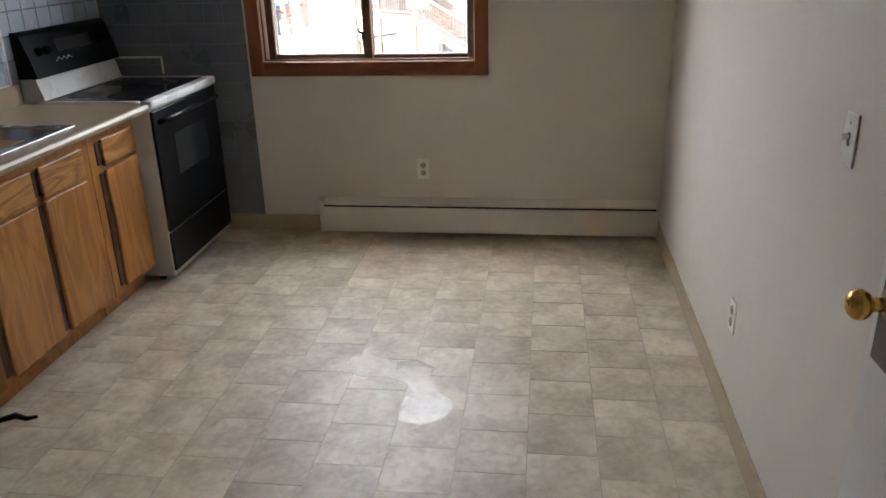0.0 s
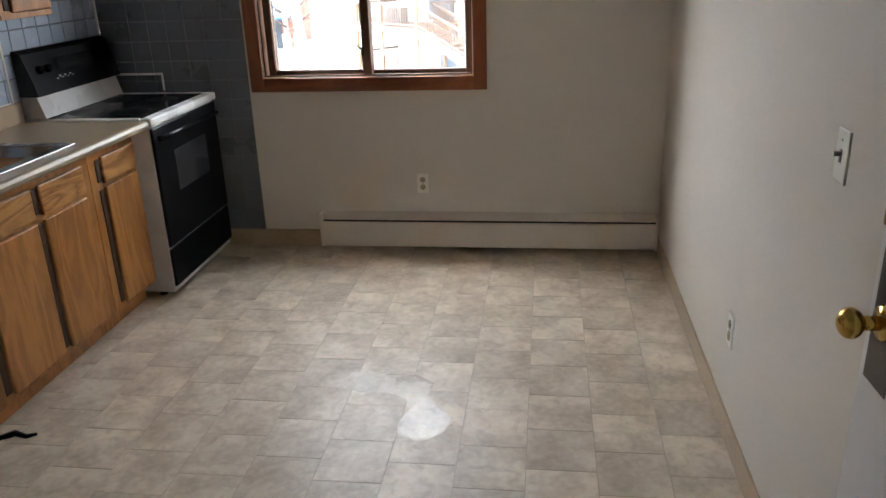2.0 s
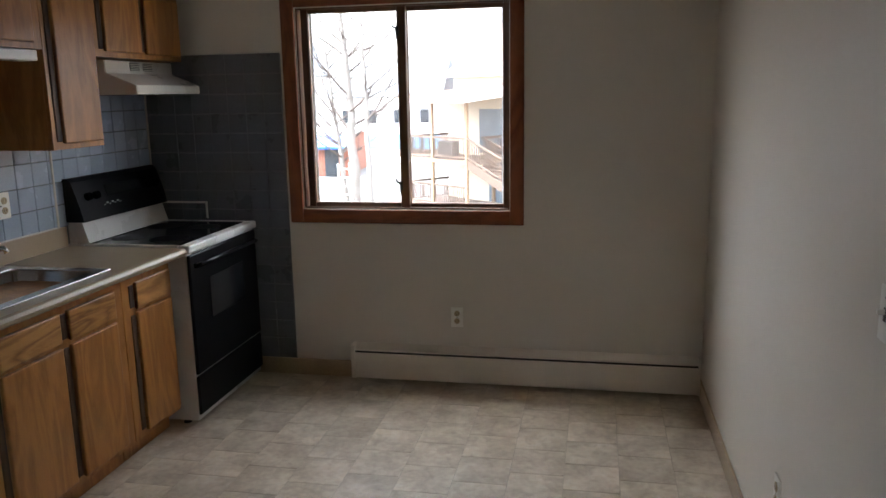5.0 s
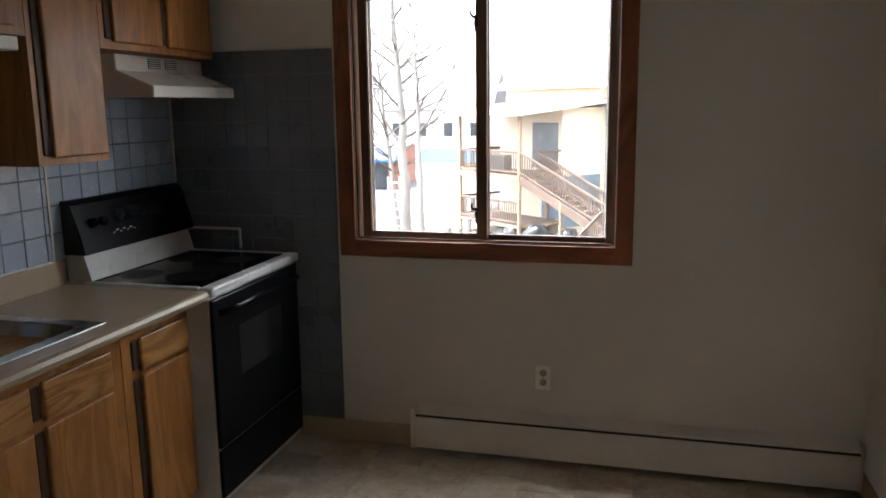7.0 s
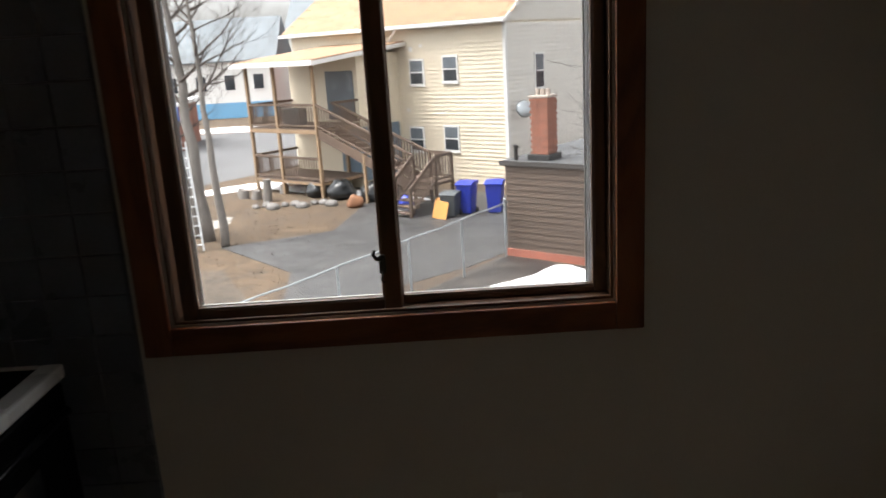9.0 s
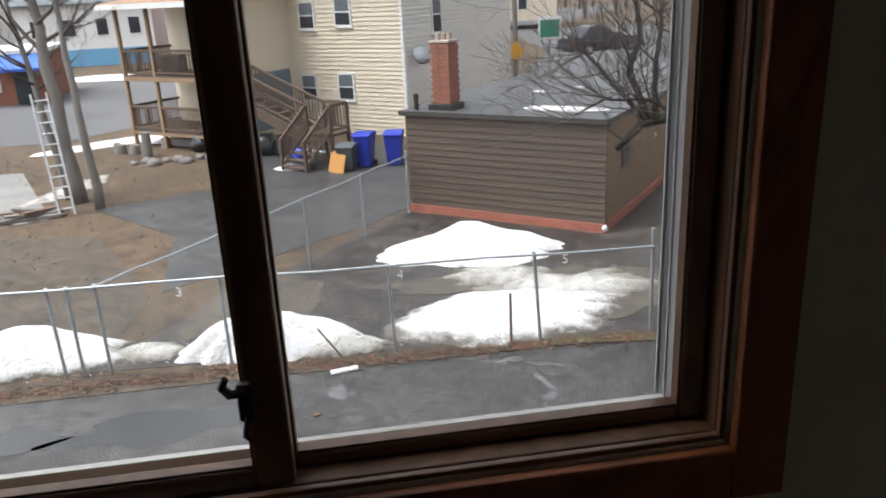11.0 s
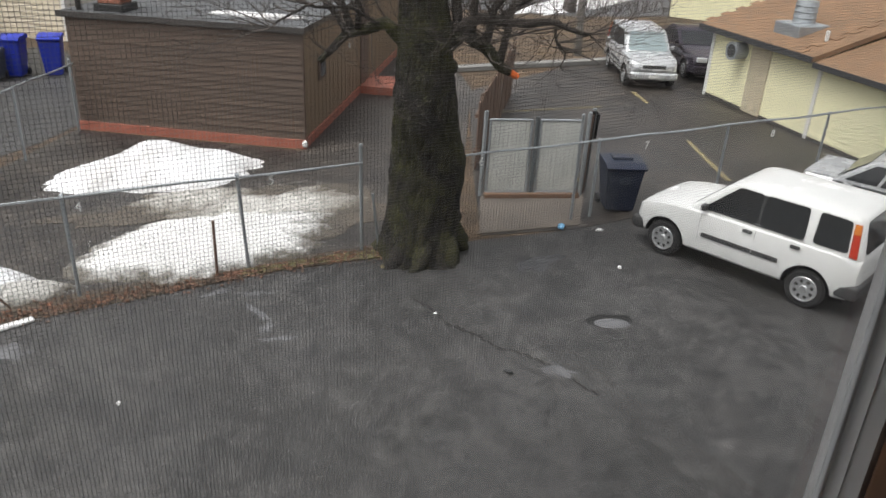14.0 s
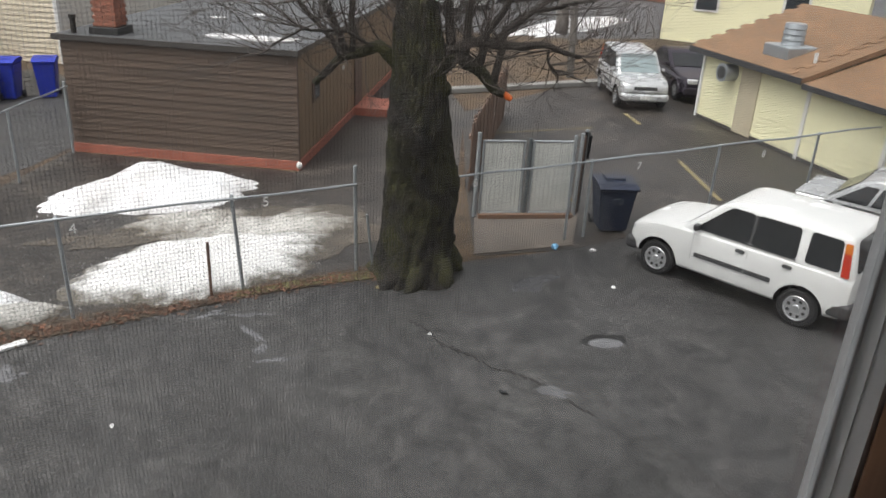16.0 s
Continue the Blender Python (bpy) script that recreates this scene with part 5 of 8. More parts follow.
def roof_snow(x0, x1, y0, y1, seed):
    bm = bmesh.new()
    pts = []
    for k in range(40):
        t = 2 * math.pi * k / 40
        r = 1 + 0.35 * noise.noise((math.cos(t) * 2 + seed, math.sin(t) * 2, seed))
        pts.append(((x0 + x1) / 2 + (x1 - x0) / 2 * r * math.copysign(abs(math.cos(t)) ** 0.6, math.cos(t)), (y0 + y1) / 2 + (y1 - y0) / 2 * r * math.copysign(abs(math.sin(t)) ** 0.6, math.sin(t))))
    prism(bm, pts, "z", SH + 0.115, SH + 0.15)
    solid("snow_patch", bm, SNOW, "thin white patch of snow remaining on the shed roof", "snow", m=shed.matrix_basis.copy())


roof_snow(2.9, 5.0, 0.75, 1.35, 3.0)
roof_snow(1.9, 2.3, 3.6, 3.9, 5.0)
roof_snow(2.7, 3.0, 4.6, 4.9, 6.0)
ch = thing("chimney", "square red brick chimney standing on the shed roof", "chimney", shed.matrix_basis @ pose(0.92, 0.55, SH + 0.12))
part("flashing", boxes((-0.34, 0.34, -0.34, 0.34, -0.01, 0.16), bevel=0.02), surf("tar_flashing", (0.02, 0.02, 0.02), 0.5), ch, "black tar flashing")
part("mortar_core", boxes((-0.245, 0.245, -0.245, 0.245, 0.1, 1.55)), MORTAR, ch)
BRK = bmesh.new()
box(BRK, -0.118, 0.118, -0.05, 0.05, -0.036, 0.036, 0.006, 1)
BM_ = finish("chimney_brick", BRK, BRICK)
for j in range(19):
    wide = 0.012 if j >= 16 else 0.0
    for s_, (cx, cy, yaw) in enumerate(((0, -1, 0), (1, 0, 90), (0, 1, 180), (-1, 0, 270))):
        for i in range(2):
            u = (-0.125 + 0.25 * i) + (0.06 if j % 2 else -0.06) * 0.5
            r_ = 0.215 + wide
            px, py = (u, cy * r_) if cx == 0 else (cx * r_, u)
            piece("brick", BM_, ch, pose(px, py, 0.20 + j * 0.077, 0, 0, yaw))
part("cap", boxes((-0.29, 0.29, -0.29, 0.29, 1.64, 1.70), bevel=0.01), MORTAR, ch)
for cx in (-0.16, 0.0, 0.16):
    bm = bmesh.new()
    rod(bm, (cx, 0, 1.68), (cx, 0, 1.86), 0.07, seg=10)
    part("flue", bm, MORTAR, ch)
bm = bmesh.new()
rod(bm, (0, 0, 0), (0, 0, 0.34), 0.06, seg=12)
rod(bm, (0, 0, 0.32), (0, 0, 0.40), 0.075, seg=12)
solid("roof_pipe", bm, DARK_METAL, "short dark vent pipe on the shed roof", "pipe", m=shed.matrix_basis @ pose(0.25, 0.18, SH + 0.12))

# ---- the cream house with its porch and stairs ----
hs = thing("house", "cream vinyl-sided house with a tan shingle roof", "house", pose(1.55, 29.6, G, 0, 0, -40))
HW, HD, HE = 12.6, 9.0, 6.55
part("core", boxes((-HW, -0.02, 0.02, HD, 0, HE)), CREAM, hs)
LAP = 0.17
n_lap = int(HE / LAP)
bm = bmesh.new()
prism(bm, [(0.02, 0), (-0.035, 0), (-0.004, LAP), (0.02, LAP)], "x", -HW, 0)
LM = finish("siding_lap", bm, CREAM)
for i in range(n_lap):
    piece("siding", LM, hs, pose(0, 0, i * LAP))
bm = bmesh.new()
prism(bm, [(-0.02, 0), (0.035, 0), (0.004, LAP), (-0.02, LAP)], "y", 0, HD)
LM2 = finish("siding_lap_side", bm, PALE)
for i in range(n_lap):
    piece("siding", LM2, hs, pose(0, 0, i * LAP))
bm = bmesh.new()
prism(bm, [(0.0, HE), (HD, HE), (HD / 2, HE + 3.1)], "x", -0.02, 0.02)
part("gable", bm, PALE, hs)
part("corner_trim", boxes((-0.10, 0.045, -0.045, 0.10, 0, HE), bevel=0.01), WHITE_TRIM, hs, "white corner trim")
bm = bmesh.new()
prism(bm, [(-0.45, HE - 0.02), (-0.45, HE + 0.1), (HD / 2, HE + 3.35), (HD + 0.45, HE + 0.1), (HD + 0.45, HE - 0.02), (HD / 2, HE + 3.15)], "x", -HW - 0.3, 0.35)
rf = part("roof", bm, SHINGLE, hs, "tan asphalt shingle roof")
slope = math.atan2(3.25, HD / 2 + 0.45)
SHM = bmesh.new()
box(SHM, -0.48, 0.48, 0, 0.36, 0, 0.02)
SHM = finish("shingle", SHM, SHINGLE)
rng = random.Random(11)
for j in range(16):
    for i in range(13):
        u = j * 0.345
        piece("shingle", SHM, rf, pose(-HW + 0.3 + i * 0.99 + (0.45 if j % 2 else 0), -0.46 + u * math.cos(slope), HE + 0.105 + u * math.sin(slope), math.degrees(slope), 0, 0))
bm = boxes((-HW - 0.3, 0.36, -0.58, -0.45, HE - 0.06, HE + 0.10), bevel=0.03)
part("gutter", bm, WHITE_TRIM, hs, "white gutter")
part("soffit", boxes((-HW - 0.3, 0.3, -0.45, 0.0, HE - 0.04, HE - 0.02)), WHITE_TRIM, hs)
bm = bmesh.new()
for sgn in (1, -1):
    prism(bm, [(HD / 2 - sgn * (HD / 2 + 0.45), HE - 0.02), (HD / 2 - sgn * (HD / 2 + 0.45), HE + 0.14), (HD / 2, HE + 3.39), (HD / 2, HE + 3.17)], "x", 0.35, 0.39)
part("rake_board", bm, WHITE_TRIM, hs, "white rake board")
bm = bmesh.new()
tube(bm, [(-5.3, -0.52, HE - 0.05), (-5.5, -0.45, HE - 0.25), (-6.1, -0.10, HE - 0.55), (-6.25, -0.07, HE - 0.75), (-6.25, -0.07, 0.3)], 0.05, 6)
part("downspout", bm, WHITE_TRIM, hs, "white downspout")


def sash_window(parent, x, z, w, h, y=-0.04, side=False):
    def put(b):
        return (-b[3] + 0.0, -b[2], b[0], b[1], b[4], b[5]) if side else b
    f = part("window", boxes(*[put(b) for b in ((x - w / 2, x + w / 2, y - 0.03, y + 0.03, z - h / 2, z + h / 2),)], bevel=0.01), WHITE_TRIM, parent, "white double-hung window")
    q = w / 2 - 0.08
    part("upper_pane", boxes(put((x - q, x + q, y - 0.036, y - 0.028, z + 0.03, z + h / 2 - 0.08))), PANE_PALE, f)
    part("lower_pane", boxes(put((x - q, x + q, y - 0.036, y - 0.028, z - h / 2 + 0.08, z - 0.03))), DARK_PANE, f)
    part("sill", boxes(put((x - w / 2 - 0.04, x + w / 2 + 0.04, y - 0.06, y, z - h / 2 - 0.05, z - h / 2)), bevel=0.006), WHITE_TRIM, f)


for x, z in ((-4.62, 4.68), (-2.78, 4.78), (-4.82, 1.80), (-2.88, 1.88), (-7.68, 4.88), (-10.6, 4.8)):
    sash_window(hs, x, z, 0.84, 1.12)
sash_window(hs, 2.4, 4.5, 0.75, 1.5, -0.04, True)
bm = bmesh.new()
bmesh.ops.create_cone(bm, cap_ends=True, segments=20, radius1=0.36, radius2=0.30, depth=0.06, matrix=Matrix.Translation((0.5, 0.5, 3.1)) @ Matrix.Rotation(radians(70), 4, "Y") @ Matrix.Rotation(radians(30), 4, "X"))
rod(bm, (0.04, 0.6, 3.0), (0.45, 0.5, 3.05), 0.025)
rod(bm, (0.5, 0.5, 2.8), (0.95, 0.35, 3.05), 0.015)
part("satellite_dish", bm, GALV, hs, "grey satellite dish", True)
for x, y in ((-2.9, 2.0), (-2.4, 3.9)):
    bm = bmesh.new()
    rod(bm, (x, y, HE + 0.1 + (y + 0.45) * 0.66 - 0.2), (x, y, HE + 0.1 + (y + 0.45) * 0.66 + 0.6), 0.11, seg=12)
    part("roof_vent", bm, WHITE_TRIM, hs, "white roof vent pipe")
bm = boxes((-5.0, -4.8, -0.06, -0.03, HE - 1.0, HE - 0.8), (-4.4, -4.25, -0.06, -0.03, HE - 0.85, HE - 0.7), (-5.3, -5.15, -0.06, -0.03, 3.0, 3.15))
part("vent_cap", bm, WHITE_TRIM, hs)

pw = thing("porch", "two-storey weathered wooden porch with railings and a tan roof", "porch", pose(1.55, 29.6, G, 0, 0, -40))
PX0, PX1, PY0, PY1, D2, D1 = -10.0, -5.7, -5.1, -2.6, 2.80, 0.65
part("back_wall", boxes((PX0, PX1 - 0.02, PY1, 0, 0, 5.6)), CREAM, pw, "cream wall behind the porch")
part("door", boxes((PX1 - 1.25, PX1 - 0.15, PY1 - 0.05, PY1, D1 + 0.02, D1 + 2.05), bevel=0.01), GREY_BLUE, pw, "grey-blue lower door")
part("door", boxes((PX1 - 1.9, PX1 - 0.25, PY1 - 0.05, PY1, D2 + 0.12, D2 + 2.15), bevel=0.01), PANE_PALE, pw, "pale sliding upper door")
part("lower_panel", boxes((PX1 - 0.02, PX1 + 0.02, PY1 - 0.1, -0.2, 0.3, 2.6)), GREY_BLUE, pw, "grey-blue side panel")
for z, t in ((D1, 0.14), (D2, 0.2)):
    part("deck_frame", boxes((PX0, PX1, PY0, PY1, z - t, z - 0.03), bevel=0.008), DECK_LIGHT, pw)
    for i in range(17):
        part("deck_board", boxes((PX0, PX1, PY0 + i * 0.147, PY0 + i * 0.147 + 0.138, z - 0.03, z)), DECK_WOOD, pw)
for x in (PX0 + 0.06, (PX0 + PX1) / 2 - 0.3, PX1 - 0.06):
    part("post", boxes((x - 0.065, x + 0.065, PY0 + 0.02, PY0 + 0.15, 0, 5.35), bevel=0.008), DECK_LIGHT, pw)
part("post", boxes((PX1 - 0.9, PX1 - 0.77, PY1 - 0.2, PY1 - 0.07, 0, 2.7), bevel=0.008), DECK_LIGHT, pw)


def railing(parent, a, b, h=0.95, step=0.15, wood=None):
    """Two rails and square balusters from a to b (feet of the railing)."""
    a, b = Vector(a), Vector(b)
    wood = wood or DECK_WOOD
    L = (b - a).length
    yaw = math.atan2(b.y - a.y, b.x - a.x)
    pitch = math.atan2(b.z - a.z, math.hypot(b.x - a.x, b.y - a.y))
    for z, q in ((h, 0.05), (0.12, 0.035)):
        bm = bmesh.new()
        box(bm, 0, L, -0.035, 0.035, -q, q, 0.006, 1)
        bmesh.ops.transform(bm, verts=bm.verts, matrix=Matrix.Translation(a + Vector((0, 0, z))) @ Matrix.Rotation(yaw, 4, "Z") @ Matrix.Rotation(-pitch, 4, "Y"))
        r = part("rail", bm, wood, parent)
    bm = bmesh.new()
    box(bm, -0.018, 0.018, -0.018, 0.018, 0.10, h)
    me = finish("baluster", bm, wood)
    for i in range(1, int(L / step)):
        p = a.lerp(b, i * step / L)
        piece("baluster", me, parent, Matrix.Translation(p))


for z in (D1, D2):
    railing(pw, (PX0 + 0.1, PY0 + 0.08, z), (PX1 - 0.1, PY0 + 0.08, z))
    railing(pw, (PX0 + 0.08, PY0 + 0.1, z), (PX0 + 0.08, PY1, z))
railing(pw, (PX1 - 0.08, PY0 + 0.95, D2), (PX1 - 0.08, PY1, D2))
bm = bmesh.new()
prism(bm, [(PY0 - 0.4, 5.35), (PY0 - 0.4, 5.52), (0.1, 6.05), (0.1, 5.9)], "x", PX0 - 0.4, PX1 + 0.5)
part("roof", bm, SHINGLE, pw, "tan shingle porch roof")
bm = bmesh.new()
prism(bm, [(PY0 - 0.44, 5.3), (PY0 - 0.44, 5.5), (PY0 - 0.40, 5.5), (PY0 - 0.40, 5.3)], "x", PX0 - 0.42, PX1 + 0.52)
prism(bm, [(PY0 - 0.42, 5.3), (PY0 - 0.42, 5.46), (0.1, 6.0), (0.1, 5.84)], "x", PX1 + 0.5, PX1 + 0.54)
part("fascia", bm, WHITE_TRIM, pw, "white fascia")
part("chair", boxes((PX1 - 2.6, PX1 - 1.6, PY0 + 0.5, PY0 + 1.0, D2, D2 + 0.75), bevel=0.05), GREY_BIN, pw, "dark seat on the upper deck")
stw = thing("outdoor_stairs", "weathered wooden stairs with railings down from the porch", "stairs", pose(1.55, 29.6, G, 0, 0, -40))
SA, SB = Vector((PX1, -4.55, D2)), Vector((-0.9, -4.45, 1.0))
ns = 11
for i in range(ns):
    p = SA.lerp(SB, (i + 0.5) / ns)
    part("tread", boxes((p.x - 0.16, p.x + 0.16, p.y - 0.45, p.y + 0.45, p.z - 0.05, p.z), bevel=0.006), DECK_WOOD, stw)
for dy in (-0.47, 0.47):
    bm = bmesh.new()
    prism(bm, [(SA.x, SA.z - 0.38), (SA.x, SA.z + 0.02), (SB.x, SB.z + 0.02), (SB.x, SB.z - 0.38)], "y", SA.y + dy - 0.025, SA.y + dy + 0.025)
    part("stringer", bm, DECK_WOOD, stw)
    railing(stw, SA + Vector((0, dy, 0)), SB + Vector((0, dy, 0)))
part("landing", boxes((SB.x, SB.x + 1.15, -5.0, -3.95, 0.9, 1.0), bevel=0.01), DECK_WOOD, stw)
for x in (SB.x + 0.06, SB.x + 1.09):
    for y in (-4.94, -4.01):
        part("post", boxes((x - 0.05, x + 0.05, y - 0.05, y + 0.05, 0, 1.95), bevel=0.006), DECK_WOOD, stw)
part("post", boxes((-3.3, -3.2, -5.07, -4.97, 0, 1.9), bevel=0.006), DECK_LIGHT, stw)
railing(stw, (SB.x + 1.1, -4.95, 1.0), (SB.x + 1.1, -4.0, 1.0))
railing(stw, (SB.x + 0.05, -4.0, 1.0), (SB.x + 1.1, -4.0, 1.0))
for i in range(5):
    y, z = -5.0 - 0.14 - i * 0.28, 0.83 - i * 0.17
    part("tread", boxes((SB.x + 0.06, SB.x + 1.09, y - 0.16, y + 0.16, z - 0.05, z), bevel=0.006), DECK_WOOD, stw)
for x in (SB.x + 0.06, SB.x + 1.09):
    railing(stw, (x, -5.0, 0.95), (x, -6.35, 0.05))
    part("post", boxes((x - 0.05, x + 0.05, -6.4, -6.3, 0, 1.05), bevel=0.006), DECK_WOOD, stw)


# ---- bins and clutter by the stairs ----
def wheelie_bin(m, material, label, h=1.05, group=""):
    t = thing("wheelie_bin", label, "bin", m, group)
    bm = bmesh.new()
    lo = [bm.verts.new(p) for p in ((-0.22, -0.25, 0.03), (0.22, -0.25, 0.03), (0.22, 0.22, 0.03), (-0.22, 0.22, 0.03))]
    hi = [bm.verts.new(p) for p in ((-0.29, -0.33, h - 0.1), (0.29, -0.33, h - 0.1), (0.29, 0.33, h - 0.1), (-0.29, 0.33, h - 0.1))]
    for i in range(4):
        bm.faces.new((lo[i], lo[(i + 1) % 4], hi[(i + 1) % 4], hi[i]))
    bm.faces.new(lo)
    bm.faces.new(hi)
    bmesh.ops.bevel(bm, geom=bm.edges[:], offset=0.03, segments=2, affect="EDGES")
    part("body", bm, material, t)
    bm = bmesh.new()
    prism(bm, [(-0.36, h - 0.10), (-0.37, h - 0.06), (-0.2, h), (0.25, h + 0.02), (0.36, h - 0.02), (0.36, h - 0.10)], "x", -0.31, 0.31)
    part("lid", bm, material, t)
    bm = bmesh.new()
    rod(bm, (-0.28, 0.38, h - 0.09), (0.28, 0.38, h - 0.09), 0.018)
    part("handle", bm, material, t)
    for s_ in (-0.25, 0.25):
        bm = bmesh.new()
        rod(bm, (s_ - 0.03, 0.24, 0.1), (s_ + 0.03, 0.24, 0.1), 0.1, seg=16)
        part("wheel", bm, RUBBER, t)
    return t


wheelie_bin(pose(-0.42, 24.9, G, 0, 0, -25), BLUE_BIN, "bright blue plastic recycling bin beside the stairs", 1.12, "blue recycling bins")
wheelie_bin(pose(0.55, 24.75, G, 0, 0, -15), BLUE_BIN, "bright blue plastic recycling bin beside the shed", 1.12, "blue recycling bins")
wheelie_bin(pose(-1.0, 24.6, G, 0, 0, -25), GREY_BIN, "grey plastic rubbish bin by the stair foot", 0.85)
nv = wheelie_bin(pose(8.74, 10.12, G, 0, 0, -28) @ Matrix.Diagonal((1.22, 1.12, 0.90, 1)), NAVY_BIN, "navy blue plastic rubbish cart behind the fence", 1.08)
bm = boxes((-0.16, 0.16, -0.05, 0.2, 1.07, 1.14), bevel=0.02)
part("lid_hump", bm, NAVY_BIN, nv)
bm = bmesh.new()
bmesh.ops.create_cone(bm, cap_ends=True, segments=20, radius1=0.085, radius2=0.085, depth=0.006, matrix=Matrix.Translation((0, -0.325, 0.74)) @ Matrix.Rotation(radians(96), 4, "X"))
em = part("emblem", bm, PANE_PALE, nv, "pale round emblem")
bm = bmesh.new()
bmesh.ops.create_cone(bm, cap_ends=True, segments=20, radius1=0.055, radius2=0.055, depth=0.006, matrix=Matrix.Translation((0, -0.329, 0.74)) @ Matrix.Rotation(radians(96), 4, "X"))
part("emblem_middle", bm, NAVY_BIN, em)
bm = boxes((-0.27, 0.27, -0.02, 0.02, 0, 0.62), (-0.2, -0.1, -0.022, 0.022, 0.62, 0.70), bevel=0.01)
solid("orange_board", bm, ORANGE, "orange board leaning beside the stair foot", "board", m=pose(-1.45, 24.2, G, -12, 8, -30))
for i, (x, y, r, mt, lb) in enumerate(((-3.9, 28.3, 0.5, BLACK_BAG, "heap of black rubbish bags under the stairs"), (-3.2, 28.0, 0.42, BLACK_BAG, "black rubbish bag under the stairs"), (-2.6, 26.6, 0.3, BLUE_BIN, "blue plastic tub under the stairs"), (-4.6, 27.3, 0.3, LEAF, "brown bundle beside the porch"), (-5.3, 29.2, 0.5, BLACK_BAG, "dark covered clutter under the porch"), (-6.4, 30.0, 0.45, BLACK_BAG, "dark covered clutter under the porch"))):
    bm = bmesh.new()
    bmesh.ops.create_icosphere(bm, subdivisions=3, radius=r, matrix=Matrix.Diagonal((1.1, 1, 0.95, 1)))
    for v in bm.verts:
        v.co *= 1 + 0.28 * noise.noise(v.co * 3.5 + Vector((i * 3, 0, 0)))
        v.co.z = max(v.co.z, -0.6 * r)
    solid("rubbish_bag" if mt is BLACK_BAG else "plastic_tub" if mt is BLUE_BIN else "bundle", bm, mt, lb, "rubbish", m=pose(x, y, G + 0.6 * r), smooth=True)

# ---- trees ----
def limb(bm, pts, r0, r1, seg=8, wob=0.02, seed=0.0):
    """A crooked tapering limb through a few points."""
    out, rad = [], []
    n = len(pts)
    for i in range(n - 1):
        a, b = Vector(pts[i]), Vector(pts[i + 1])
        for k in range(4):
            f = (i + k / 4) / (n - 1)
            p = a.lerp(b, k / 4)
            w = wob if 0 < f < 1 else 0
            out.append(p + Vector((noise.noise(p * 2.3 + Vector((seed, 0, 0))), noise.noise(p * 2.3 + Vector((0, seed, 5))), noise.noise(p * 2.3 + Vector((9, 0, seed))))) * w * 2)
            rad.append(r0 + (r1 - r0) * f)
    out.append(Vector(pts[-1]))
    rad.append(r1)
    tube(bm, out, rad, seg)


def twigs(bm, rng, p, d, length, r, depth, up=0.25, spread=0.6):
    """Bare twigs that fork and bend upwards."""
    pts, rad, q, e = [Vector(p)], [r], Vector(p), Vector(d).normalized()
    n = 4
    for k in range(n):
        e = (e + Vector((rng.gauss(0, 0.16), rng.gauss(0, 0.16), rng.gauss(0, 0.10) + up * 0.3))).normalized()
        q = q + e * length / n
        pts.append(q.copy())
        rad.append(max(r * (1 - 0.75 * (k + 1) / n), 0.0022))
        if depth and k:
            for _ in range(rng.choice((1, 1, 2))):
                s_ = (e + Vector((rng.gauss(0, spread), rng.gauss(0, spread), rng.gauss(0.12, spread * 0.7)))).normalized()
                twigs(bm, rng, q, s_, length * rng.uniform(0.45, 0.7), max(rad[-1] * 0.65, 0.0022), depth - 1, up, spread)
    tube(bm, pts, rad, 4 if r < 0.02 else 6)


tr = thing("tree", "old pollarded tree, mossy dark trunk and bare limbs", "tree", pose(4.38, 9.98, G))
bm = bmesh.new()
prof = [(-0.06, 0.8, -0.1, 0.05), (0.08, 0.7, -0.06, 0.04), (0.3, 0.62, -0.04, 0.02), (0.7, 0.585, -0.03, 0.0), (1.2, 0.59, -0.039, -0.032), (1.7, 0.57, -0.086, -0.134), (2.05, 0.52, -0.168, -0.231), (2.5, 0.48, -0.271, -0.364), (3.0, 0.42, -0.34, -0.44), (3.4, 0.385, -0.37, -0.46), (3.75, 0.385, -0.4, -0.46), (4.05, 0.34, -0.43, -0.46), (4.35, 0.27, -0.45, -0.46), (4.55, 0.13, -0.41, -0.46)]
NK = 96
fine_prof = []
for (za, ra, xa, ya), (zb, rb, xb, yb) in zip(prof, prof[1:]):
    steps = max(1, round((zb - za) / 0.07))
    for k in range(steps):
        f = k / steps
        fine_prof.append((za + (zb - za) * f, ra + (rb - ra) * f, xa + (xb - xa) * f, ya + (yb - ya) * f))
fine_prof.append(prof[-1])
rings = []
for z, r, ox, oy in fine_prof:
    row = []
    for k in range(NK):
        t = 2 * math.pi * k / NK
        c_, s_ = math.cos(t), math.sin(t)
        root = 1 + 0.10 * max(0.0, 0.5 - z) * math.cos(t * 5 + 0.6) * 2
        plate = noise.noise((c_ * 7 + 3, s_ * 7, z * 5.0)) + 0.6 * noise.noise((c_ * 15, s_ * 15 + 5, z * 11))
        q = r * root * (1 + 0.035 * plate + 0.11 * noise.noise((c_ * 1.6, s_ * 1.6, z * 0.9)) + 0.06 * noise.noise((c_ * 6, s_ * 6, z * 1.5)) + 0.035 * noise.noise((c_ * 14, s_ * 14, z * 4)))
        crack = abs(noise.noise((c_ * 5.5, s_ * 5.5, z * 2.6))) + 0.6 * abs(noise.noise((c_ * 12, s_ * 12, z * 7 + 7)))
        q -= 0.055 * max(0.0, 0.32 - crack) / 0.32 * min(1, r / 0.3)
        row.append(bm.verts.new((ox + c_ * q, oy + s_ * q, z + 0.05 * noise.noise((c_ * 3, s_ * 3, z)))))
    rings.append(row)
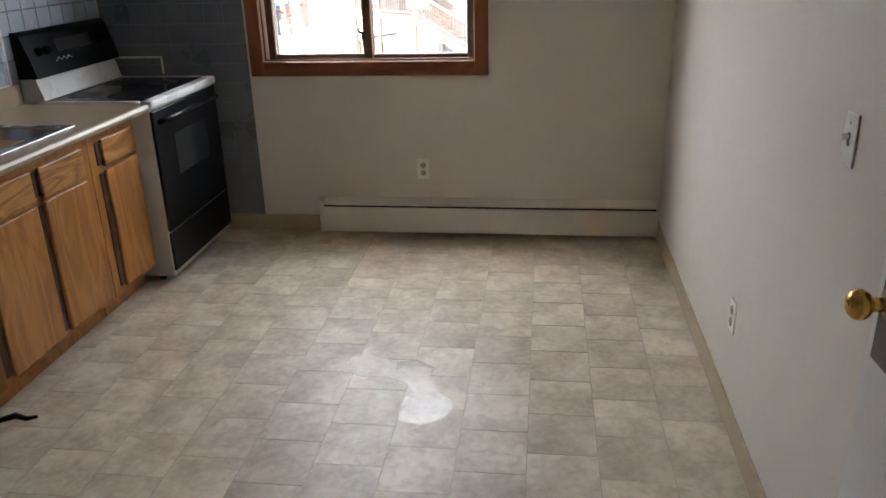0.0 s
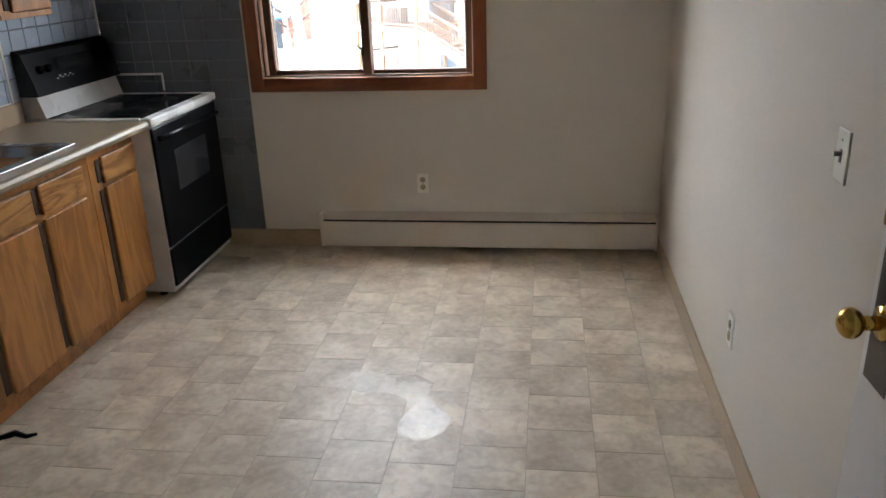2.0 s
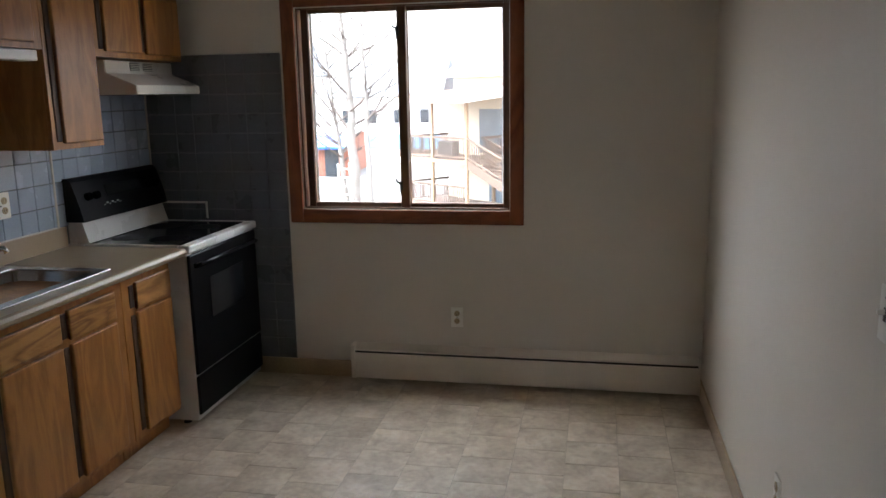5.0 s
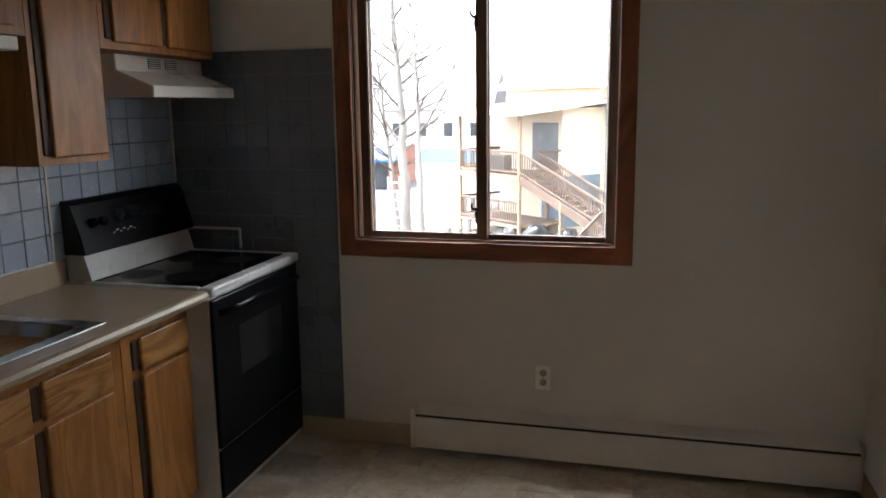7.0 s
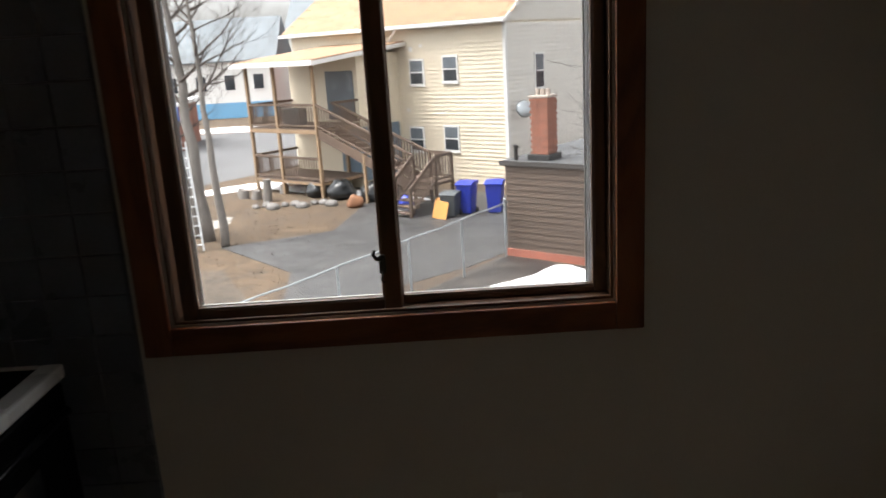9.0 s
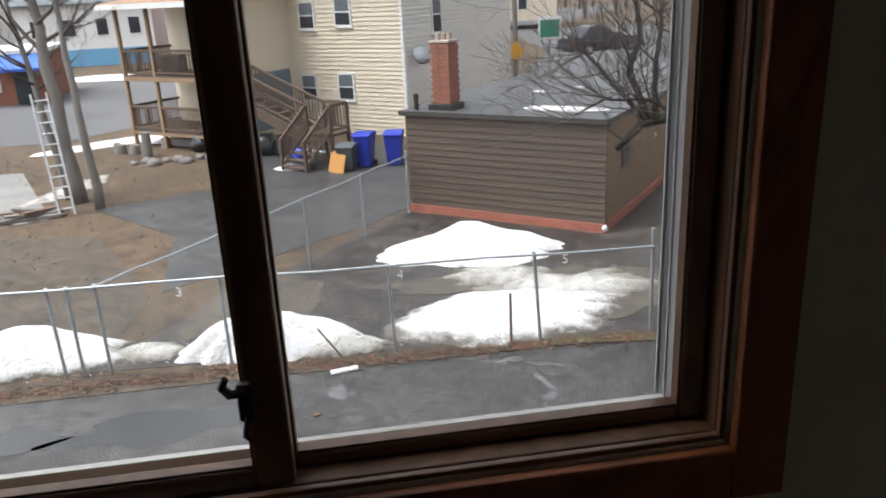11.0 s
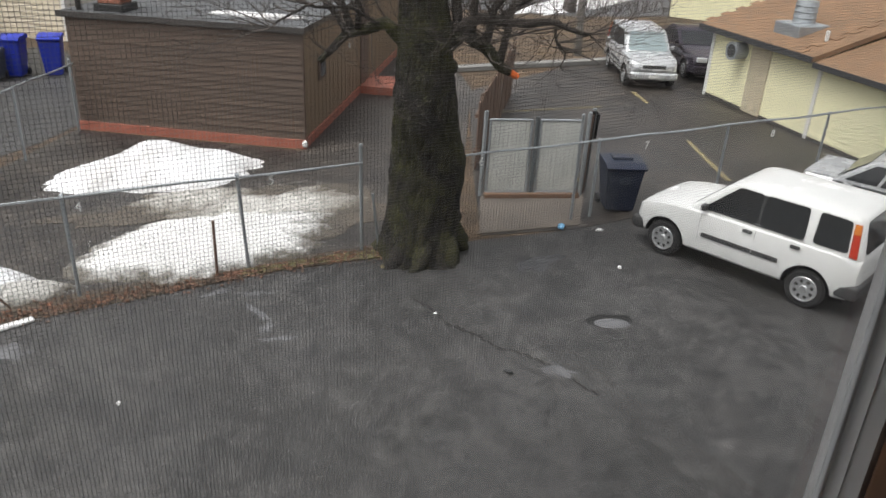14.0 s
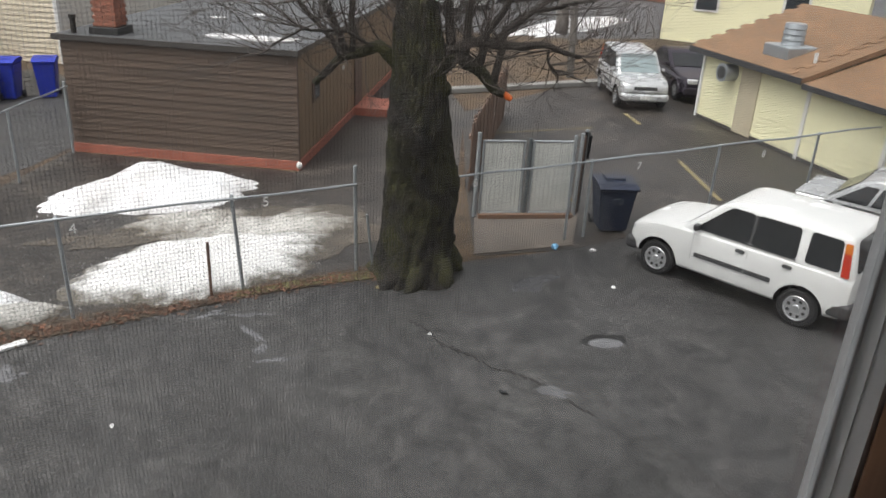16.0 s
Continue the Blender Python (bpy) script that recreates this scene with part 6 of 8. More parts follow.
for a, b in zip(rings, rings[1:]):
    for k in range(NK):
        bm.faces.new((a[k], a[(k + 1) % NK], b[(k + 1) % NK], b[k]))
bm.faces.new(rings[-1])
for x, y, z, r in ((-0.42, -0.15, 1.1, 0.09), (0.35, -0.35, 0.7, 0.12), (0.46, -0.12, 1.75, 0.13), (-0.35, -0.75, 3.5, 0.14), (-0.1, -0.7, 3.2, 0.12)):
    bmesh.ops.create_icosphere(bm, subdivisions=2, radius=r, matrix=Matrix.Translation((x, y, z)))
for k in range(8):
    t = 0.4 + k * 0.785 + rng.uniform(-0.2, 0.2)
    c_, s_, far = math.cos(t), math.sin(t), rng.uniform(0.70, 0.80)
    tube(bm, [(c_ * 0.45, s_ * 0.45, 0.36), (c_ * 0.62, s_ * 0.58, 0.13), (c_ * far + s_ * 0.08, s_ * far * 0.9, 0.0), (c_ * far * 1.2 + s_ * 0.16, s_ * far, -0.06)], [0.20, 0.17, 0.10, 0.05], 10)
part("trunk", bm, BARK_MOSS, tr, "dark mossy trunk", True)
T0 = Vector((4.38, 9.98, G))


def rel(*ps):
    return [Vector(p) - T0 for p in ps]


main = [
    (rel((3.85, 9.70, -0.62), (3.55, 9.85, -0.38), (3.09, 10.1, -0.55), (2.73, 10.3, -0.93)), 0.11, 0.045, BARK_MOSS),
    (rel((4.15, 9.45, -0.75), (4.5, 9.27, -0.46), (4.72, 9.15, -0.60), (4.96, 9.0, -0.88), (5.1, 8.92, -0.98)), 0.13, 0.06, BARK_MOSS),
    (rel((4.2, 9.4, -0.4), (4.67, 9.17, -0.23), (5.23, 8.84, -0.28), (5.6, 8.63, -0.26), (5.99, 8.4, -0.38)), 0.09, 0.03, BARK),
    (rel((3.13, 10.08, -0.46), (2.88, 10.23, 0.17), (2.99, 10.16, 0.75), (2.9, 10.2, 1.4)), 0.06, 0.03, BARK),
    (rel((3.05, 10.1, -0.5), (2.6, 10.35, 0.15), (2.3, 10.5, 0.5)), 0.045, 0.02, BARK),
    (rel((3.2, 10.02, -0.45), (3.2, 10.05, 0.4), (3.3, 10.1, 1.2)), 0.05, 0.025, BARK),
    (rel((4.4, 9.32, -0.35), (4.37, 9.35, 0.23), (4.38, 9.34, 0.9), (4.5, 9.4, 1.8)), 0.075, 0.035, BARK),
    (rel((4.58, 9.23, -0.4), (4.63, 9.2, 0.45), (4.8, 9.2, 1.3)), 0.06, 0.03, BARK),
    (rel((4.75, 9.13, -0.62), (4.8, 9.09, -0.11), (5.09, 8.93, 0.37), (5.35, 8.8, 0.9)), 0.065, 0.03, BARK),
    (rel((4.94, 9.01, -0.86), (5.04, 8.96, -0.1), (5.54, 8.66, 0.33), (6.46, 8.12, 0.7)), 0.06, 0.022, BARK),
    (rel((4.9, 9.05, -0.25), (5.3, 8.9, 0.1), (5.9, 8.7, 0.3), (6.6, 8.5, 0.45)), 0.045, 0.018, BARK),
    (rel((5.6, 8.63, -0.28), (5.62, 8.62, -0.5), (5.75, 8.55, -0.62), (5.91, 8.45, -0.6)), 0.025, 0.010, BARK),
    (rel((3.75, 9.6, 0.1), (3.6, 9.7, 0.6), (3.4, 9.8, 1.3)), 0.06, 0.03, BARK),
    (rel((4.0, 9.5, 0.2), (4.05, 9.5, 0.9), (4.1, 9.5, 1.7)), 0.06, 0.03, BARK),
    (rel((3.5, 9.85, -0.4), (2.9, 9.6, -0.1), (2.2, 9.4, 0.0), (1.7, 9.3, -0.25)), 0.03, 0.012, BARK),
]
rng = random.Random(21)
for i, (pts, r0, r1, mt) in enumerate(main):
    bm = bmesh.new()
    limb(bm, pts, r0, r1, 10, 0.03, i * 1.7)
    part("limb", bm, mt, tr, "", True)
bm = bmesh.new()
rod(bm, (0, 0, 0), (0.10, -0.06, -0.075), 0.055, 0.04, 10)
bmesh.ops.translate(bm, verts=bm.verts, vec=rel((5.08, 8.93, -0.955))[0])
part("cut_end", bm, ORANGE_TAPE, tr, "orange-marked cut branch end")
bm = bmesh.new()
for i, (pts, r0, r1, mt) in enumerate(main):
    for k in range(16 if i not in (0, 1) else 8):
        j = rng.randrange(len(pts) - 1)
        f = rng.random()
        p = pts[j].lerp(pts[j + 1], f)
        e = (pts[j + 1] - pts[j]).normalized()
        s_ = (e * 0.5 + Vector((rng.gauss(0, 0.7), rng.gauss(0, 0.7), rng.gauss(0.35, 0.5)))).normalized()
        twigs(bm, rng, p, s_, rng.uniform(0.5, 1.25), rng.uniform(0.008, 0.016), 2)
for x, y, z in ((2.2, 9.4, 0.0), (1.7, 9.3, -0.25), (6.6, 8.5, 0.45), (6.46, 8.12, 0.7), (2.3, 10.5, 0.5), (5.99, 8.4, -0.38)):
    for k in range(6):
        twigs(bm, rng, Vector((x, y, z)) - T0, Vector((x - 4.2, y - 9.45, rng.gauss(0.4, 0.8))).normalized() + Vector((rng.gauss(0, 0.5), rng.gauss(0, 0.5), 0)), rng.uniform(0.6, 1.2), 0.010, 2, 0.1)
for k in range(26):
    t = rng.uniform(0, 6.28)
    twigs(bm, rng, (-0.4 + 0.3 * math.cos(t), -0.46 + 0.3 * math.sin(t), rng.uniform(3.3, 4.4)), (math.cos(t), math.sin(t), rng.uniform(0.2, 1.2)), rng.uniform(0.4, 1.0), 0.009, 2)
tw_ = part("twigs", bm, TWIG, tr, "bare grey-brown twigs")
tw_["kind"] = "stuff"


def yard_tree(x, y, h, r, seed, label, lean=0.0, fork=0.45):
    t = thing("tree", label, "tree", pose(x, y, G))
    rg = random.Random(seed)
    bm = bmesh.new()
    top = Vector((lean, 0.2, h))
    pts = [Vector((0, 0, -0.05)), Vector((lean * 0.2, 0, h * 0.3)), Vector((lean * 0.6, 0.1, h * 0.65)), top]
    limb(bm, pts, r, r * 0.18, 10, 0.06, seed)
    part("trunk", bm, GREY_BARK, t, "", True)
    crown = bmesh.new()
    for k in range(20):
        f = rg.uniform(fork, 1.0)
        p = pts[1].lerp(top, max(0.0, (f - 0.3) / 0.7))
        a = rg.uniform(0, 6.28)
        L = rg.uniform(0.9, 2.6) * (1.25 - f) * h / 8 + 0.5
        twigs(crown, rg, p, (math.cos(a), math.sin(a), rg.uniform(0.3, 1.1)), L, r * 0.28 * (1.25 - f) + 0.010, 3, 0.3, 0.5)
    o = part("crown", crown, TWIG, t, "bare winter twigs")
    return t


yard_tree(-9.05, 23.1, 10.5, 0.24, 3, "tall bare grey tree beside the ladder", -0.6, 0.4)
yard_tree(-8.28, 22.2, 9.0, 0.15, 4, "slim bare grey tree in the yard", -0.3, 0.4)
yard_tree(-9.5, 23.6, 8.5, 0.14, 8, "slim bare grey tree behind the ladder", -1.0, 0.35)
yard_tree(-14.5, 27.0, 8.0, 0.16, 9, "bare tree at the lawn edge", 0.4, 0.35)
yard_tree(24.5, 31.0, 7.5, 0.35, 12, "bare tree beside the far street", 0.3, 0.3)
yard_tree(8.0, 47.0, 12.5, 0.3, 14, "bare tree behind the cream house", 0.3, 0.5)
yard_tree(5.5, 45.0, 12.8, 0.3, 15, "bare tree behind the cream house", -0.3, 0.5)

# ---- ladder, stumps and timber in the yard ----
ld = thing("extension_ladder", "pale aluminium ladder leaning against the tree", "ladder", pose(-9.0, 21.6, G, -9, -3, 10))
for s_ in (-0.2, 0.2):
    part("stile", boxes((s_ - 0.025, s_ + 0.025, -0.035, 0.035, 0, 3.4), bevel=0.006), ALU, ld)
RM = bmesh.new()
rod(RM, (-0.2, 0, 0), (0.2, 0, 0), 0.02, seg=8)
RM = finish("rung", RM, ALU)
for i in range(11):
    piece("rung", RM, ld, pose(0, 0, 0.2 + i * 0.3))
for i, (x, y, r, h_) in enumerate(((-8.4, 29.6, 0.17, 0.9), (-9.0, 30.3, 0.2, 0.35), (-9.6, 30.6, 0.2, 0.35), (-8.0, 31.2, 0.18, 0.4), (-9.9, 31.3, 0.15, 0.3))):
    bm = bmesh.new()
    rod(bm, (0, 0, -0.02), (0.05, 0, h_), r * 1.15, r * 0.9, 12)
    for v in bm.verts:
        v.co.x += 0.03 * noise.noise(v.co * 5 + Vector((i, 0, 0)))
    solid("tree_stump", bm, GREY_BARK, "weathered grey tree stump in the dead grass", "stump", m=pose(x, y, G))
for i in range(9):
    bm = bmesh.new()
    bmesh.ops.create_icosphere(bm, subdivisions=2, radius=0.16 + 0.05 * (i % 3))
    for v in bm.verts:
        v.co *= 1 + 0.3 * noise.noise(v.co * 5 + Vector((i * 2, 0, 0)))
        v.co.z *= 0.7
    solid("stone", bm, FIELD_STONE, "rough grey stone lying in the dead grass", "stone", m=pose(-8.6 + 0.38 * i, 28.2 + 0.35 * math.sin(i * 2.2), G + 0.05), smooth=True)
for i, (x, y, L, yaw, z) in enumerate(((-9.9, 21.4, 1.6, 12, 0.05), (-9.8, 21.7, 1.5, -6, 0.05), (-9.9, 21.5, 1.4, 30, 0.13), (-10.1, 22.2, 1.7, 5, 0.05), (-9.9, 22.0, 1.5, -14, 0.13), (-9.7, 21.6, 1.2, 60, 0.2))):
    bm = boxes((-L / 2, L / 2, -0.09, 0.09, -0.04, 0.04), bevel=0.006)
    solid("timber_board", bm, FENCE_WOOD if i % 2 else GREY_BARK, "weathered board on a timber pile by the ladder", "board", m=pose(x, y, G + z, 0, 3 * (i % 3), yaw), group="timber pile")

# ---- gates, wooden fence ----
for a, b in (((6.72, 11.66), (7.46, 11.34)), ((7.62, 11.27), (8.38, 10.94))):
    L = math.hypot(b[0] - a[0], b[1] - a[1])
    t = thing("slatted_gate", "pale slatted chain-link gate leaf with a grey frame", "gate", pose(a[0], a[1], G + 0.08, 0, 0, math.degrees(math.atan2(b[1] - a[1], b[0] - a[0]))), "gate leaves")
    bm = bmesh.new()
    for p, q in (((0, 0, 0), (0, 0, 1.46)), ((L, 0, 0), (L, 0, 1.46)), ((0, 0, 0), (L, 0, 0)), ((0, 0, 1.46), (L, 0, 1.46))):
        rod(bm, p, q, 0.024, seg=8)
    part("frame", bm, GALV, t)
    for i in range(9):
        part("slat", boxes((0.03 + i * (L - 0.06) / 9, 0.03 + (i + 0.93) * (L - 0.06) / 9, -0.006, 0.006, 0.03, 1.43)), GATE_PANEL, t)
for x, y, h_, mt in ((6.62, 11.70, 1.7, GALV), (7.54, 11.30, 1.6, GREY_BIN), (8.48, 10.90, 1.7, GALV), (8.62, 11.0, 1.6, RUST), (8.75, 11.1, 1.65, BLACK_ENAMEL), (8.9, 11.25, 1.65, GALV)):
    bm = bmesh.new()
    rod(bm, (0, 0, 0), (0.02, 0, h_), 0.04, seg=10)
    solid("gate_post", bm, mt, "round steel post standing by the gates", "post", m=pose(x, y, G))
bm = boxes((-0.06, 0.06, -0.02, 0.02, 0, 1.55), (-0.10, 0.10, -0.05, 0.05, 1.0, 1.5), bevel=0.02)
solid("gate_bracket", bm, BLACK_ENAMEL, "black metal bracket leaning beside the gate post", "bracket", m=pose(8.95, 11.4, G, 0, 4, -20))
bm = boxes((-0.95, 0.95, -0.05, 0.05, 0, 0.09), bevel=0.008)
solid("timber_board", bm, surf("orange_brown_plank", (0.17, 0.095, 0.055), 0.7, 0.25), "orange-brown plank at the foot of the gates", "board", m=pose(7.5, 11.18, G + 0.012, 0, 0, -23.5))
wf = thing("wooden_fence", "weathered red-brown upright board fence beside the lot", "fence", pose(7.3, 12.95, G, 0, 0, 48.4))
BD = bmesh.new()
box(BD, 0, 0.142, -0.011, 0.011, 0.03, 1.5)
BD = finish("fence_board", BD, FENCE_WOOD)
rng = random.Random(4)
for i in range(48):
    piece("board", BD, wf, pose(i * 0.147, 0.01 * rng.gauss(0, 1), rng.uniform(-0.03, 0.03), rng.gauss(0, 0.8), rng.gauss(0, 0.6), 0))
for z in (0.4, 1.2):
    part("rail", boxes((0, 7.05, 0.012, 0.06, z - 0.04, z + 0.04)), FENCE_WOOD, wf)
bm = bmesh.new()
box(bm, 11.6, 19.5, -0.2, 0.2, G, G + 0.16, 0.02)
bmesh.ops.rotate(bm, verts=bm.verts, cent=(11.6, 0, 0), matrix=Matrix.Rotation(radians(-6), 3, "Z"))
solid("kerb", bm, PAVING, "pale concrete kerb at the end of the lot", "kerb", "structure", m=pose(0, 21.4, 0))

# ---- pale yellow outbuilding ----
yb = thing("outbuilding", "pale yellow outbuilding with a russet shingle roof", "building", pose(17.6, 15.5, G, 0, 0, -104.4))
YL, YH = 6.6, 1.98
part("core", boxes((-0.6, YL, 0.02, 7.0, 0, YH)), YELLOW_WALL, yb)
bm = bmesh.new()
prism(bm, [(0.03, 0), (-0.022, 0), (-0.002, 0.142), (0.03, 0.142)], "x", -0.6, YL)
YM = finish("yellow_lap", bm, YELLOW_WALL)
for i in range(14):
    piece("siding", YM, yb, pose(0, 0, i * 0.142))
part("base_course", boxes((-0.6, YL, -0.03, 0.0, -0.02, 0.09)), surf("dark_footing", (0.06, 0.055, 0.05), 0.8), yb)
for x in (-0.6, 3.95, YL):
    part("corner_trim", boxes((x - 0.06, x + 0.06, -0.045, 0.03, 0, YH), bevel=0.006), WHITE_TRIM, yb)
part("pilaster", boxes((1.25, 2.05, -0.04, 0.0, 0.02, YH - 0.02), bevel=0.006), surf("tan_panel", (0.50, 0.44, 0.32), 0.6), yb, "tan panel between the siding")
bm = bmesh.new()
prism(bm, [(-0.35, YH - 0.02), (-0.35, YH + 0.10), (3.6, YH + 1.35), (7.3, YH + 0.1), (7.3, YH - 0.02), (3.6, YH + 1.2)], "x", -0.95, 3.95)
yr = part("roof", bm, SHINGLE_RED, yb, "russet shingle roof")
bm = bmesh.new()
prism(bm, [(-0.30, YH - 0.12), (-0.30, YH - 0.02), (3.6, YH + 1.1), (7.3, YH - 0.02), (7.3, YH - 0.12), (3.6, YH + 0.95)], "x", 3.95, YL + 0.4)
part("lower_roof", bm, SHINGLE_RED, yb, "russet shingle roof, a step lower")
part("eave_trim", boxes((-0.95, 3.95, -0.39, -0.35, YH - 0.05, YH + 0.11), (3.95, YL + 0.4, -0.34, -0.30, YH - 0.15, YH - 0.01), bevel=0.006), GREY_PLASTIC, yb, "dark eave edge")
S2 = bmesh.new()
box(S2, -0.24, 0.24, 0, 0.26, 0, 0.018)
S2 = finish("small_shingle", S2, SHINGLE_RED)
ys = math.atan2(1.25, 3.95)
for j in range(16):
    for i in range(10):
        if -0.7 + i * 0.49 + 0.24 < 3.9:
            u = j * 0.255
            piece("shingle", S2, yr, pose(-0.65 + i * 0.49 - (0.2 if j % 2 else 0), -0.36 + u * math.cos(ys), YH + 0.103 + u * math.sin(ys), math.degrees(ys), 0, 0))
bm = bmesh.new()
rod(bm, (0.85, -0.02, 1.62), (0.85, -0.42, 1.62), 0.24, seg=24)
rod(bm, (0.85, -0.42, 1.62), (0.85, -0.43, 1.62), 0.26, seg=24)
ev = part("exhaust_vent", bm, GALV, yb, "round grey exhaust vent")
bm = bmesh.new()
rod(bm, (0.85, -0.431, 1.62), (0.85, -0.436, 1.62), 0.18, seg=20)
part("vent_mouth", bm, GREY_PLASTIC, ev)
bm = boxes((1.6, 2.6, 0.2, 1.2, YH + 0.12, YH + 0.62), bevel=0.04)
hv = part("rooftop_unit", bm, GALV, yb, "grey metal rooftop duct unit")
bm = bmesh.new()
for i in range(4):
    rod(bm, (2.05, 0.75, YH + 0.60 + i * 0.15), (2.05, 0.75, YH + 0.73 + i * 0.15), 0.30, 0.27, 20)
part("duct", bm, GALV, hv)
bm = bmesh.new()
rod(bm, (3.3, 0.5, YH + 0.2), (3.3, 0.5, YH + 0.62), 0.05, seg=10)
part("vent_pipe", bm, WHITE_TRIM, yb)
part("side_door", boxes((YL - 0.02, YL + 0.04, 0.3, 1.3, 0, 1.7), bevel=0.01), surf("red_brown_door", (0.16, 0.09, 0.07), 0.6), yb, "red-brown end door")


# ---- cars ----
def car(name, label, m, paint, glass, L=4.45, W=1.74, H=1.66, kind="suv"):
    """A parked car heading +x: body, cabin, glass, wheels, lamps."""
    t = thing(name, label, "car", m)
    f, r = L / 2, -L / 2
    hood, belt, cowl = (0.60 * H, 0.595 * H, 0.225 * L) if kind == "suv" else (0.86, 0.92, 0.75)
    wr = 0.325 if kind == "suv" else 0.31
    wb = L * 0.595
    xf, xr = wb / 2 + 0.13, -wb / 2 + 0.13
    low = [(r + 0.06, 0.34), (r, 0.55), (r + 0.02, belt)] + [(cowl, belt + 0.03), (f - 0.25, hood - 0.05), (f - 0.05, hood - 0.16), (f, 0.62), (f - 0.03, 0.32)]

    def arch(cx):
        return [(cx + (wr + 0.07) * math.cos(a), wr - 0.02 + (wr + 0.07) * math.sin(a)) for a in (math.pi * k / 10 for k in range(11))]
    outline = low + [(xf + wr + 0.07, 0.30)] + arch(xf)[1:-1] + [(xf - wr - 0.07, 0.30), (xr + wr + 0.07, 0.30)] + arch(xr)[1:-1] + [(xr - wr - 0.07, 0.30)]
    bm = bmesh.new()
    half = W / 2
    prism(bm, outline, "y", -half + 0.03, half - 0.03)
    for v in bm.verts:
        if v.co.z > 0.8:
            v.co.y *= 0.96
        if abs(v.co.x) > L / 2 - 0.3:
            v.co.y *= 0.94
    es = [e for e in bm.edges if abs(e.verts[0].co.y - e.verts[1].co.y) < 0.2]
    bmesh.ops.bevel(bm, geom=es, offset=0.045, segments=3, affect="EDGES", clamp_overlap=True)
    part("body", bm, paint, t, "", False)
    roof0, roof1 = (r + 0.16, cowl - 0.62) if kind == "suv" else (r + 1.15, cowl - 0.85)
    base0 = r + 0.05 if kind == "suv" else r + 0.55
    prof_ = [(base0, belt - 0.02), (roof0, H - 0.06), (roof0 + 0.25, H), ((roof0 + roof1) / 2, H + 0.012), (roof1 - 0.1, H - 0.02), (roof1, H - 0.06), (cowl, belt)]
    bm = bmesh.new()
    prism(bm, prof_, "y", -half + 0.05, half - 0.05)
    for v in bm.verts:
        v.co.y *= 1 - 0.17 * max(0.0, (v.co.z - belt)) / (H - belt)
    bmesh.ops.bevel(bm, geom=[e for e in bm.edges if e.verts[0].co.z > belt + 0.1 or e.verts[1].co.z > belt + 0.1], offset=0.035, segments=3, affect="EDGES", clamp_overlap=True)
    cab = part("cabin", bm, paint, t)

    def side_y(z):
        return (half - 0.05) * (1 - 0.17 * max(0.0, (z - belt)) / (H - belt)) + 0.004

    def edge_x(z, a, b):
        return a[0] + (b[0] - a[0]) * (z - a[1]) / (b[1] - a[1])
    z0, z1 = belt + 0.05, H - 0.13
    fx = lambda z: edge_x(z, (cowl, belt), (roof1, H - 0.06))
    rx_ = lambda z: edge_x(z, (base0, belt), (roof0, H - 0.06))
    cuts = [0.0, 0.30, 0.62, 1.0]
    for s_ in (-1, 1):
        for i in range(3):
            g0, g1 = cuts[i], cuts[i + 1]
            quad = []
            for z, u in ((z0, g0), (z0, g1), (z1, g1), (z1, g0)):
                xa, xb = rx_(z) + 0.12, fx(z) - 0.12
                off = 0.03 if u == g0 else -0.03
                quad.append(Vector((xa + (xb - xa) * u + off, s_ * side_y(z), z)))
            bm = bmesh.new()
            lo = [bm.verts.new(q) for q in quad]
            hi = [bm.verts.new(q + Vector((0, s_ * 0.006, 0))) for q in quad]
            for k_ in range(4):
                bm.faces.new((lo[k_], lo[(k_ + 1) % 4], hi[(k_ + 1) % 4], hi[k_]))
            bm.faces.new(hi)
            part("side_window", bm, CAR_GLASS, cab)
    for end, fn in ((1, fx), (-1, rx_)):
        bm = bmesh.new()
        quad = [Vector((fn(z) + end * 0.004, y * side_y(z) * 0.86, z)) for z, y in ((z0, -1), (z0, 1), (z1 + 0.02, 1), (z1 + 0.02, -1))]
        lo = [bm.verts.new(q) for q in quad]
        hi = [bm.verts.new(q + Vector((end * 0.012, 0, 0.006))) for q in quad]
        for k_ in range(4):
            bm.faces.new((lo[k_], lo[(k_ + 1) % 4], hi[(k_ + 1) % 4], hi[k_]))
        bm.faces.new(hi)
        part("windscreen" if end > 0 else "rear_window", bm, glass if end > 0 else CAR_GLASS, cab)
    part("bumper", boxes((f - 0.16, f + 0.05, -half + 0.06, half - 0.06, 0.30, 0.56), bevel=0.05), GREY_PLASTIC if kind == "suv" and paint is CAR_WHITE else paint, t)
    part("bumper", boxes((r - 0.06, r + 0.16, -half + 0.05, half - 0.05, 0.32, 0.60), bevel=0.05), GREY_PLASTIC if paint is CAR_WHITE else paint, t)
    part("grille", boxes((f - 0.03, f + 0.012, -0.38, 0.38, 0.64, 0.80), bevel=0.01), GREY_PLASTIC, t)
    part("number_plate", boxes((f + 0.045, f + 0.058, -0.16, 0.16, 0.40, 0.49)), WHITE_TRIM, t)
    for s_ in (-1, 1):
        part("headlight", boxes((f - 0.16, f + 0.008, s_ * (half - 0.34) - 0.17, s_ * (half - 0.34) + 0.17, 0.66, 0.81), bevel=0.03), LAMP_LENS, t)
        tl = part("tail_light", boxes((r + 0.03, r + 0.16, s_ * (half - 0.115) - 0.05, s_ * (half - 0.115) + 0.05, belt - 0.08 if kind == "suv" else belt - 0.30, belt + 0.42 if kind == "suv" else belt - 0.10), bevel=0.015), RED_LENS, t)
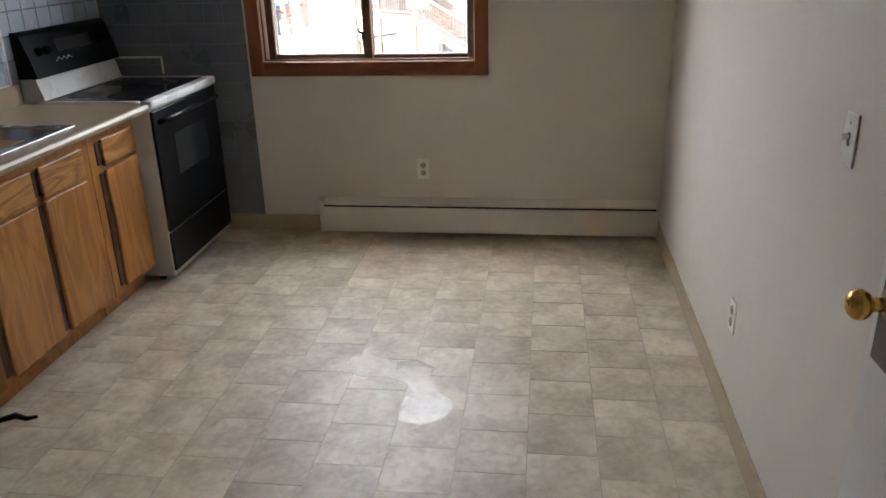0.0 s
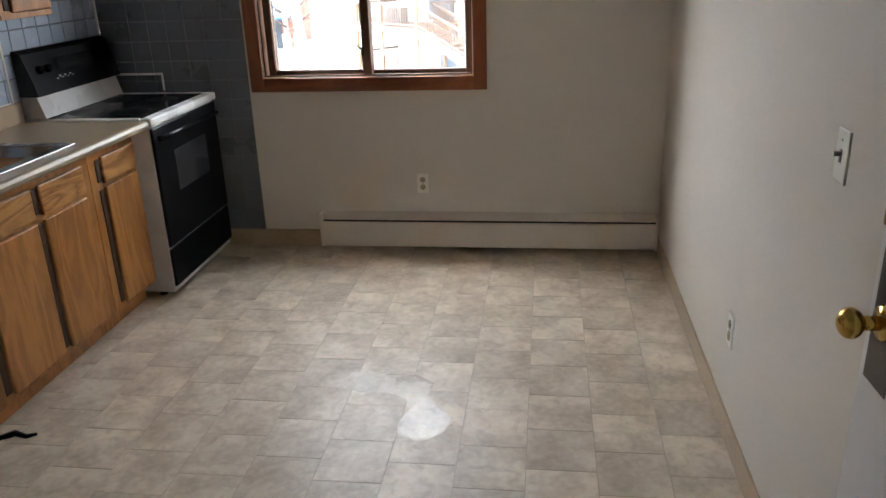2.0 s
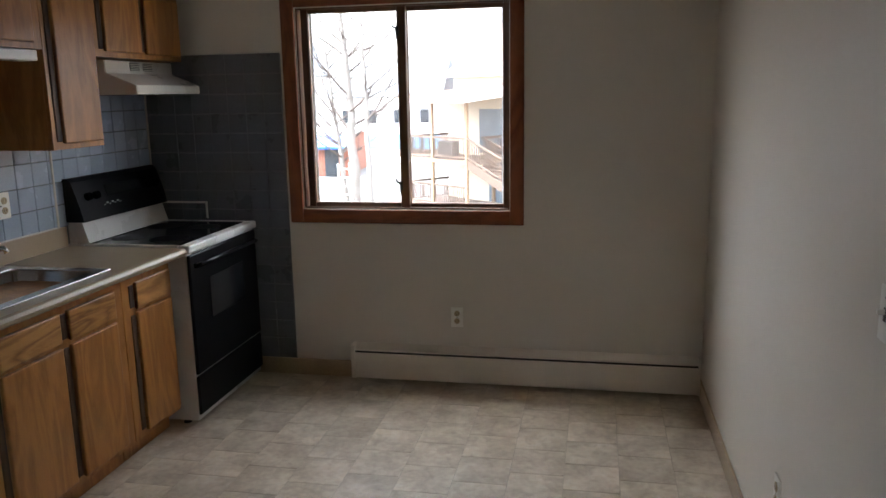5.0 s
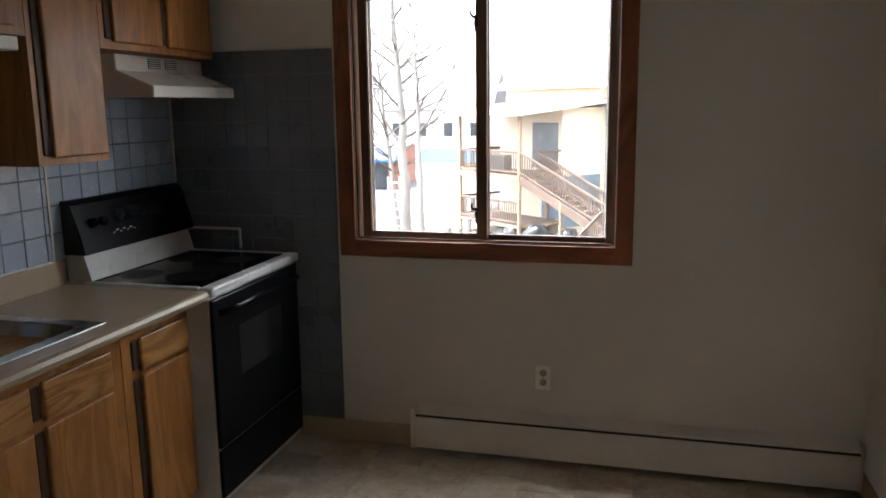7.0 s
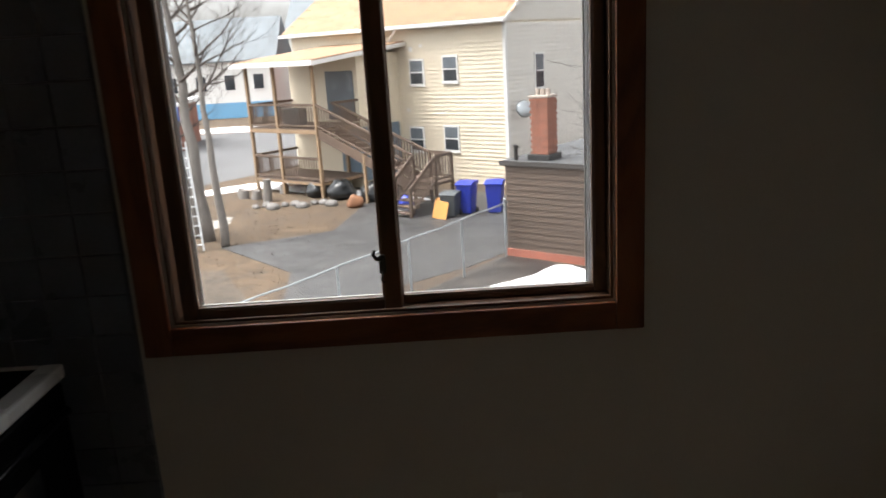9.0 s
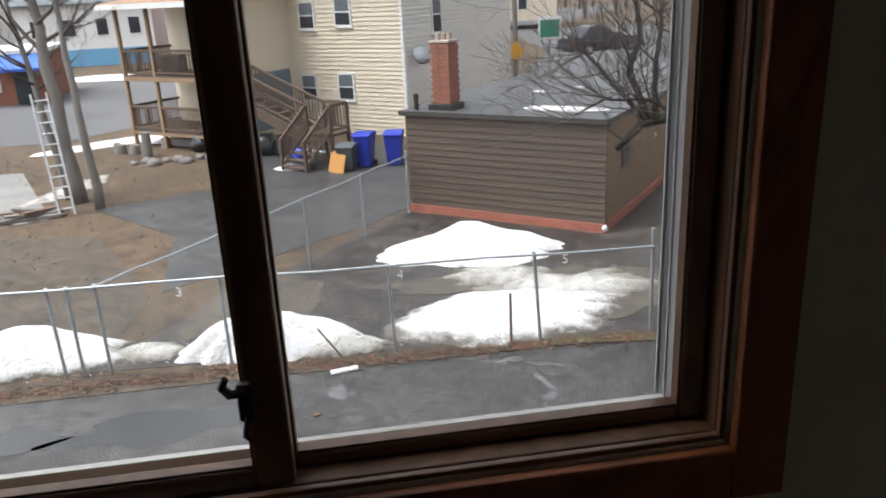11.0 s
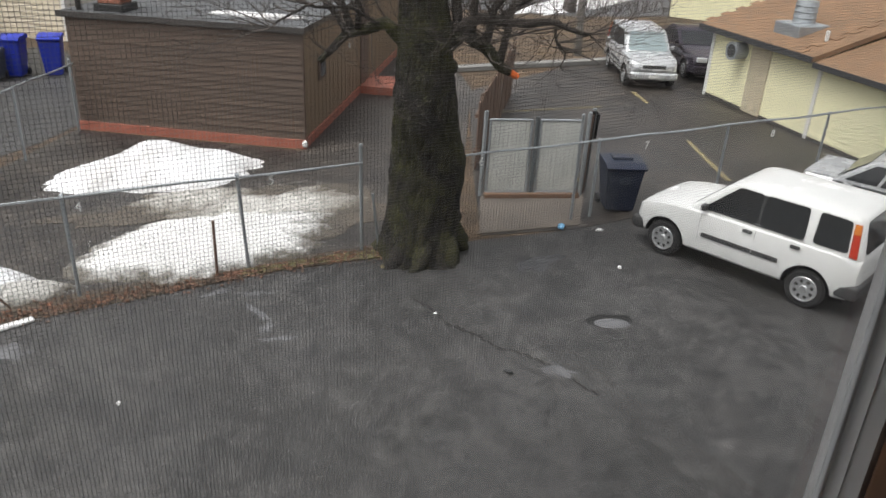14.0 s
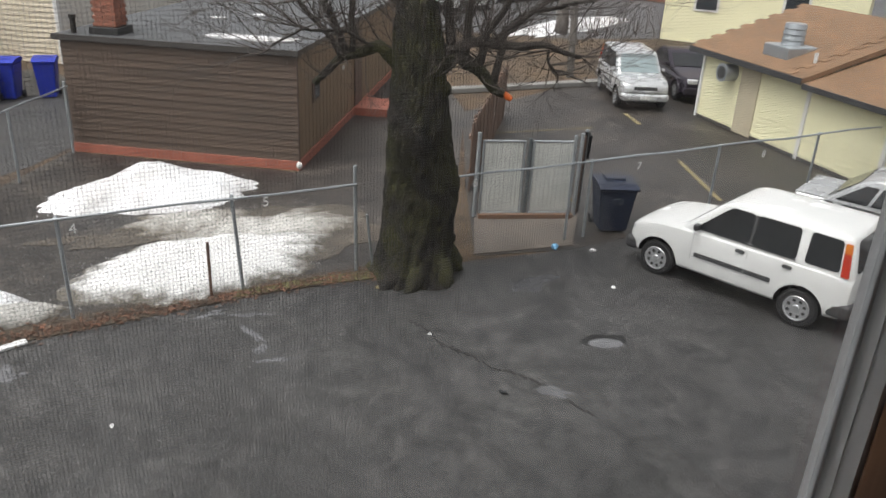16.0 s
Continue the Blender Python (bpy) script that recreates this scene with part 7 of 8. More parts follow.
        part("amber_lens", boxes((r + 0.025, r + 0.165, s_ * (half - 0.115) - 0.052, s_ * (half - 0.115) + 0.052, belt + 0.13 if kind == "suv" else belt - 0.17, belt + 0.26 if kind == "suv" else belt - 0.12), bevel=0.015), AMBER_LENS, tl)
        bm = bmesh.new()
        box(bm, cowl - 0.32, cowl - 0.20, s_ * (half + 0.02) - 0.07, s_ * (half + 0.02) + 0.07, belt + 0.04, belt + 0.17, 0.03)
        part("mirror", bm, GREY_PLASTIC if paint is CAR_WHITE else paint, t)
        part("side_moulding", boxes((xr + wr + 0.12, xf - wr - 0.12, s_ * (half - 0.018) - 0.012, s_ * (half - 0.018) + 0.012, 0.60, 0.68), bevel=0.008), GREY_PLASTIC, t)
        for x in (cowl - 1.25, cowl - 2.2):
            part("door_handle", boxes((x, x + 0.17, s_ * (half - 0.022) - 0.015, s_ * (half - 0.022) + 0.015, 0.86, 0.90), bevel=0.008), GREY_PLASTIC if paint is CAR_WHITE else paint, t)
        for x in (cowl - 0.25, cowl - 1.35, cowl - 2.3):
            part("door_gap", boxes((x, x + 0.012, s_ * (half - 0.03) - 0.006, s_ * (half - 0.028) + 0.006, 0.40, belt - 0.03)), GREY_PLASTIC, t)
        for x in (xf, xr):
            y = s_ * (half - 0.11)
            bm = bmesh.new()
            rod(bm, (x, y - 0.10, wr), (x, y + 0.10, wr), wr, seg=28)
            bmesh.ops.bevel(bm, geom=[e for e in bm.edges if abs(e.verts[0].co.y - e.verts[1].co.y) < 0.01], offset=0.03, segments=2, affect="EDGES")
            wh = part("wheel", bm, RUBBER, t, "black tyre")
            bm = bmesh.new()
            rod(bm, (x, y + s_ * 0.085, wr), (x, y + s_ * 0.106, wr), wr * 0.63, wr * 0.6, 24)
            rim = part("rim", bm, RIM, wh)
            bm = bmesh.new()
            for k_ in range(6):
                a = math.pi * 2 * k_ / 6
                rod(bm, (x + 0.13 * math.cos(a), y + s_ * 0.1055, wr + 0.13 * math.sin(a)), (x + 0.13 * math.cos(a), y + s_ * 0.109, wr + 0.13 * math.sin(a)), 0.036, seg=10)
            part("rim_hole", bm, RUBBER, wh)
            bm = bmesh.new()
            bm2 = [(x + (wr + 0.075) * math.cos(a), y, wr - 0.02 + (wr + 0.075) * math.sin(a)) for a in (math.pi * k / 10 for k in range(11))]
            tube(bm, [(p[0], s_ * (half - 0.035), p[2]) for p in bm2], 0.028, 6)
            part("wheel_arch", bm, GREY_PLASTIC if paint is CAR_WHITE else paint, t)
    part("underbody", boxes((r + 0.2, f - 0.2, -half + 0.25, half - 0.25, 0.18, 0.36)), RUBBER, t)
    if kind == "suv" and paint is CAR_WHITE:
        for s_ in (-1, 1):
            part("sill", boxes((xr + wr + 0.08, xf - wr - 0.08, s_ * (half - 0.05) - 0.02, s_ * (half - 0.05) + 0.02, 0.26, 0.36), bevel=0.01), GREY_PLASTIC, t)
    return t


def rounded(pts, r, n=4):
    """The outline with its corners rounded off."""
    out = []
    for i in range(len(pts)):
        p, a, b = Vector(pts[i]), Vector(pts[i - 1]), Vector(pts[(i + 1) % len(pts)])
        u, v = p + (a - p).normalized() * r, p + (b - p).normalized() * r
        for k in range(n + 1):
            f = k / n
            out.append(tuple(u.lerp(p, f).lerp(p.lerp(v, f), f)))
    return out


def slab(pts, put, thick):
    """A thin plate over a flat outline that put() lays into space."""
    bm = bmesh.new()
    lo = [bm.verts.new(put(p, q, 0.0)) for p, q in pts]
    hi = [bm.verts.new(put(p, q, thick)) for p, q in pts]
    n = len(pts)
    for i in range(n):
        bm.faces.new((lo[i], lo[(i + 1) % n], hi[(i + 1) % n], hi[i]))
    bm.faces.new(hi)
    bm.faces.new(lo)
    return bm


def soften(ob, angle=32):
    for p in ob.data.polygons:
        p.use_smooth = True
    ob.data.set_sharp_from_angle(angle=radians(angle))


def boxy_suv(label, m, paint, glass, trim):
    """An upright compact sport utility vehicle heading +x, with a rounded shell and real wheel wells."""
    t = thing("car", label, "car", m)
    half, wr, xf, xr = 0.81, 0.305, 1.32, -1.06
    stations = [(-1.74, 0.90, 0.68, 0.44), (-1.71, 0.985, 0.75, 0.37), (-1.62, 1.01, 0.795, 0.33), (-1.35, 1.015, 0.81, 0.30), (-0.4, 1.005, 0.81, 0.28), (0.5, 0.995, 0.81, 0.28),
                (0.9, 0.985, 0.81, 0.28), (1.15, 0.97, 0.805, 0.28), (1.45, 0.935, 0.795, 0.29), (1.68, 0.885, 0.77, 0.31), (1.81, 0.825, 0.735, 0.33), (1.885, 0.75, 0.69, 0.36), (1.92, 0.64, 0.63, 0.42)]
    bm = bmesh.new()
    rows = []
    for x, zt, w, zb in stations:
        hp = [(0.0, zb), (w * 0.9, zb), (w * 0.97, zb + 0.05), (w, zb + 0.18), (w, zt - 0.28), (w * 0.985, zt - 0.14), (w * 0.96, zt - 0.05), (w * 0.91, zt - 0.012), (w * 0.8, zt + 0.006), (w * 0.45, zt + 0.022), (0.0, zt + 0.026)]
        loop = hp + [(-y, z) for y, z in reversed(hp[1:-1])]
        rows.append([bm.verts.new((x, y, z)) for y, z in loop])
    for a, b in zip(rows, rows[1:]):
        for k in range(len(a)):
            bm.faces.new((a[k], a[(k + 1) % len(a)], b[(k + 1) % len(a)], b[k]))
    bm.faces.new(rows[0])
    bm.faces.new(rows[-1])
    shell = new("shell", finish("shell", bm, paint))
    shell.data.materials.append(RUBBER)
    bm = bmesh.new()
    for x in (xf, xr):
        for s_ in (-1, 1):
            rod(bm, (x, s_ * 0.50, wr + 0.01), (x, s_ * 0.95, wr + 0.01), wr + 0.065, seg=32)
    well = new("well", finish("well", bm, paint))
    well.data.materials.append(RUBBER)
    for p in well.data.polygons:
        p.material_index = 1
    cut = shell.modifiers.new("wells", "BOOLEAN")
    cut.operation, cut.object, cut.solver = "DIFFERENCE", well, "EXACT"
    me = bpy.data.meshes.new_from_object(shell.evaluated_get(bpy.context.evaluated_depsgraph_get()))
    bpy.data.objects.remove(shell)
    bpy.data.objects.remove(well)
    body = new("body", me)
    body.parent = t
    soften(body)

    slices = [(0.97, -1.715, 1.01, 0.765, 0.16), (1.50, -1.605, 0.42, 0.68, 0.15), (1.545, -1.58, 0.34, 0.66, 0.16), (1.58, -1.52, 0.22, 0.62, 0.18), (1.602, -1.41, 0.06, 0.53, 0.2), (1.614, -1.22, -0.2, 0.36, 0.2), (1.617, -0.95, -0.5, 0.12, 0.1)]
    bm = bmesh.new()
    rows = []
    for z, x0, x1, w, rc in slices:
        rows.append([bm.verts.new((x, y, z)) for x, y in rounded([(x0, -w), (x1, -w * 0.97), (x1, w * 0.97), (x0, w)], rc, 6)])
    for a, b in zip(rows, rows[1:]):
        for k in range(len(a)):
            bm.faces.new((a[k], a[(k + 1) % len(a)], b[(k + 1) % len(a)], b[k]))
    bm.faces.new(rows[-1])
    cab = part("cabin", bm, paint, t)
    soften(cab)

    def wall_y(z):
        return 0.765 - (z - 0.97) * 0.160
    z0, z1 = 1.04, 1.51
    for s_ in (-1, 1):
        def put(x, z, d, s_=s_):
            return (x, s_ * (wall_y(z) - 0.004 - 0.012 * max(0.0, x + 0.2) + d), z)
        panes = [[(0.74, z0), (0.23, z1), (-0.15, z1), (-0.15, z0)], [(-0.20, z0), (-0.20, z1), (-0.85, z1), (-0.88, z0)], [(-1.00, z0), (-1.00, z1), (-1.45, z1 - 0.01), (-1.50, z0)]]
        for q in panes:
            part("side_window", slab(rounded(q, 0.055), put, 0.012), CAR_GLASS, cab)
        part("window_pillar", slab([(-0.152, z0 + 0.01), (-0.152, z1 - 0.01), (-0.198, z1 - 0.01), (-0.198, z0 + 0.01)], put, 0.010), GREY_PLASTIC, cab, "black pillar between the windows")
        part("window_seal", slab([(0.74, z0 - 0.018), (0.74, z0 - 0.004), (-0.88, z0 - 0.004), (-0.88, z0 - 0.018)], put, 0.012), GREY_PLASTIC, cab)
        q = [(-1.53, z0 - 0.04), (-1.48, z1 - 0.03), (-1.575, z1 - 0.03), (-1.645, z0 - 0.04)]
        tl = part("tail_light", slab(rounded(q, 0.015), put, 0.020), RED_LENS, t, "tall red and amber tail light")
        part("amber_lens", slab(rounded([(-1.494, z1 - 0.17), (-1.48, z1 - 0.032), (-1.573, z1 - 0.032), (-1.598, z1 - 0.17)], 0.012), put, 0.024), AMBER_LENS, tl)

        def side(x, z, d, s_=s_):
            return (x, s_ * (half * (1.0 if z < 0.72 else 1 - 0.015 * (z - 0.72) / 0.14 if z < 0.86 else 0.985 - 0.025 * (z - 0.86) / 0.09) - 0.005 + d), z)
        for x in (0.72, -0.18, -0.91):
            part("door_gap", slab([(x, 0.50), (x, 0.72), (x, 0.86), (x, 0.95), (x + 0.007, 0.95), (x + 0.007, 0.86), (x + 0.007, 0.72), (x + 0.007, 0.50)], side, 0.0065), GREY_BIN, t)
        for a, b in ((-0.165, 0.66), (-0.60, -0.185)):
            part("side_moulding", slab(rounded([(a, 0.575), (b, 0.575), (b, 0.645), (a, 0.645)], 0.012), side, 0.022), GREY_PLASTIC, t, "dark grey rubbing strip")
        for x in (-0.13, -0.87):
            part("door_handle", slab(rounded([(x, 0.875), (x + 0.15, 0.875), (x + 0.15, 0.925), (x, 0.925)], 0.015), side, 0.026), GREY_PLASTIC, t, "black door handle")
        bm = bmesh.new()
        box(bm, 0.64, 0.73, s_ * 0.82 - 0.065, s_ * 0.82 + 0.065, 1.02, 1.13, 0.03, 3)
        part("mirror", bm, trim, t)
        bm = bmesh.new()
        box(bm, 1.67, 1.875, s_ * 0.585 - 0.125, s_ * 0.585 + 0.125, 0.64, 0.785, 0.045, 3)
        part("headlight", bm, LAMP_LENS, t)
        for x in (xf, xr):
            y = s_ * (half - 0.115)
            bm = bmesh.new()
            rod(bm, (x, y - 0.095, wr), (x, y + 0.095, wr), wr, seg=32)
            bmesh.ops.bevel(bm, geom=[e for e in bm.edges if abs(e.verts[0].co.y - e.verts[1].co.y) < 0.01], offset=0.035, segments=3, affect="EDGES")
            wh = part("wheel", bm, RUBBER, t, "black tyre")
            bm = bmesh.new()
            rod(bm, (x, y + s_ * 0.06, wr), (x, y + s_ * 0.099, wr), wr * 0.60, wr * 0.58, 28)
            rod(bm, (x, y + s_ * 0.098, wr), (x, y + s_ * 0.112, wr), 0.065, 0.05, 16)
            tube(bm, [(x + wr * 0.61 * math.cos(k * math.pi / 14), y + s_ * 0.096, wr + wr * 0.61 * math.sin(k * math.pi / 14)) for k in range(29)], 0.016, 6)
            part("rim", bm, RIM, wh, "dull silver steel rim")
            bm = bmesh.new()
            for k in range(8):
                a = math.pi * 2 * (k + 0.5) / 8
                rod(bm, (x + 0.128 * math.cos(a), y + s_ * 0.097, wr + 0.128 * math.sin(a)), (x + 0.128 * math.cos(a), y + s_ * 0.1015, wr + 0.128 * math.sin(a)), 0.027, seg=10)
            part("rim_hole", bm, RUBBER, wh)
    for end in (1, -1):
        def put(y, z, d, end=end):
            x = 1.01 - (z - 0.97) * 1.113 if end > 0 else -1.715 + (z - 0.97) * 0.2075
            return (x + end * (d - 0.004), y, z)
        q = [(-0.62, z0 - 0.02), (0.62, z0 - 0.02), (0.54, z1), (-0.54, z1)] if end > 0 else [(-0.60, z0), (0.60, z0), (0.54, z1), (-0.54, z1)]
        part("windscreen" if end > 0 else "rear_window", slab(rounded(q, 0.06), put, 0.012), glass if end > 0 else CAR_GLASS, cab)
    bm = bmesh.new()
    box(bm, -1.79, -1.44, -0.80, 0.80, 0.36, 0.60, 0.06, 3)
    part("bumper", bm, trim, t)
    bm = bmesh.new()
    box(bm, 1.72, 1.975, -0.76, 0.76, 0.30, 0.54, 0.08, 3)
    part("bumper", bm, trim, t)
    part("grille", boxes((1.86, 1.922, -0.36, 0.36, 0.64, 0.75), bevel=0.012), GREY_PLASTIC, t)
    part("number_plate", boxes((1.970, 1.982, -0.16, 0.16, 0.38, 0.47)), WHITE_TRIM, t)
    part("underbody", boxes((-1.6, 1.7, -0.48, 0.48, 0.18, 0.30)), RUBBER, t)
    for x in (xf, xr):
        bm = bmesh.new()
        rod(bm, (x, -0.62, wr), (x, 0.62, wr), 0.05, seg=10)
        part("axle", bm, RUBBER, t)
    return t


boxy_suv("white compact sport utility vehicle parked in the wet lot", pose(9.06, 7.08, G, 0, 0, 104.5), CAR_WHITE, CAR_GLASS, GREY_PLASTIC)
boxy_suv("silver sport utility vehicle parked in the neighbouring lot", pose(17.45, 18.75, G, 0, 0, -120), CAR_SILVER, PALE_GLASS, CAR_SILVER)
car("car", "dark sedan parked beside the silver car", pose(20.2, 18.9, G, 0, 0, -118), CAR_DARK, CAR_GLASS, 4.4, 1.72, 1.42, "sedan")
car("car", "grey sedan parked behind the white car", pose(13.1, 6.5, G, 0, 0, 288), CAR_SILVER, CAR_GLASS, 4.4, 1.72, 1.44, "sedan")
car("car", "dark car parked on the far street", pose(13.6, 41.5, G + 1.6, 0, 0, 12), CAR_DARK, CAR_GLASS, 4.5, 1.75, 1.5, "sedan")
car("car", "white car parked on the far street", pose(24.5, 40.0, G, 0, 0, 20), CAR_WHITE, CAR_GLASS, 4.5, 1.75, 1.6)
car("car", "pale car parked further along the far street", pose(31.0, 44.0, G, 0, 0, 20), CAR_SILVER, CAR_GLASS, 4.5, 1.75, 1.5)

# ---- far side of the street ----
def far_house(name, label, m, w, d, h, wall, roof, rise, rows, band=None):
    t = thing(name, label, "house", m)
    part("wall", boxes((-w / 2, w / 2, 0, d, 0, h)), wall, t)
    if band:
        part("band", boxes((-w / 2 - 0.02, w / 2 + 0.02, -0.03, 0, 0, 1.5)), band, t, "light blue painted lower wall")
    bm = bmesh.new()
    prism(bm, [(-0.5, h - 0.05), (-0.5, h + 0.1), (d / 2, h + rise), (d + 0.5, h + 0.1), (d + 0.5, h - 0.05)], "x", -w / 2 - 0.4, w / 2 + 0.4)
    part("roof", bm, roof, t)
    for x, z in rows:
        f = part("window", boxes((x - 0.6, x + 0.6, -0.06, 0.0, z, z + 1.6), bevel=0.02), WHITE_TRIM, t)
        part("pane", boxes((x - 0.48, x + 0.48, -0.07, -0.05, z + 0.1, z + 1.5)), DARK_PANE, f)
    return t


far_house("house", "white house with a slate roof and light blue lower wall", pose(-22.5, 76, G, 0, 0, 0), 12, 9, 5.4, WHITE_TRIM, SLATE, 4.2, [(-4, 2.6), (-1.2, 2.6), (1.6, 2.6), (4.4, 2.6)], BLUE_PAINT)
far_house("house", "white gabled house behind the bare trees", pose(-34, 90, G, 0, 0, 80), 11, 9, 8.0, WHITE_TRIM, SLATE, 4.0, [(-3, 1.5), (2, 1.5), (-3, 5), (2, 5)])
far_house("house", "grey-roofed house across the street", pose(-12.5, 88, G, 0, 0, -8), 9, 9, 8.0, PALE, SLATE, 4.6, [(-2.5, 1.2), (1.5, 1.2), (-2.5, 4.8), (1.5, 4.8)])
far_house("house", "red brick building across the street", pose(-8.5, 72, G, 0, 0, 0), 7, 9, 9.0, BRICK, SLATE, 0.6, [(-2, 1.5), (1, 1.5), (-2, 5), (1, 5)])
far_house("house", "pale house far along the street", pose(-48, 84, G, 0, 0, 10), 12, 9, 6.0, PALE, SLATE, 3.5, [(-3, 2), (2, 2)])
far_house("house", "red brick house at the far corner", pose(42, 42, G, 0, 0, -35), 9, 9, 7, BRICK, SLATE, 2.0, [(-2.5, 1.2), (1.5, 1.2), (-2.5, 4.2), (1.5, 4.2)])
far_house("house", "pale yellow house behind the outbuilding", pose(31, 24.5, G, 0, 0, -60), 9, 8, 4.6, YELLOW_WALL, SHINGLE_RED, 3.0, [(-2.5, 1.5), (1.5, 1.5)])
far_house("house", "cream house far up the side street", pose(21, 92, G + 1, 0, 0, -10), 10, 9, 6, CREAM, SLATE, 3.5, [(-3, 1.2), (1, 1.2)])
far_house("house", "grey house far up the side street", pose(44, 84, G + 1, 0, 0, -20), 10, 9, 6, PALE, SLATE, 3.5, [(-3, 1.2), (1, 1.2)])
sp = thing("corner_shop", "low brick corner shop with a blue awning", "shop", pose(-21.5, 49, G, 0, 0, 6))
part("wall", boxes((-6, 3.6, 0, 7, 0, 2.9)), BRICK, sp)
part("roof", boxes((-6.2, 3.8, -0.2, 7.2, 2.9, 3.15), bevel=0.03), WHITE_TRIM, sp)
for x in (-4.6, -2.9, -1.2, 0.4):
    fw = part("shop_window", boxes((x - 0.75, x + 0.75, -0.08, 0.0, 0.8, 2.3), bevel=0.02), WHITE_TRIM, sp)
    part("pane", boxes((x - 0.66, x + 0.66, -0.09, -0.07, 0.9, 2.2)), DARK_PANE, fw)
    part("poster", boxes((x - 0.5, x + 0.3, -0.10, -0.088, 1.0, 1.55)), WHITE_TRIM if x < -2 else GREEN, fw)
bm = bmesh.new()
prism(bm, [(-1.3, 2.0), (-1.3, 2.15), (0.0, 3.0), (0.0, 2.0)], "x", 1.3, 3.7)
part("awning", bm, BLUE_AWNING, sp, "bright blue awning over the door")
part("door", boxes((1.9, 2.9, -0.06, 0.0, 0, 2.0), bevel=0.02), DARK_PANE, sp)
up = thing("utility_pole", "brown wooden utility pole with a crossarm", "pole", pose(-6.4, 62, G))
bm = bmesh.new()
rod(bm, (0, 0, 0), (0, 0, 10.2), 0.16, 0.11, 10)
part("pole", bm, GREY_BARK, up)
part("crossarm", boxes((-1.6, 1.6, -0.06, 0.06, 9.5, 9.65)), GREY_BARK, up)
up = thing("utility_pole", "brown wooden pole with a yellow warning sign", "pole", pose(8.5, 40.3, G))
bm = bmesh.new()
rod(bm, (0, 0, 0), (0, 0, 8.5), 0.15, 0.12, 10)
part("pole", bm, GREY_BARK, up)
bm = bmesh.new()
prism(bm, [(-0.5, 0), (0, 0.5), (0.5, 0), (0, -0.5)], "y", -0.19, -0.17)
bmesh.ops.translate(bm, verts=bm.verts, vec=(0, 0, 2.1))
part("warning_sign", bm, SIGN_YELLOW, up, "yellow diamond warning sign")
up = thing("utility_pole", "grey pole at the end of the neighbouring lot", "pole", pose(17.7, 22.1, G))
bm = bmesh.new()
rod(bm, (0, 0, 0), (-0.25, 0.1, 7.0), 0.14, 0.11, 10)
part("pole", bm, GREY_BARK, up)
sg = thing("street_sign", "green and white sign on a post", "sign", pose(10.2, 39.8, G))
bm = bmesh.new()
rod(bm, (0, 0, 0), (0, 0, 3.4), 0.06, seg=8)
part("post", bm, GALV, sg)
q = part("board", boxes((-0.62, 0.62, -0.09, -0.05, 2.6, 3.8), bevel=0.02), WHITE_TRIM, sg)
part("face", boxes((-0.5, 0.5, -0.10, -0.085, 2.75, 3.6)), GREEN, q)

# ---- distant bare woods ----
rng = random.Random(77)
bm = bmesh.new()
for i in range(240):
    a = rng.uniform(-1.0, 1.25)
    R = rng.uniform(110, 190)
    x, y = R * math.sin(a), R * math.cos(a)
    h_ = rng.uniform(7, 13)
    tube(bm, [(x, y, G), (x + rng.gauss(0, 0.5), y, G + h_ * 0.6), (x + rng.gauss(0, 0.8), y, G + h_)], [0.25, 0.15, 0.04], 4)
    for k in range(9):
        z = rng.uniform(0.35, 0.95) * h_
        b = rng.uniform(0, 6.28)
        L = (1.1 - z / h_) * 4 + 0.8
        tube(bm, [(x, y, G + z), (x + L * 0.5 * math.cos(b), y + L * 0.5 * math.sin(b), G + z + L * 0.45), (x + L * math.cos(b), y + L * math.sin(b), G + z + L * 0.7)], [0.10, 0.06, 0.02], 3)
solid("far_woods", bm, TREELINE, "distant line of bare winter trees", "trees", "stuff")
bm = bmesh.new()
N = 60
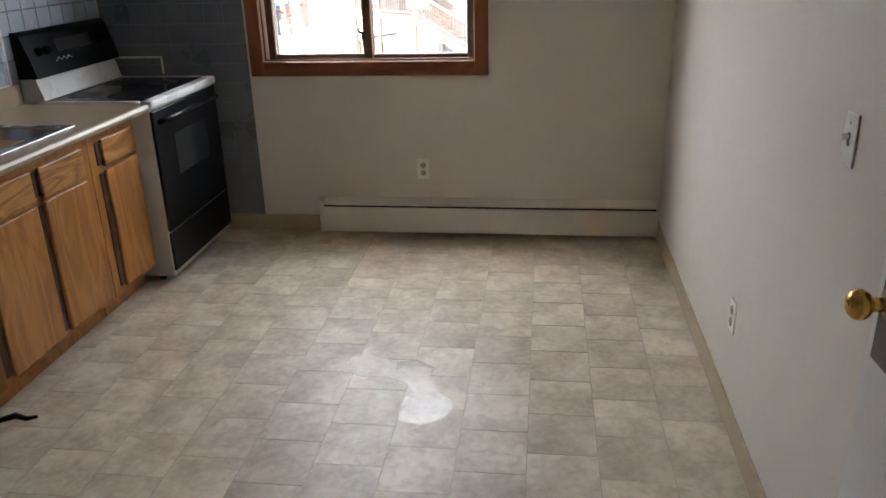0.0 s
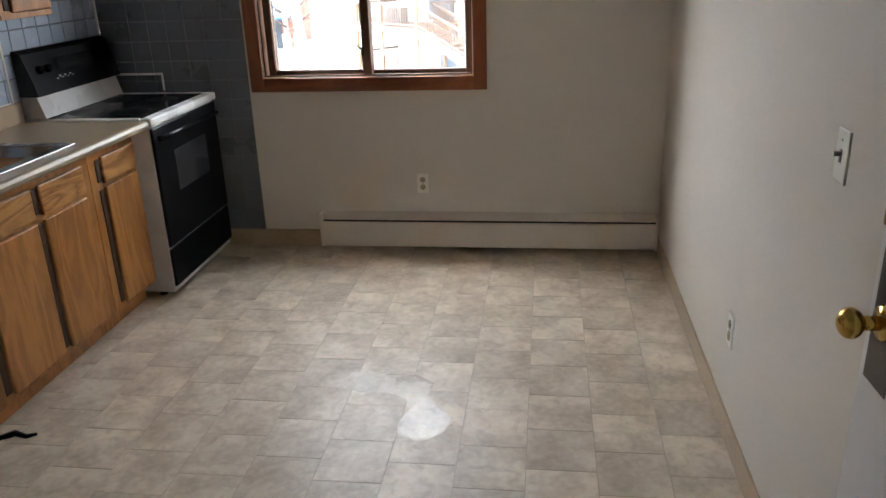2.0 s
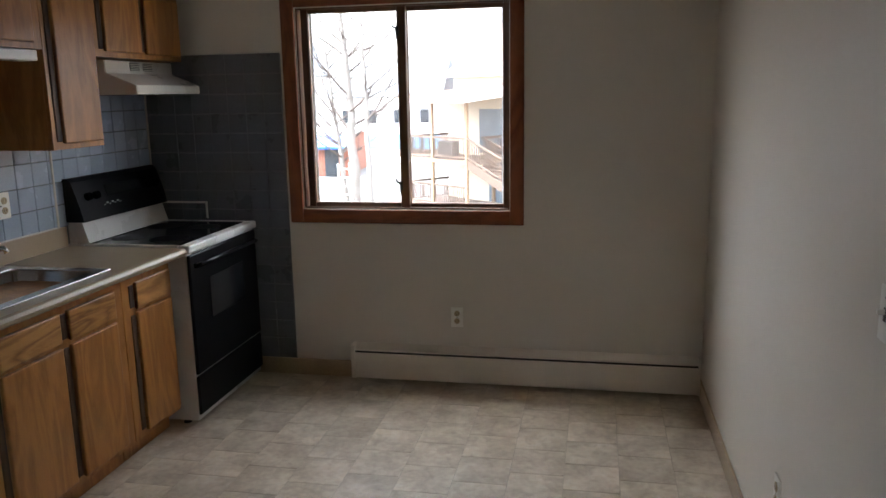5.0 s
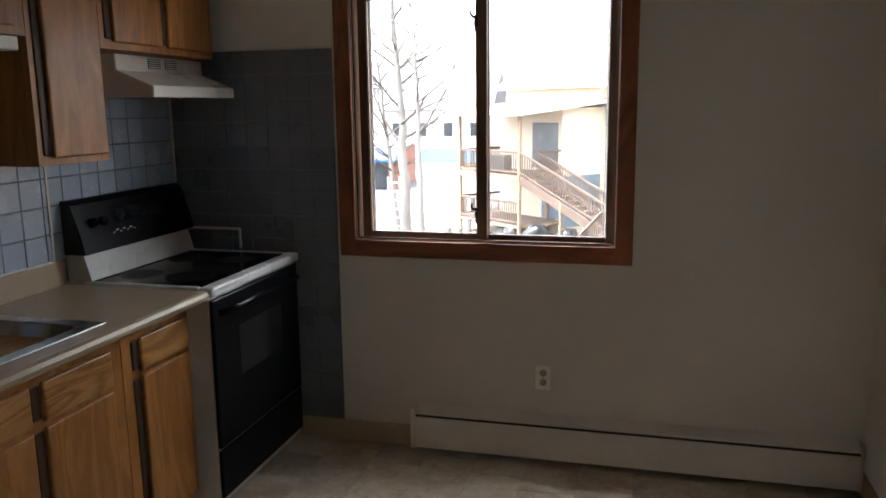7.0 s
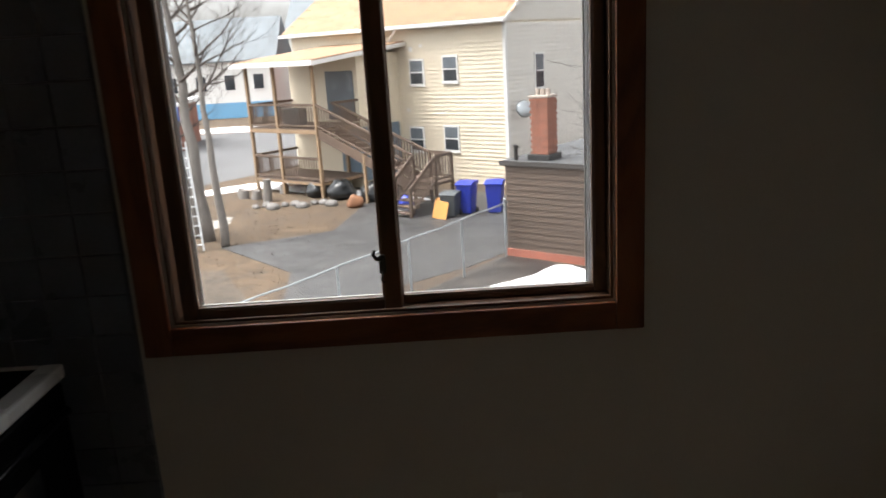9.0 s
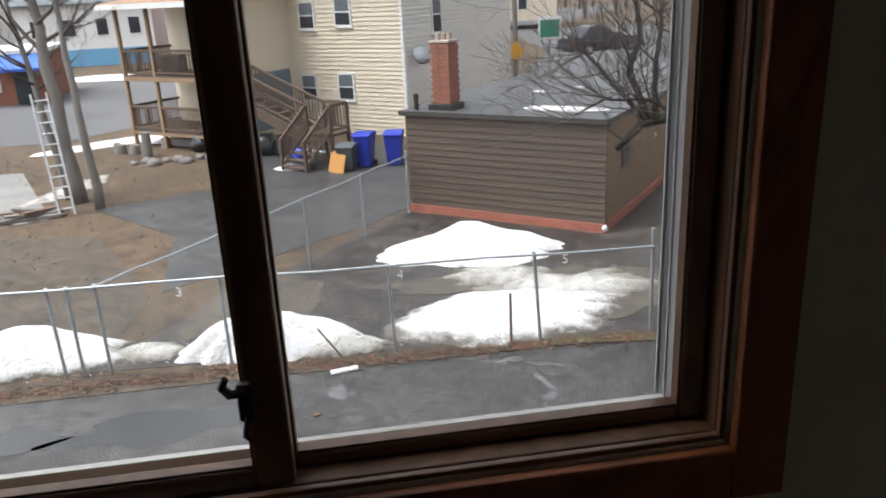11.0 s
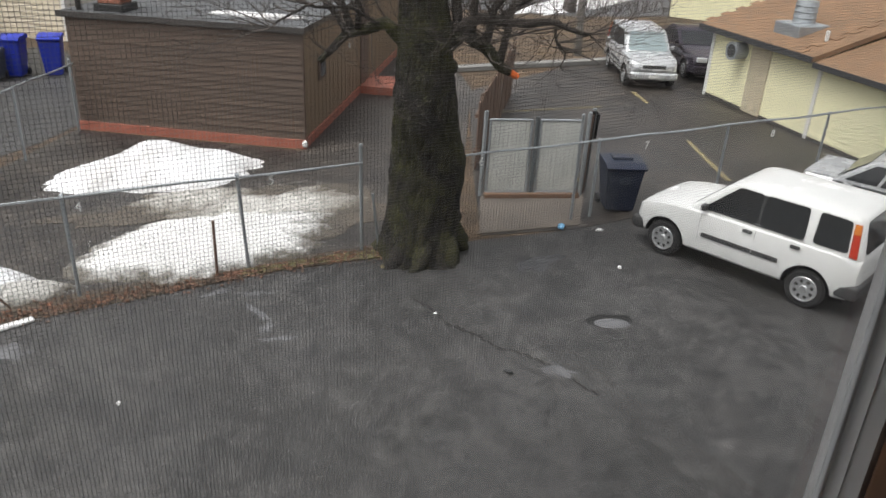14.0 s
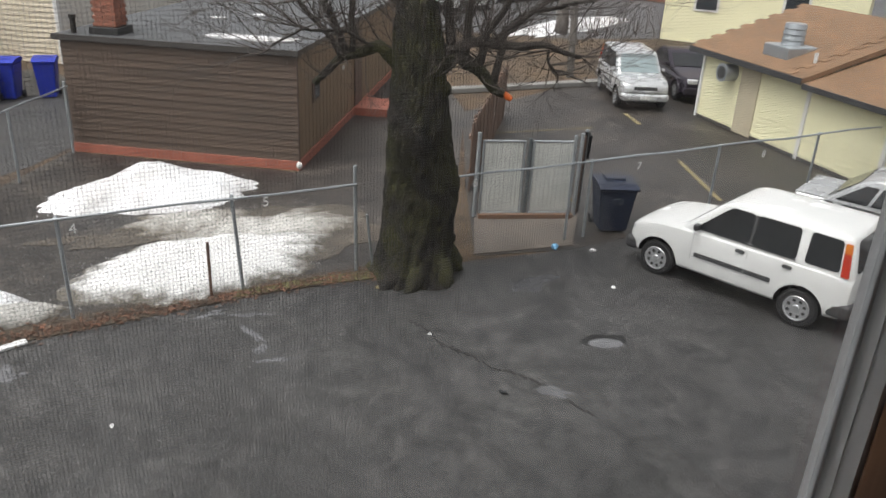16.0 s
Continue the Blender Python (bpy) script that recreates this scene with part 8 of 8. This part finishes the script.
for i in range(N):
    a0, a1 = -1.35 + 2.75 * i / N, -1.35 + 2.75 * (i + 1) / N
    quad = []
    for a in (a0, a1):
        R = 230
        hh = 8 + 5 * noise.noise((a * 4, 0, 0)) + 2 * noise.noise((a * 15, 3, 0))
        quad += [(R * math.sin(a), R * math.cos(a), G), (R * math.sin(a), R * math.cos(a), G + hh), (1.3 * R * math.sin(a), 1.3 * R * math.cos(a), G)]
    p = [bm.verts.new(v) for v in quad]
    bm.faces.new((p[0], p[3], p[4], p[1]))
    bm.faces.new((p[1], p[4], p[5], p[2]))
solid("backdrop_hill", bm, TREELINE, "low wooded hill on the horizon", "hill", "structure")
# brush along the far street
bm = bmesh.new()
for i in range(160):
    x, y = rng.uniform(19, 40), 0
    y = 30.5 - 0.18 * (x - 24) + rng.gauss(0, 0.8)
    twigs(bm, rng, (x, y, G), (rng.gauss(0, 0.5), rng.gauss(0, 0.5), 1), rng.uniform(0.8, 1.8), 0.02, 1, 0.1)
solid("brush", bm, TREELINE, "dark tangled winter brush beside the far street", "brush", "stuff")

# ---- the building that the kitchen belongs to ----
FACADE = surf("facade_siding", (0.50, 0.46, 0.40), 0.7, 0.08, 1, 30, 0.2)
solid("wall_facade", boxes((-9.0, 7.0, 0.0, 0.116, G - 0.05, -0.301), (-9.0, LEFT - 0.151, 0.0, 0.116, -0.301, 3.2), (0.151, 7.0, 0.0, 0.116, -0.301, 3.2), (LEFT - 0.151, 0.151, 0.0, 0.116, TOP + 0.2, 3.2)), FACADE, "plain outer wall of the apartment building", "wall", "structure")
solid("building_mass", boxes((-9.0, LEFT - 0.151, -9.0, -0.001, G - 0.05, 3.2), (0.151, 7.0, -9.0, -0.001, G - 0.05, 3.2), (LEFT - 0.151, 0.151, -9.0, BACK - 0.151, -0.31, 3.2), (LEFT - 0.151, 0.151, -9.0, -0.001, G - 0.05, -0.302)), FACADE, "plain block of the apartment building round the kitchen", "building", "structure")
solid("roof_slab", boxes((-9.4, 7.4, -9.3, 0.5, 3.21, 3.5)), ROOFING, "flat roof of the apartment building", "roof", "structure")
